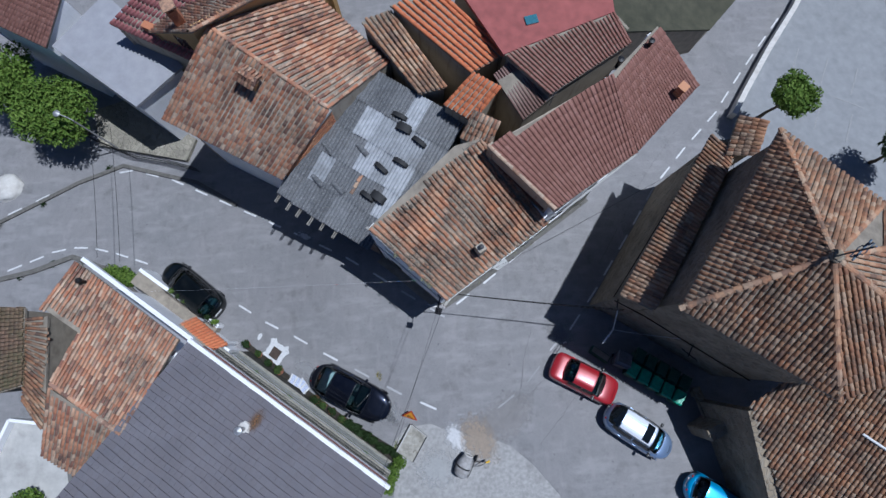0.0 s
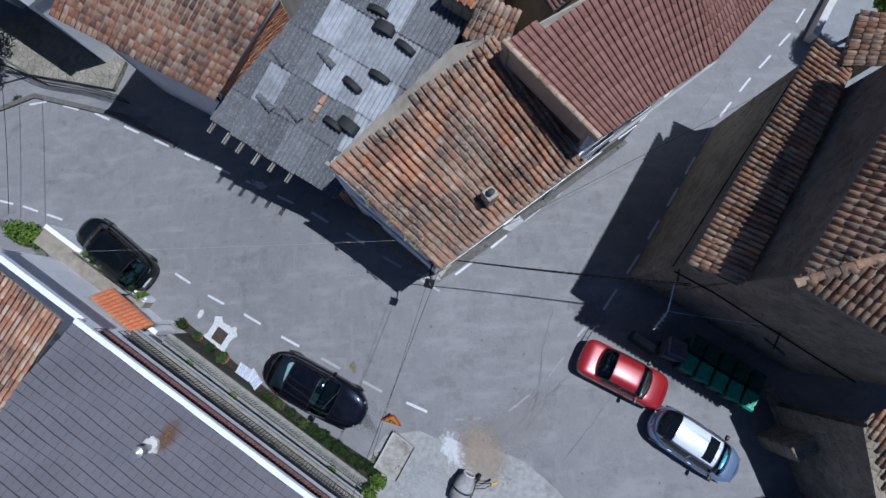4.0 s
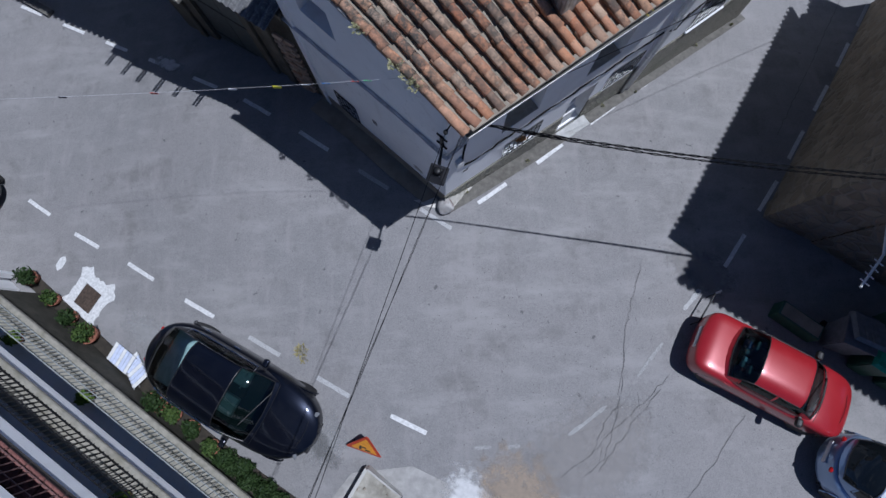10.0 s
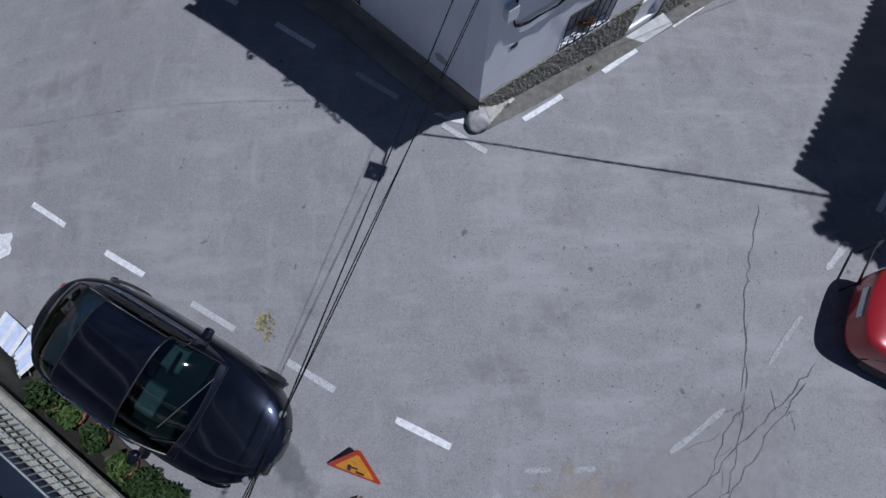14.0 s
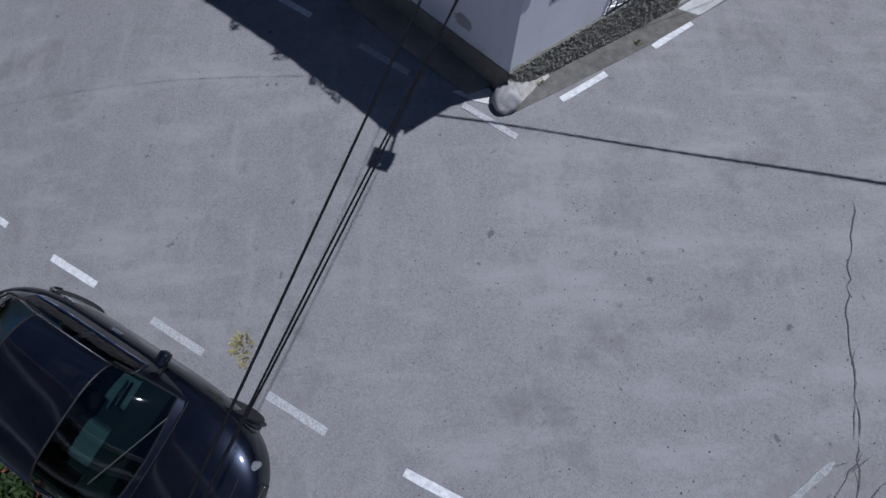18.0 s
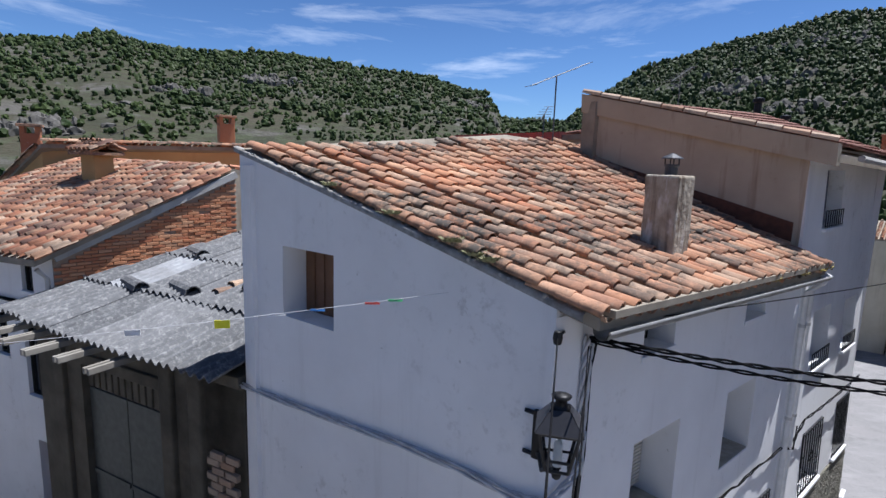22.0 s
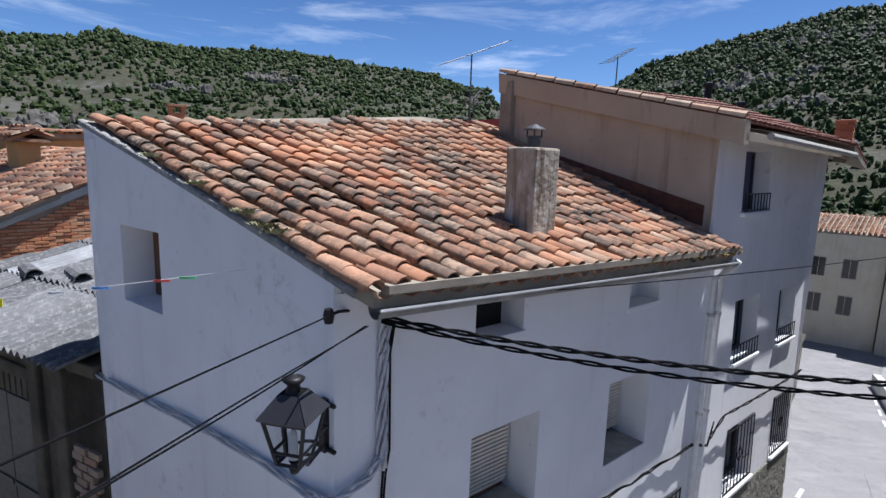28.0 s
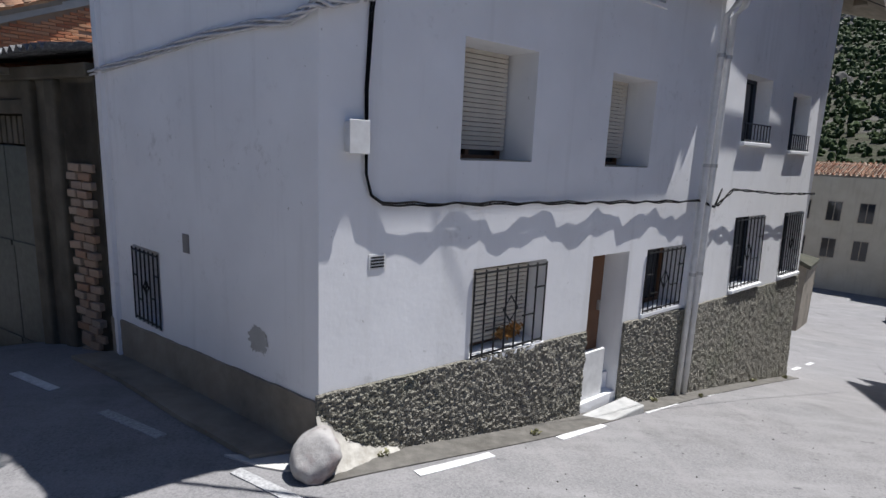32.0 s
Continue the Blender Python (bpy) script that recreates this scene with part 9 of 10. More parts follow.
# ---- kerbs, square and bank by the bend ----
def kerb(label, pts, width, height, material, category="kerb", name="kerb"):
    """A real step along a line of points."""
    bm = bmesh.new()
    prev = None
    fine = []
    for p, q in zip(pts, pts[1:]):
        n = max(1, int(math.dist(p, q) / 0.8))
        fine += [(p[0] + (q[0] - p[0]) * i / n, p[1] + (q[1] - p[1]) * i / n) for i in range(n)]
    fine.append(pts[-1])
    for i, (x, y) in enumerate(fine):
        o, q = fine[max(0, i - 1)], fine[min(len(fine) - 1, i + 1)]
        d = Vector((q[0] - o[0], q[1] - o[1])).normalized()
        a, b = (x - d.y * width / 2, y + d.x * width / 2), (x + d.y * width / 2, y - d.x * width / 2)
        row = [bm.verts.new((*a, ground_z(*a) - 0.2)), bm.verts.new((*a, ground_z(*a) + height)), bm.verts.new((*b, ground_z(*b) + height)), bm.verts.new((*b, ground_z(*b) - 0.2))]
        if prev:
            for j in range(4):
                bm.faces.new((prev[j], prev[(j + 1) % 4], row[(j + 1) % 4], row[j]))
        else:
            bm.faces.new(row)
        prev = row
    bm.faces.new(prev)
    bmesh.ops.recalc_face_normals(bm, faces=bm.faces)
    return tagged(part(name, bm, material), label, category, kind="structure")


kerb("grey stone kerb along the outer bend", [(-29, 7.2), (-28, 7.6), (-26, 8.6), (-23.2, 10.0), (-20.3, 11.0), (-17.1, 10.0), (-15.2, 9.4), (-12.4, 7.6)], 0.25, 0.12, DIRTY)
kerb("cement kerb along the inner bend", [(-28.5, 3.5), (-27.3, 3.8), (-25.2, 4.2), (-22.8, 5.0), (-20.1, 3.9), (-18.4, 2.4)], 0.3, 0.14, DIRTY)
kerb("low pale wall between the street and the square", [(27.2, 22.4), (26.1, 20.8), (23.5, 17.5), (21.0, 14.1), (19.8, 12.4)], 0.35, 0.75, PALE_CEMENT, "wall", "low_wall")
SQUARE = concrete("square_paving", (0.22, 0.225, 0.23), (0.28, 0.285, 0.29), (0.17, 0.17, 0.17), 0.8, 0.5)
strip("square", [(27.3, 22.2), (26.3, 20.7), (23.7, 17.4), (21.2, 14.0), (20.0, 12.3), (19.0, 8.0), (22.0, 3.0), (33.5, 3.0), (33.5, 28.0)], SQUARE, "pale worn paving of the village square", 0.05, 1.0)
for x, y, a in ((24.2, 13.4, 62), (26.0, 12.4, 62), (27.9, 11.4, 62), (25.6, 16.8, 62), (27.5, 15.9, 62), (29.4, 15.0, 62), (25.0, 15.0, -28), (28.4, 13.4, -28)):
    ob = part("parking_line", boxed(-1.2, -0.05, -0.02, 1.2, 0.05, 0.062), FAINT)
    ob.matrix_world = ground_pose(x, y, a)
    tagged(ob, "thin faded white parking line on the square", "road marking", "parking lines", "structure")
strip("stone_bank", [(-22.7, 15.1), (-20.1, 15.9), (-15.4, 12.4), (-15.9, 10.9), (-18.5, 11.6), (-22.0, 12.5)], rubble("bank_rubble", (0.22, 0.2, 0.16), (0.34, 0.31, 0.25), (0.28, 0.26, 0.2)), "sloping stone bank with weeds above the bend", 0.3, 1.0)
rl = thing("bank_railing", "black iron railing along the top of the stone bank", "railing")
line = [(-22.4, 12.9), (-19.6, 11.5), (-17.2, 10.9), (-15.0, 10.1)]
n = 44
for k in range(n + 1):
    (x, y), _ = along(line, k / n)
    bm = bmesh.new()
    tube(bm, [gz(x, y), gz(x, y, 1.0)], 0.014, 4)
    part("bar", bm, BLACK, rl)
for h in (1.0, 0.55, 0.15):
    bm = bmesh.new()
    tube(bm, [gz(*along(line, k / 12)[0], h) for k in range(13)], 0.022, 5)
    part("rail", bm, BLACK, rl)
lampost = thing("street_lamp", "grey street lamp on a pole beside the round tree", "street lamp", at=tuple(gz(-20.7, 12.2)))
bm = bmesh.new()
tube(bm, [(0, 0, -0.3), (0, 0, 4.6)], 0.06, 8, 0.04)
part("pole", bm, GALV, lampost)
bm = bmesh.new()
tube(bm, [(0, 0, 4.6), (-0.2, 0.1, 4.85), (-0.7, 0.3, 4.95)], 0.03, 6)
part("arm", bm, GALV, lampost)
bm = bmesh.new()
lathe(bm, [(0.0, 0.12), (0.1, 0.1), (0.2, 0.02), (0.2, -0.04), (0.05, -0.06)], 12, (-0.75, 0.32, 4.95))
part("head", bm, GALV, lampost)
for a, b in (((-19.4, 9.9, 1.2), (-18.5, 4.6, 1.2)), ((-18.2, 10.2, 1.3), (-17.2, 4.3, 1.3))):
    cable("thin wire slung across the road at the bend", sag(Vector(a) + Vector((0, 1.2, 0)), Vector(b) - Vector((0, 0.6, 0)), 0.12, 12), 0.012)
rk = bmesh.new()
bmesh.ops.create_icosphere(rk, subdivisions=3, radius=1.0)
for v in rk.verts:
    v.co += noise.noise_vector(v.co * 1.7) * 0.25 + noise.noise_vector(v.co * 6) * 0.05
    v.co.z *= 0.6
rk.transform(Matrix.Translation(gz(-28.0, 9.9)))
tagged(part("boulder", rk, PALE_CEMENT, smooth=True), "large pale boulder on the verge of the bend", "boulder")

# ---- foot of the terraced house ----
def potted(x, y, r, h, seed, material, label):
    ob = thing("potted_plant", label, "potted plant", at=tuple(gz(x, y)), group="plants along the terrace")
    bm = bmesh.new()
    lathe(bm, [(r * 0.6, 0), (r * 0.95, r * 1.25), (r * 1.08, r * 1.25), (r * 1.08, r * 1.5), (r * 0.95, r * 1.5), (r * 0.9, r * 1.3), (0, r * 1.3)], 16)
    part("pot", bm, TERRACOTTA, ob)
    rng = random.Random(seed)
    blobs = [((rng.uniform(-0.4, 0.4) * r, rng.uniform(-0.4, 0.4) * r, r * 1.5 + h * rng.uniform(0.2, 0.7)), (r * rng.uniform(0.8, 1.3), r * rng.uniform(0.8, 1.3), h * 0.45)) for _ in range(5)]
    leaves("foliage", blobs, 420, 0.055, material, ob, seed, 0.2)
    return ob


POTS = ((-0.68, 0.22, 0.2), (0.29, 0.22, 0.17), (1.06, 0.2, 0.18), (1.84, 0.22, 0.23), (4.5, 0.2, 0.24), (5.02, 0.22, 0.17), (5.6, 0.25, 0.19), (6.28, 0.26, 0.17))
for i, (d, o, r) in enumerate(POTS):
    p = sw(d, o, 0)
    potted(p.x, p.y, r, r * 1.9, i + 50, (LEAF_DARK, LEAF_POT)[i % 2], "bushy dark green plant in a terracotta pot" if r > 0.18 else "small leafy plant in a terracotta pot")
strip("planting_bed", [tuple(sw(d, o, 0)[:2]) for d, o in ((-0.9, -0.05), (9.8, -0.05), (9.8, 0.72), (8.0, 0.52), (6.0, 0.36), (4.0, 0.3), (-0.9, 0.3))], concrete("damp_soil", (0.02, 0.017, 0.012), (0.045, 0.036, 0.026), (0.012, 0.01, 0.008), 4.0, 0.7), "dark damp soil bed along the foot of the terrace", 0.03, category="planting bed")
rngh = random.Random(19)
for k in range(8):
    f = k / 7
    x, y = sw(6.7 + 2.9 * f, 0.25 + 0.2 * f, 0)[:2]
    hb = thing("hedge_plant", "low dark green shrub in the bed below the terrace", "shrub", at=tuple(gz(x, y)), group="low shrubs below the terrace")
    leaves("foliage", [((rngh.uniform(-0.15, 0.15), rngh.uniform(-0.1, 0.1), 0.16 + 0.12 * rngh.random()), (rngh.uniform(0.18, 0.28), rngh.uniform(0.16, 0.22), rngh.uniform(0.14, 0.24))) for _ in range(4)], 900, 0.05, LEAF_DARK, hb, 200 + k, 0.2)
    bm = bmesh.new()
    tube(bm, [(0, 0, -0.05), (0.02, 0, 0.2)], 0.015, 5)
    part("stem", bm, BARK, hb)
for i, (d, z) in enumerate(((1.2, 0.56), (3.4, 0.56), (6.1, 2.63), (8.3, 0.56))):
    p = sw(d, -0.35, z)
    ob = potted(p.x, p.y, 0.13, 0.3, i + 80, LEAF, "green potted plant standing on the terrace")
    ob.location.z = z - 0.06
vine = thing("climbing_vine", "green vine climbing the end of the terraces", "vine", at=(-2.7, -7.0, -0.6))
leaves("foliage", [((0, 0, 0.5), (0.35, 0.45, 0.6)), ((0.1, -0.4, 1.1), (0.35, 0.4, 0.6)), ((-0.2, -0.8, 1.9), (0.35, 0.45, 0.7)), ((0.1, 0.35, 0.3), (0.35, 0.3, 0.4)), ((-0.3, -1.2, 2.8), (0.3, 0.4, 0.6))], 3200, 0.075, LEAF, vine, 31, 0.1)
bm = bmesh.new()
tube(bm, [(0.05, 0.1, -0.1), (0.05, -0.2, 0.8), (-0.1, -0.6, 1.6), (-0.3, -1.1, 2.9)], 0.03, 6, 0.01)
part("stem", bm, BARK, vine)
tb = thing("shrub", "green shrub beside the back terrace", "shrub", at=(-19.9, -7.9, 2.5))
leaves("foliage", [((0, 0, 0.5), (0.8, 0.7, 0.6)), ((0.5, -0.5, 0.5), (0.6, 0.6, 0.5))], 1500, 0.1, LEAF, tb, 34, 0.2)
bm = bmesh.new()
tube(bm, [(0, 0, -0.05), (0, 0, 0.5)], 0.04, 6, 0.02)
part("stem", bm, BARK, tb)
bush = thing("shrub", "green shrub at the corner of the tiled roof", "shrub", at=tuple(gz(-19.3, 3.6)))
leaves("foliage", [((0, 0, 0.5), (0.7, 0.6, 0.5)), ((0.6, -0.3, 0.5), (0.5, 0.5, 0.5)), ((-0.6, 0.2, 0.4), (0.5, 0.5, 0.4))], 1800, 0.1, LEAF, bush, 32, 0.2)
bm = bmesh.new()
tube(bm, [(0, 0, -0.1), (0, 0, 0.5)], 0.04, 6, 0.02)
part("stem", bm, BARK, bush)
for i in range(7):
    p = sw(-6.0 + i * 0.52, 0.2, -0.75)
    hp = thing("hanging_plant", "leafy plant hanging over the garden railing", "plant", at=tuple(p), group="plants on the garden railing")
    leaves("foliage", [((0, 0, 0), (0.2, 0.16, 0.22)), ((0.02, 0.05, -0.25), (0.14, 0.12, 0.25))], 350, 0.06, (LEAF, LEAF_DARK)[i % 2], hp, 60 + i, 0.1)
# two folded garden chairs
BLUEWHITE = plain("pale_blue_plastic", (0.55, 0.6, 0.75), 0.4, vary=0.12)
for i, (x, y, a) in enumerate(((*sw(2.95, 0.3, 0)[:2], -30), (*sw(3.5, 0.34, 0)[:2], -48))):
    ch = thing("folding_chair", "folded pale blue and white garden chair lying by the terrace", "chair", m=ground_pose(x, y, a), group="folded garden chairs")
    for s in (-0.22, 0.22):
        bm = bmesh.new()
        tube(bm, [(-0.45, s, 0.06), (0.42, s, 0.3 if i else 0.2)], 0.014, 6)
        part("frame_rail", bm, GALV, ch)
        bm = bmesh.new()
        tube(bm, [(-0.4, s * 0.85, 0.03), (0.38, s * 0.85, 0.12)], 0.014, 6)
        part("leg", bm, GALV, ch)
    for k in range(7):
        x0 = -0.4 + k * 0.115
        z = 0.075 + (x0 + 0.45) * (0.27 if i else 0.16)
        part("slat", boxed(x0, -0.24, z, x0 + 0.095, 0.24, z + 0.012, bevel=0.004), BLUEWHITE if k % 3 else WHITE_PIPE, ch)

# ---- mending works at the corner of the terrace ----
blk = thing("concrete_landing", "low broken concrete landing with a black steel edge", "landing", kind="structure")
bq = [Vector(p) for p in ((-2.7, -6.9), (-1.9, -7.4), (-1.15, -6.2), (-1.9, -5.6))]
bm = bmesh.new()
hexa(bm, [gz(p.x, p.y, -0.3) for p in bq], [gz(p.x, p.y, 0.26) for p in bq])
bmesh.ops.recalc_face_normals(bm, faces=bm.faces)
part("slab", bm, concrete("dirty_landing", (0.26, 0.245, 0.21), (0.42, 0.4, 0.345), (0.13, 0.115, 0.085), 2.5, 0.8), blk)
for p, q, w_, mat, nm in ((bq[1], bq[2], 0.03, BLACK, "steel_edge"), (bq[2], bq[3], 0.03, CEMENT, "edge_stone"), (bq[3], bq[0], 0.06, CEMENT, "edge_stone")):
    d = (q - p).normalized()
    m = upright((p.x, p.y, ground_z(*((p + q) / 2))), d)
    part(nm, boxed(0, -w_, -0.1, (q - p).length, 0.012, 0.3, bevel=0.006, m=m), mat, blk)
for i in range(14):
    rb = bmesh.new()
    r_ = rngm.uniform(0.015, 0.045)
    bmesh.ops.create_icosphere(rb, subdivisions=1, radius=r_)
    for v in rb.verts:
        v.co *= rngm.uniform(0.7, 1.15)
    x, y = rngm.uniform(-2.4, -1.3), rngm.uniform(-7.0, -5.9)
    on = inside((x, y), [tuple(p) for p in bq])
    rb.transform(Matrix.Translation(gz(x, y, (0.26 if on else 0.0) + r_ * 0.5)))
    tagged(part("rubble_stone", rb, OLD_CEMENT), "small broken stone lying about the landing", "stone", "loose rubble")
sg = thing("warning_sign", "triangular red-bordered yellow road works sign leaning on the landing", "sign")
sm = Matrix.Translation((-2.02, -5.28, ground_z(-2.0, -5.3) + 0.03)) @ Matrix.Rotation(radians(-20), 4, "Z") @ Matrix.Rotation(radians(52), 4, "X")


def tri(r, z0, z1, cy=0.26):
    bm = bmesh.new()
    pts = [(r * math.cos(a), cy + r * math.sin(a)) for a in (math.pi * 7 / 6, math.pi * 11 / 6, math.pi / 2)]
    hexa(bm, [(*p, z0) for p in pts], [(*p, z1) for p in pts])
    bmesh.ops.bevel(bm, geom=[e for e in bm.edges if abs(e.verts[0].co.z - e.verts[1].co.z) > (z1 - z0) * 0.5], offset=r * 0.08, segments=3, affect="EDGES")
    bm.transform(sm)
    return bm


part("border", tri(0.52, 0.0, 0.012), plain("sign_red", (0.45, 0.05, 0.02), 0.5, vary=0.2), sg)
part("face", tri(0.37, 0.012, 0.018), plain("sign_yellow", (0.75, 0.32, 0.02), 0.5, vary=0.15), sg)
for x0, y0, x1, y1 in ((-0.12, 0.1, -0.06, 0.27), (-0.06, 0.2, 0.04, 0.25), (0.02, 0.1, 0.15, 0.16)):
    part("pictogram", boxed(x0, y0, 0.018, x1, y1, 0.022, m=sm), TRIM, sg)
for s in (-0.3, 0.3):
    bm = bmesh.new()
    tube(bm, [sm @ Vector((s, 0.05, -0.01)), sm @ Vector((s, 0.02, -0.5)) + Vector((0, 0, 0.0))], 0.012, 5)
    part("stand_leg", bm, BLACK, sg)
dm = thing("cement_mixer", "cement-caked grey drum mixer with a yellow handle", "cement mixer", m=ground_pose(0.75, -7.6, 62))
lie = Matrix.Translation((0, 0, 0.44)) @ Matrix.Rotation(radians(-8), 4, "Y") @ Matrix.Rotation(math.pi / 2, 4, "Y")
CAKED = concrete("caked_drum", (0.27, 0.26, 0.25), (0.4, 0.39, 0.38), (0.17, 0.15, 0.13), 3.0, 0.7)
for nm, prof, mat in (("drum", [(0.0, -0.66), (0.2, -0.65), (0.33, -0.56), (0.37, -0.3), (0.37, 0.0), (0.33, 0.22), (0.24, 0.46), (0.21, 0.5), (0.18, 0.47), (0.28, 0.2), (0.3, 0.0)], CAKED), ("rim", [(0.19, 0.48), (0.24, 0.47), (0.25, 0.51), (0.2, 0.53), (0.19, 0.48)], PALE_CEMENT), ("drum_band", [(0.372, -0.17), (0.385, -0.16), (0.385, -0.11), (0.372, -0.1)], BLACK)):
    bm = bmesh.new()
    lathe(bm, prof, 24)
    bm.transform(lie)
    part(nm, bm, mat, dm, smooth=True)
for s_ in (-0.42, 0.42):
    bm = bmesh.new()
    tube(bm, [(0.35, s_, 0.02), (-0.1, s_, 0.46), (-0.55, s_, 0.02)], 0.02, 6)
    part("frame_bar", bm, BLACK, dm)
for pts in ([(0.3, -0.4, 0.3), (0.45, -0.66, 0.5), (0.6, -0.95, 0.55)], [(0.1, -0.4, 0.45), (0.3, -0.75, 0.5), (0.6, -0.95, 0.55)]):
    bm = bmesh.new()
    tube(bm, pts, 0.016, 6)
    part("arm", bm, BLACK, dm)
bm = bmesh.new()
lathe(bm, [(0.05, -0.05), (0.13, -0.05), (0.15, 0.0), (0.13, 0.05), (0.05, 0.05)], 14)
bm.transform(Matrix.Translation((0.5, -0.42, 0.15)) @ Matrix.Rotation(math.pi / 2, 4, "X"))
part("wheel", bm, RUBBER, dm)
bm = bmesh.new()
tube(bm, [(0.56, -0.92, 0.56), (0.62, -1.0, 0.57), (0.72, -1.06, 0.57)], 0.045, 8)
part("handle", bm, plain("yellow_plastic", (0.8, 0.5, 0.02), 0.4), dm, "yellow handle")

# ---- bins and clutter in the church corner ----
BINGREEN = plain("bin_green", (0.02, 0.075, 0.05), 0.45, vary=0.2)
LIDTEAL = plain("bin_lid_teal", (0.03, 0.34, 0.2), 0.4, vary=0.25)
BINGREY = plain("bin_grey", (0.16, 0.165, 0.18), 0.5, vary=0.2)


def bin_(x, y, rz, body, lid, label, w=0.58, d=0.72, h=1.02, tilt=0.0):
    ob = thing("waste_bin", label, "bin", m=ground_pose(x, y, rz), group="row of waste bins")
    bm = bmesh.new()
    hexa(bm, [(-w * 0.4, -d * 0.38, 0.06), (w * 0.4, -d * 0.38, 0.06), (w * 0.4, d * 0.4, 0.06), (-w * 0.4, d * 0.4, 0.06)], [(-w / 2, -d / 2, h - 0.08), (w / 2, -d / 2, h - 0.08), (w / 2, d / 2, h - 0.08), (-w / 2, d / 2, h - 0.08)])
    bmesh.ops.bevel(bm, geom=bm.edges[:], offset=0.03, segments=2, affect="EDGES")
    b = part("body", bm, body, ob)
    part("rim", boxed(-w / 2 - 0.02, -d / 2 - 0.02, h - 0.12, w / 2 + 0.02, d / 2 + 0.02, h - 0.07, bevel=0.01), body, ob)
    lm = Matrix.Translation((0, d / 2, h - 0.06)) @ Matrix.Rotation(radians(tilt), 4, "X")
    bm = bmesh.new()
    hexa(bm, [(-w / 2 - 0.03, -d - 0.05, 0), (w / 2 + 0.03, -d - 0.05, 0), (w / 2 + 0.03, 0.05, 0), (-w / 2 - 0.03, 0.05, 0)], [(-w / 2 + 0.03, -d + 0.02, 0.08), (w / 2 - 0.03, -d + 0.02, 0.08), (w / 2 - 0.03, 0, 0.1), (-w / 2 + 0.03, 0, 0.1)])
    bm.transform(lm)
    l_ = part("lid", bm, lid, ob)
    for k in (-0.14, 0.0, 0.14):
        part("lid_rib", boxed(k - 0.02, -d, 0.07, k + 0.02, -0.05, 0.1, bevel=0.006, m=lm), lid, l_)
    bm = bmesh.new()
    tube(bm, [(-w * 0.35, d / 2 + 0.08, h - 0.02), (w * 0.35, d / 2 + 0.08, h - 0.02)], 0.018, 6)
    part("handle", bm, body, ob)
    for s in (-1, 1):
        bm = bmesh.new()
        lathe(bm, [(0.02, -0.03), (0.1, -0.03), (0.1, 0.03), (0.02, 0.03)], 12)
        bm.transform(Matrix.Translation((s * w * 0.42, d * 0.36, 0.1)) @ Matrix.Rotation(math.pi / 2, 4, "Y"))
        part("wheel", bm, RUBBER, ob)


b0, b1_ = Vector((9.78, -3.52)), Vector((11.98, -5.0))
bd = (b1_ - b0).normalized()
ba = math.degrees(math.atan2(bd.y, bd.x))
for k in range(5):
    p = b0.lerp(b1_, k / 4)
    bin_(p.x, p.y, ba + (-3, 2, 0, 4, -2)[k], BINGREEN, LIDTEAL, "green wheeled bin with a ribbed teal lid", 0.52, 0.66)
    q = p + Vector((-bd.y, bd.x)) * 0.85
    bin_(q.x, q.y, ba + 180, BINGREEN, BINGREEN, "green wheeled bin standing in the church's shade", 0.52, 0.66)
bin_(9.3, -2.98, ba + 8, BINGREY, BINGREY, "dark grey bin with its lid ajar", 0.75, 0.72, 1.05, -22)
pl = thing("planter_trough", "low green planter trough by the church wall", "planter", m=ground_pose(8.35, -2.55, -38))
part("trough", boxed(-0.55, -0.2, 0, 0.55, 0.2, 0.42, bevel=0.03), BINGREEN, pl)
part("soil", boxed(-0.5, -0.16, 0.4, 0.5, 0.16, 0.425), OLD_CEMENT, pl)
tr = thing("stone_trough", "long narrow stone bench along the church wall", "bench", m=ground_pose(13.5, -5.6, -76))
part("seat", boxed(-1.1, -0.24, 0.32, 1.1, 0.24, 0.48, bevel=0.03), STONE, tr)
for x in (-0.8, 0.8):
    part("support", boxed(x - 0.15, -0.2, -0.1, x + 0.15, 0.2, 0.33, bevel=0.02), STONE, tr)
TARP = plain("grey_sheet", (0.3, 0.33, 0.4), 0.6, vary=0.25)
for i in range(5):
    x, y = 14.55 + i * 0.2, -7.95 - i * 0.42
    sk = thing("filled_sack", "slumped grey-blue sack stacked by the church wall", "sack", m=ground_pose(x, y, -20 + i * 17), group="stacked sacks")
    bm = bmesh.new()
    bmesh.ops.create_icosphere(bm, subdivisions=3, radius=0.42)
    for v in bm.verts:
        v.co.z *= 0.42
        v.co.x *= 0.8
        v.co += noise.noise_vector(v.co * 4 + Vector((i, 0, 0))) * 0.07
        v.co.z += 0.17 + (0.18 if i % 2 else 0)
    part("bag", bm, TARP, sk, smooth=True)
arm = thing("wall_lamp_arm", "white bracket arm sticking out from the church wall", "bracket")
bm = bmesh.new()
tube(bm, [(8.75, -0.3, 2.9), (8.35, -1.29, 3.05), (8.2, -1.45, 3.08), (7.73, -1.92, 3.16)], 0.028, 6)
part("arm", bm, WHITE_PIPE, arm)
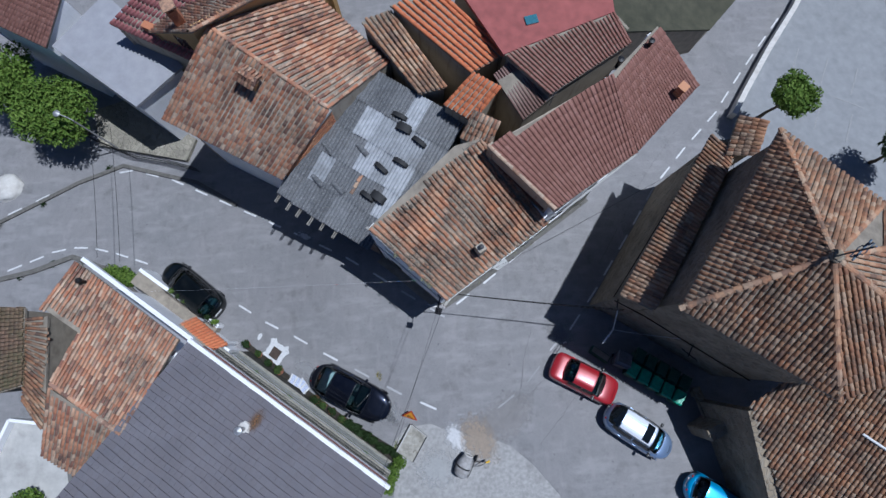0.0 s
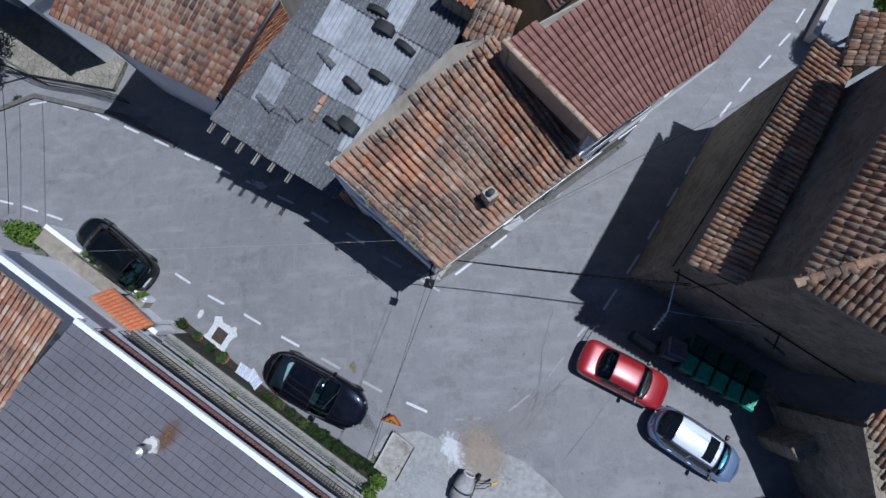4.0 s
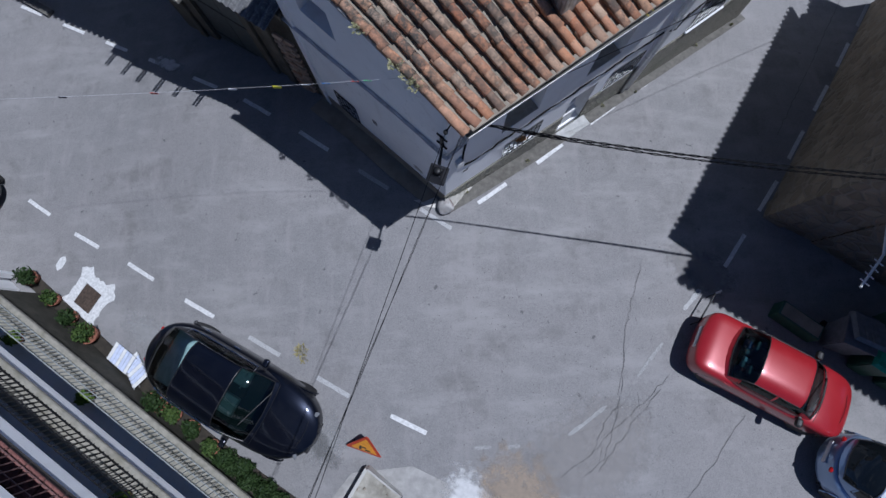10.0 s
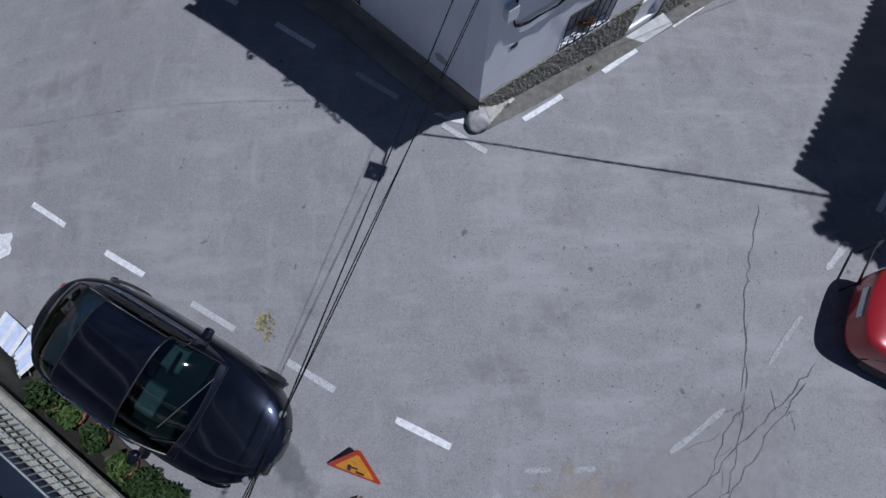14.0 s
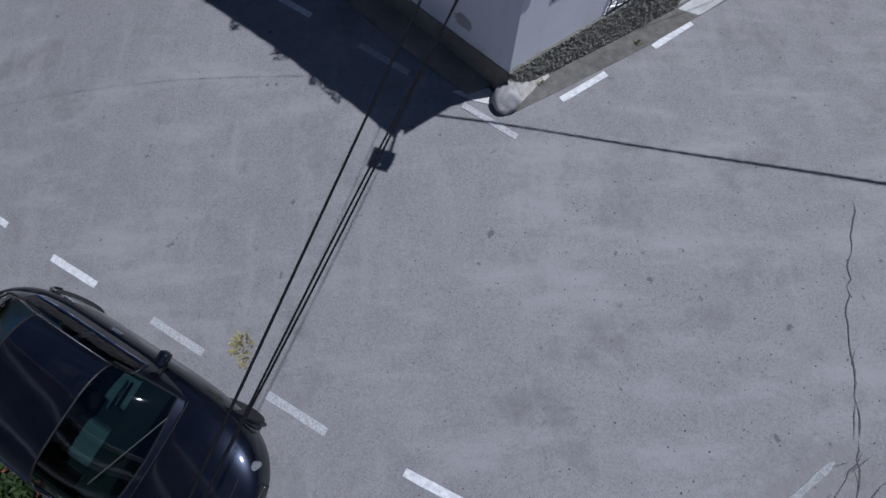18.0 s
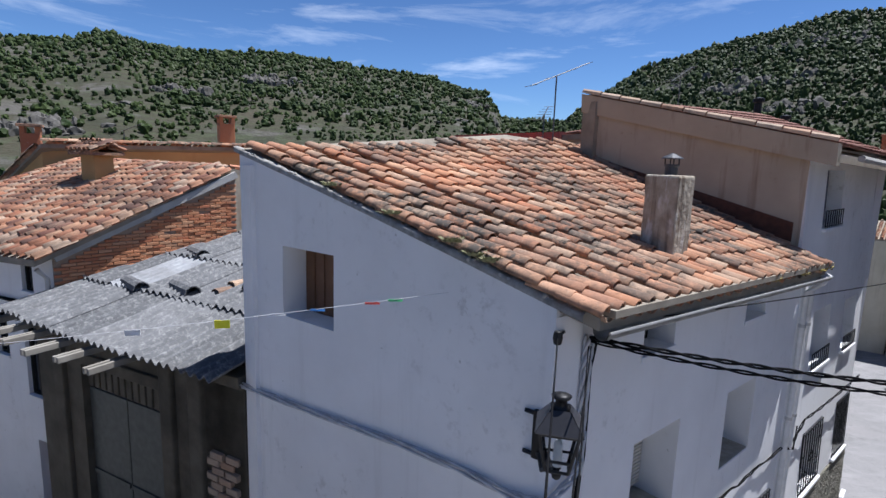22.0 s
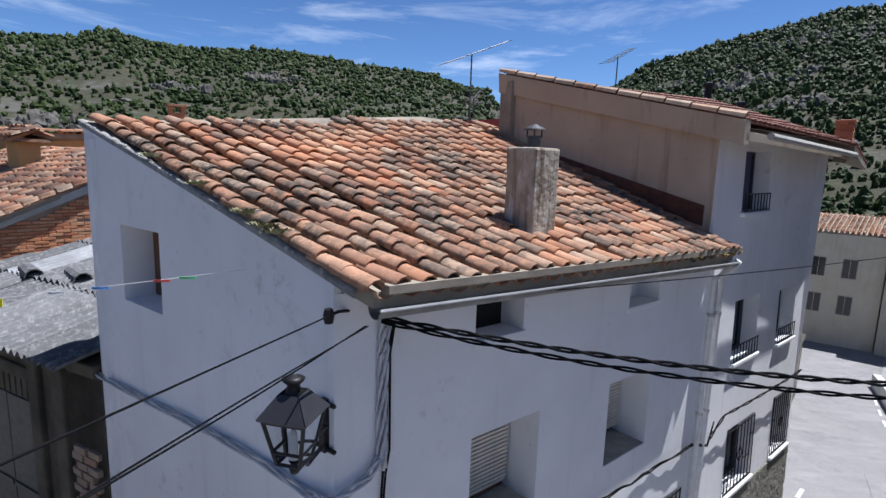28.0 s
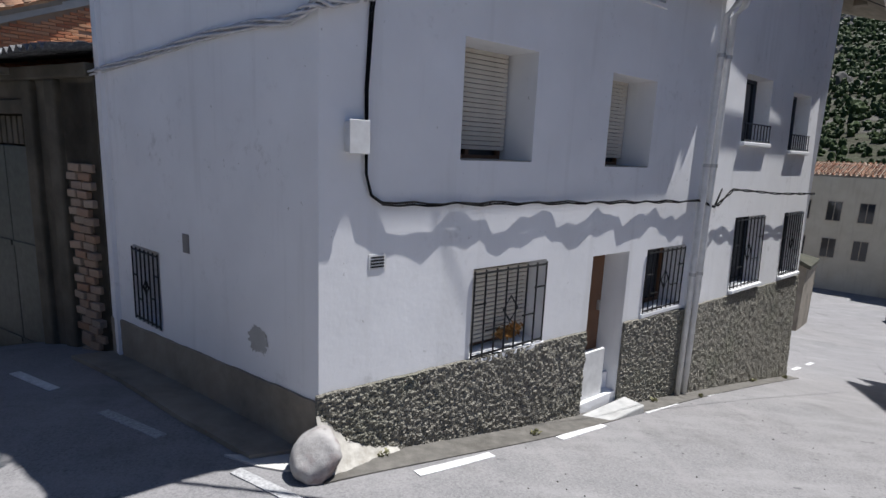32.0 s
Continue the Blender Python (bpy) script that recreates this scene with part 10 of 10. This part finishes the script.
for k in range(4):
    f = 0.25 + k * 0.2
    p = Vector((8.35, -1.29, 3.05)).lerp(Vector((7.73, -1.92, 3.16)), f)
    bm = bmesh.new()
    tube(bm, [p + Vector((0.07, -0.07, 0.02)), p + Vector((-0.07, 0.07, 0.02))], 0.014, 5)
    part("peg", bm, WHITE_PIPE, arm)
cable("thin pale string from the bracket to the church wall", sag((8.35, -1.29, 3.05), (11.4, -1.9, 3.6), 0.3, 14), 0.01, GREYCABLE)
cable("black cable running along the church wall", dense([(8.2, 0.05, 4.25), (9.55, -0.75, 4.15), (11.0, -1.68, 3.8), (12.0, -2.35, 3.7), (13.3, -3.22, 3.5), (14.5, -4.02, 3.4)], 5), 0.03)
cable("black cable looped along the street wall of the church", dense([(8.18, 0.22, 4.2), (9.4, 1.85, 4.25), (11.0, 3.99, 4.2), (12.4, 5.86, 4.3), (13.5, 7.33, 4.3)], 5), 0.022)
cb = thing("cable_bracket", "black iron cable bracket on the church wall", "bracket")
for a, b in (((11.9, -2.2, 3.7), (11.55, -2.75, 3.75)), ((11.3, -2.35, 3.75), (11.95, -2.95, 3.75)), ((8.35, 0.1, 4.3), (8.25, -0.3, 4.3))):
    bm = bmesh.new()
    tube(bm, [a, b], 0.03, 5)
    part("bar", bm, BLACK, cb)
br = thing("parking_barrier", "low black and white bar barrier behind the red car", "barrier", m=ground_pose(6.15, -2.15, 52))
bm = bmesh.new()
tube(bm, [(-0.5, 0, 0), (-0.5, 0, 0.38), (0.35, 0, 0.38), (0.35, 0, 0)], 0.02, 6)
part("hoop", bm, BLACK, br)
bm = bmesh.new()
tube(bm, [(0.35, 0, 0.38), (0.55, -0.1, 0.3), (0.62, -0.2, 0)], 0.02, 6)
part("brace", bm, WHITE_PIPE, br)
# dry plant behind the parlour grille
dry = thing("dry_plant", "yellowed dry plant behind a window grille", "plant", at=tuple(front(2.05, 0.74, -0.08)))
leaves("foliage", [((0, 0, 0.1), (0.14, 0.05, 0.08)), ((0.08, 0.02, 0.16), (0.1, 0.05, 0.05))], 170, 0.04, foliage("withered_leaf", (0.2, 0.09, 0.03), (0.4, 0.22, 0.07)), dry, 77, 0.1)
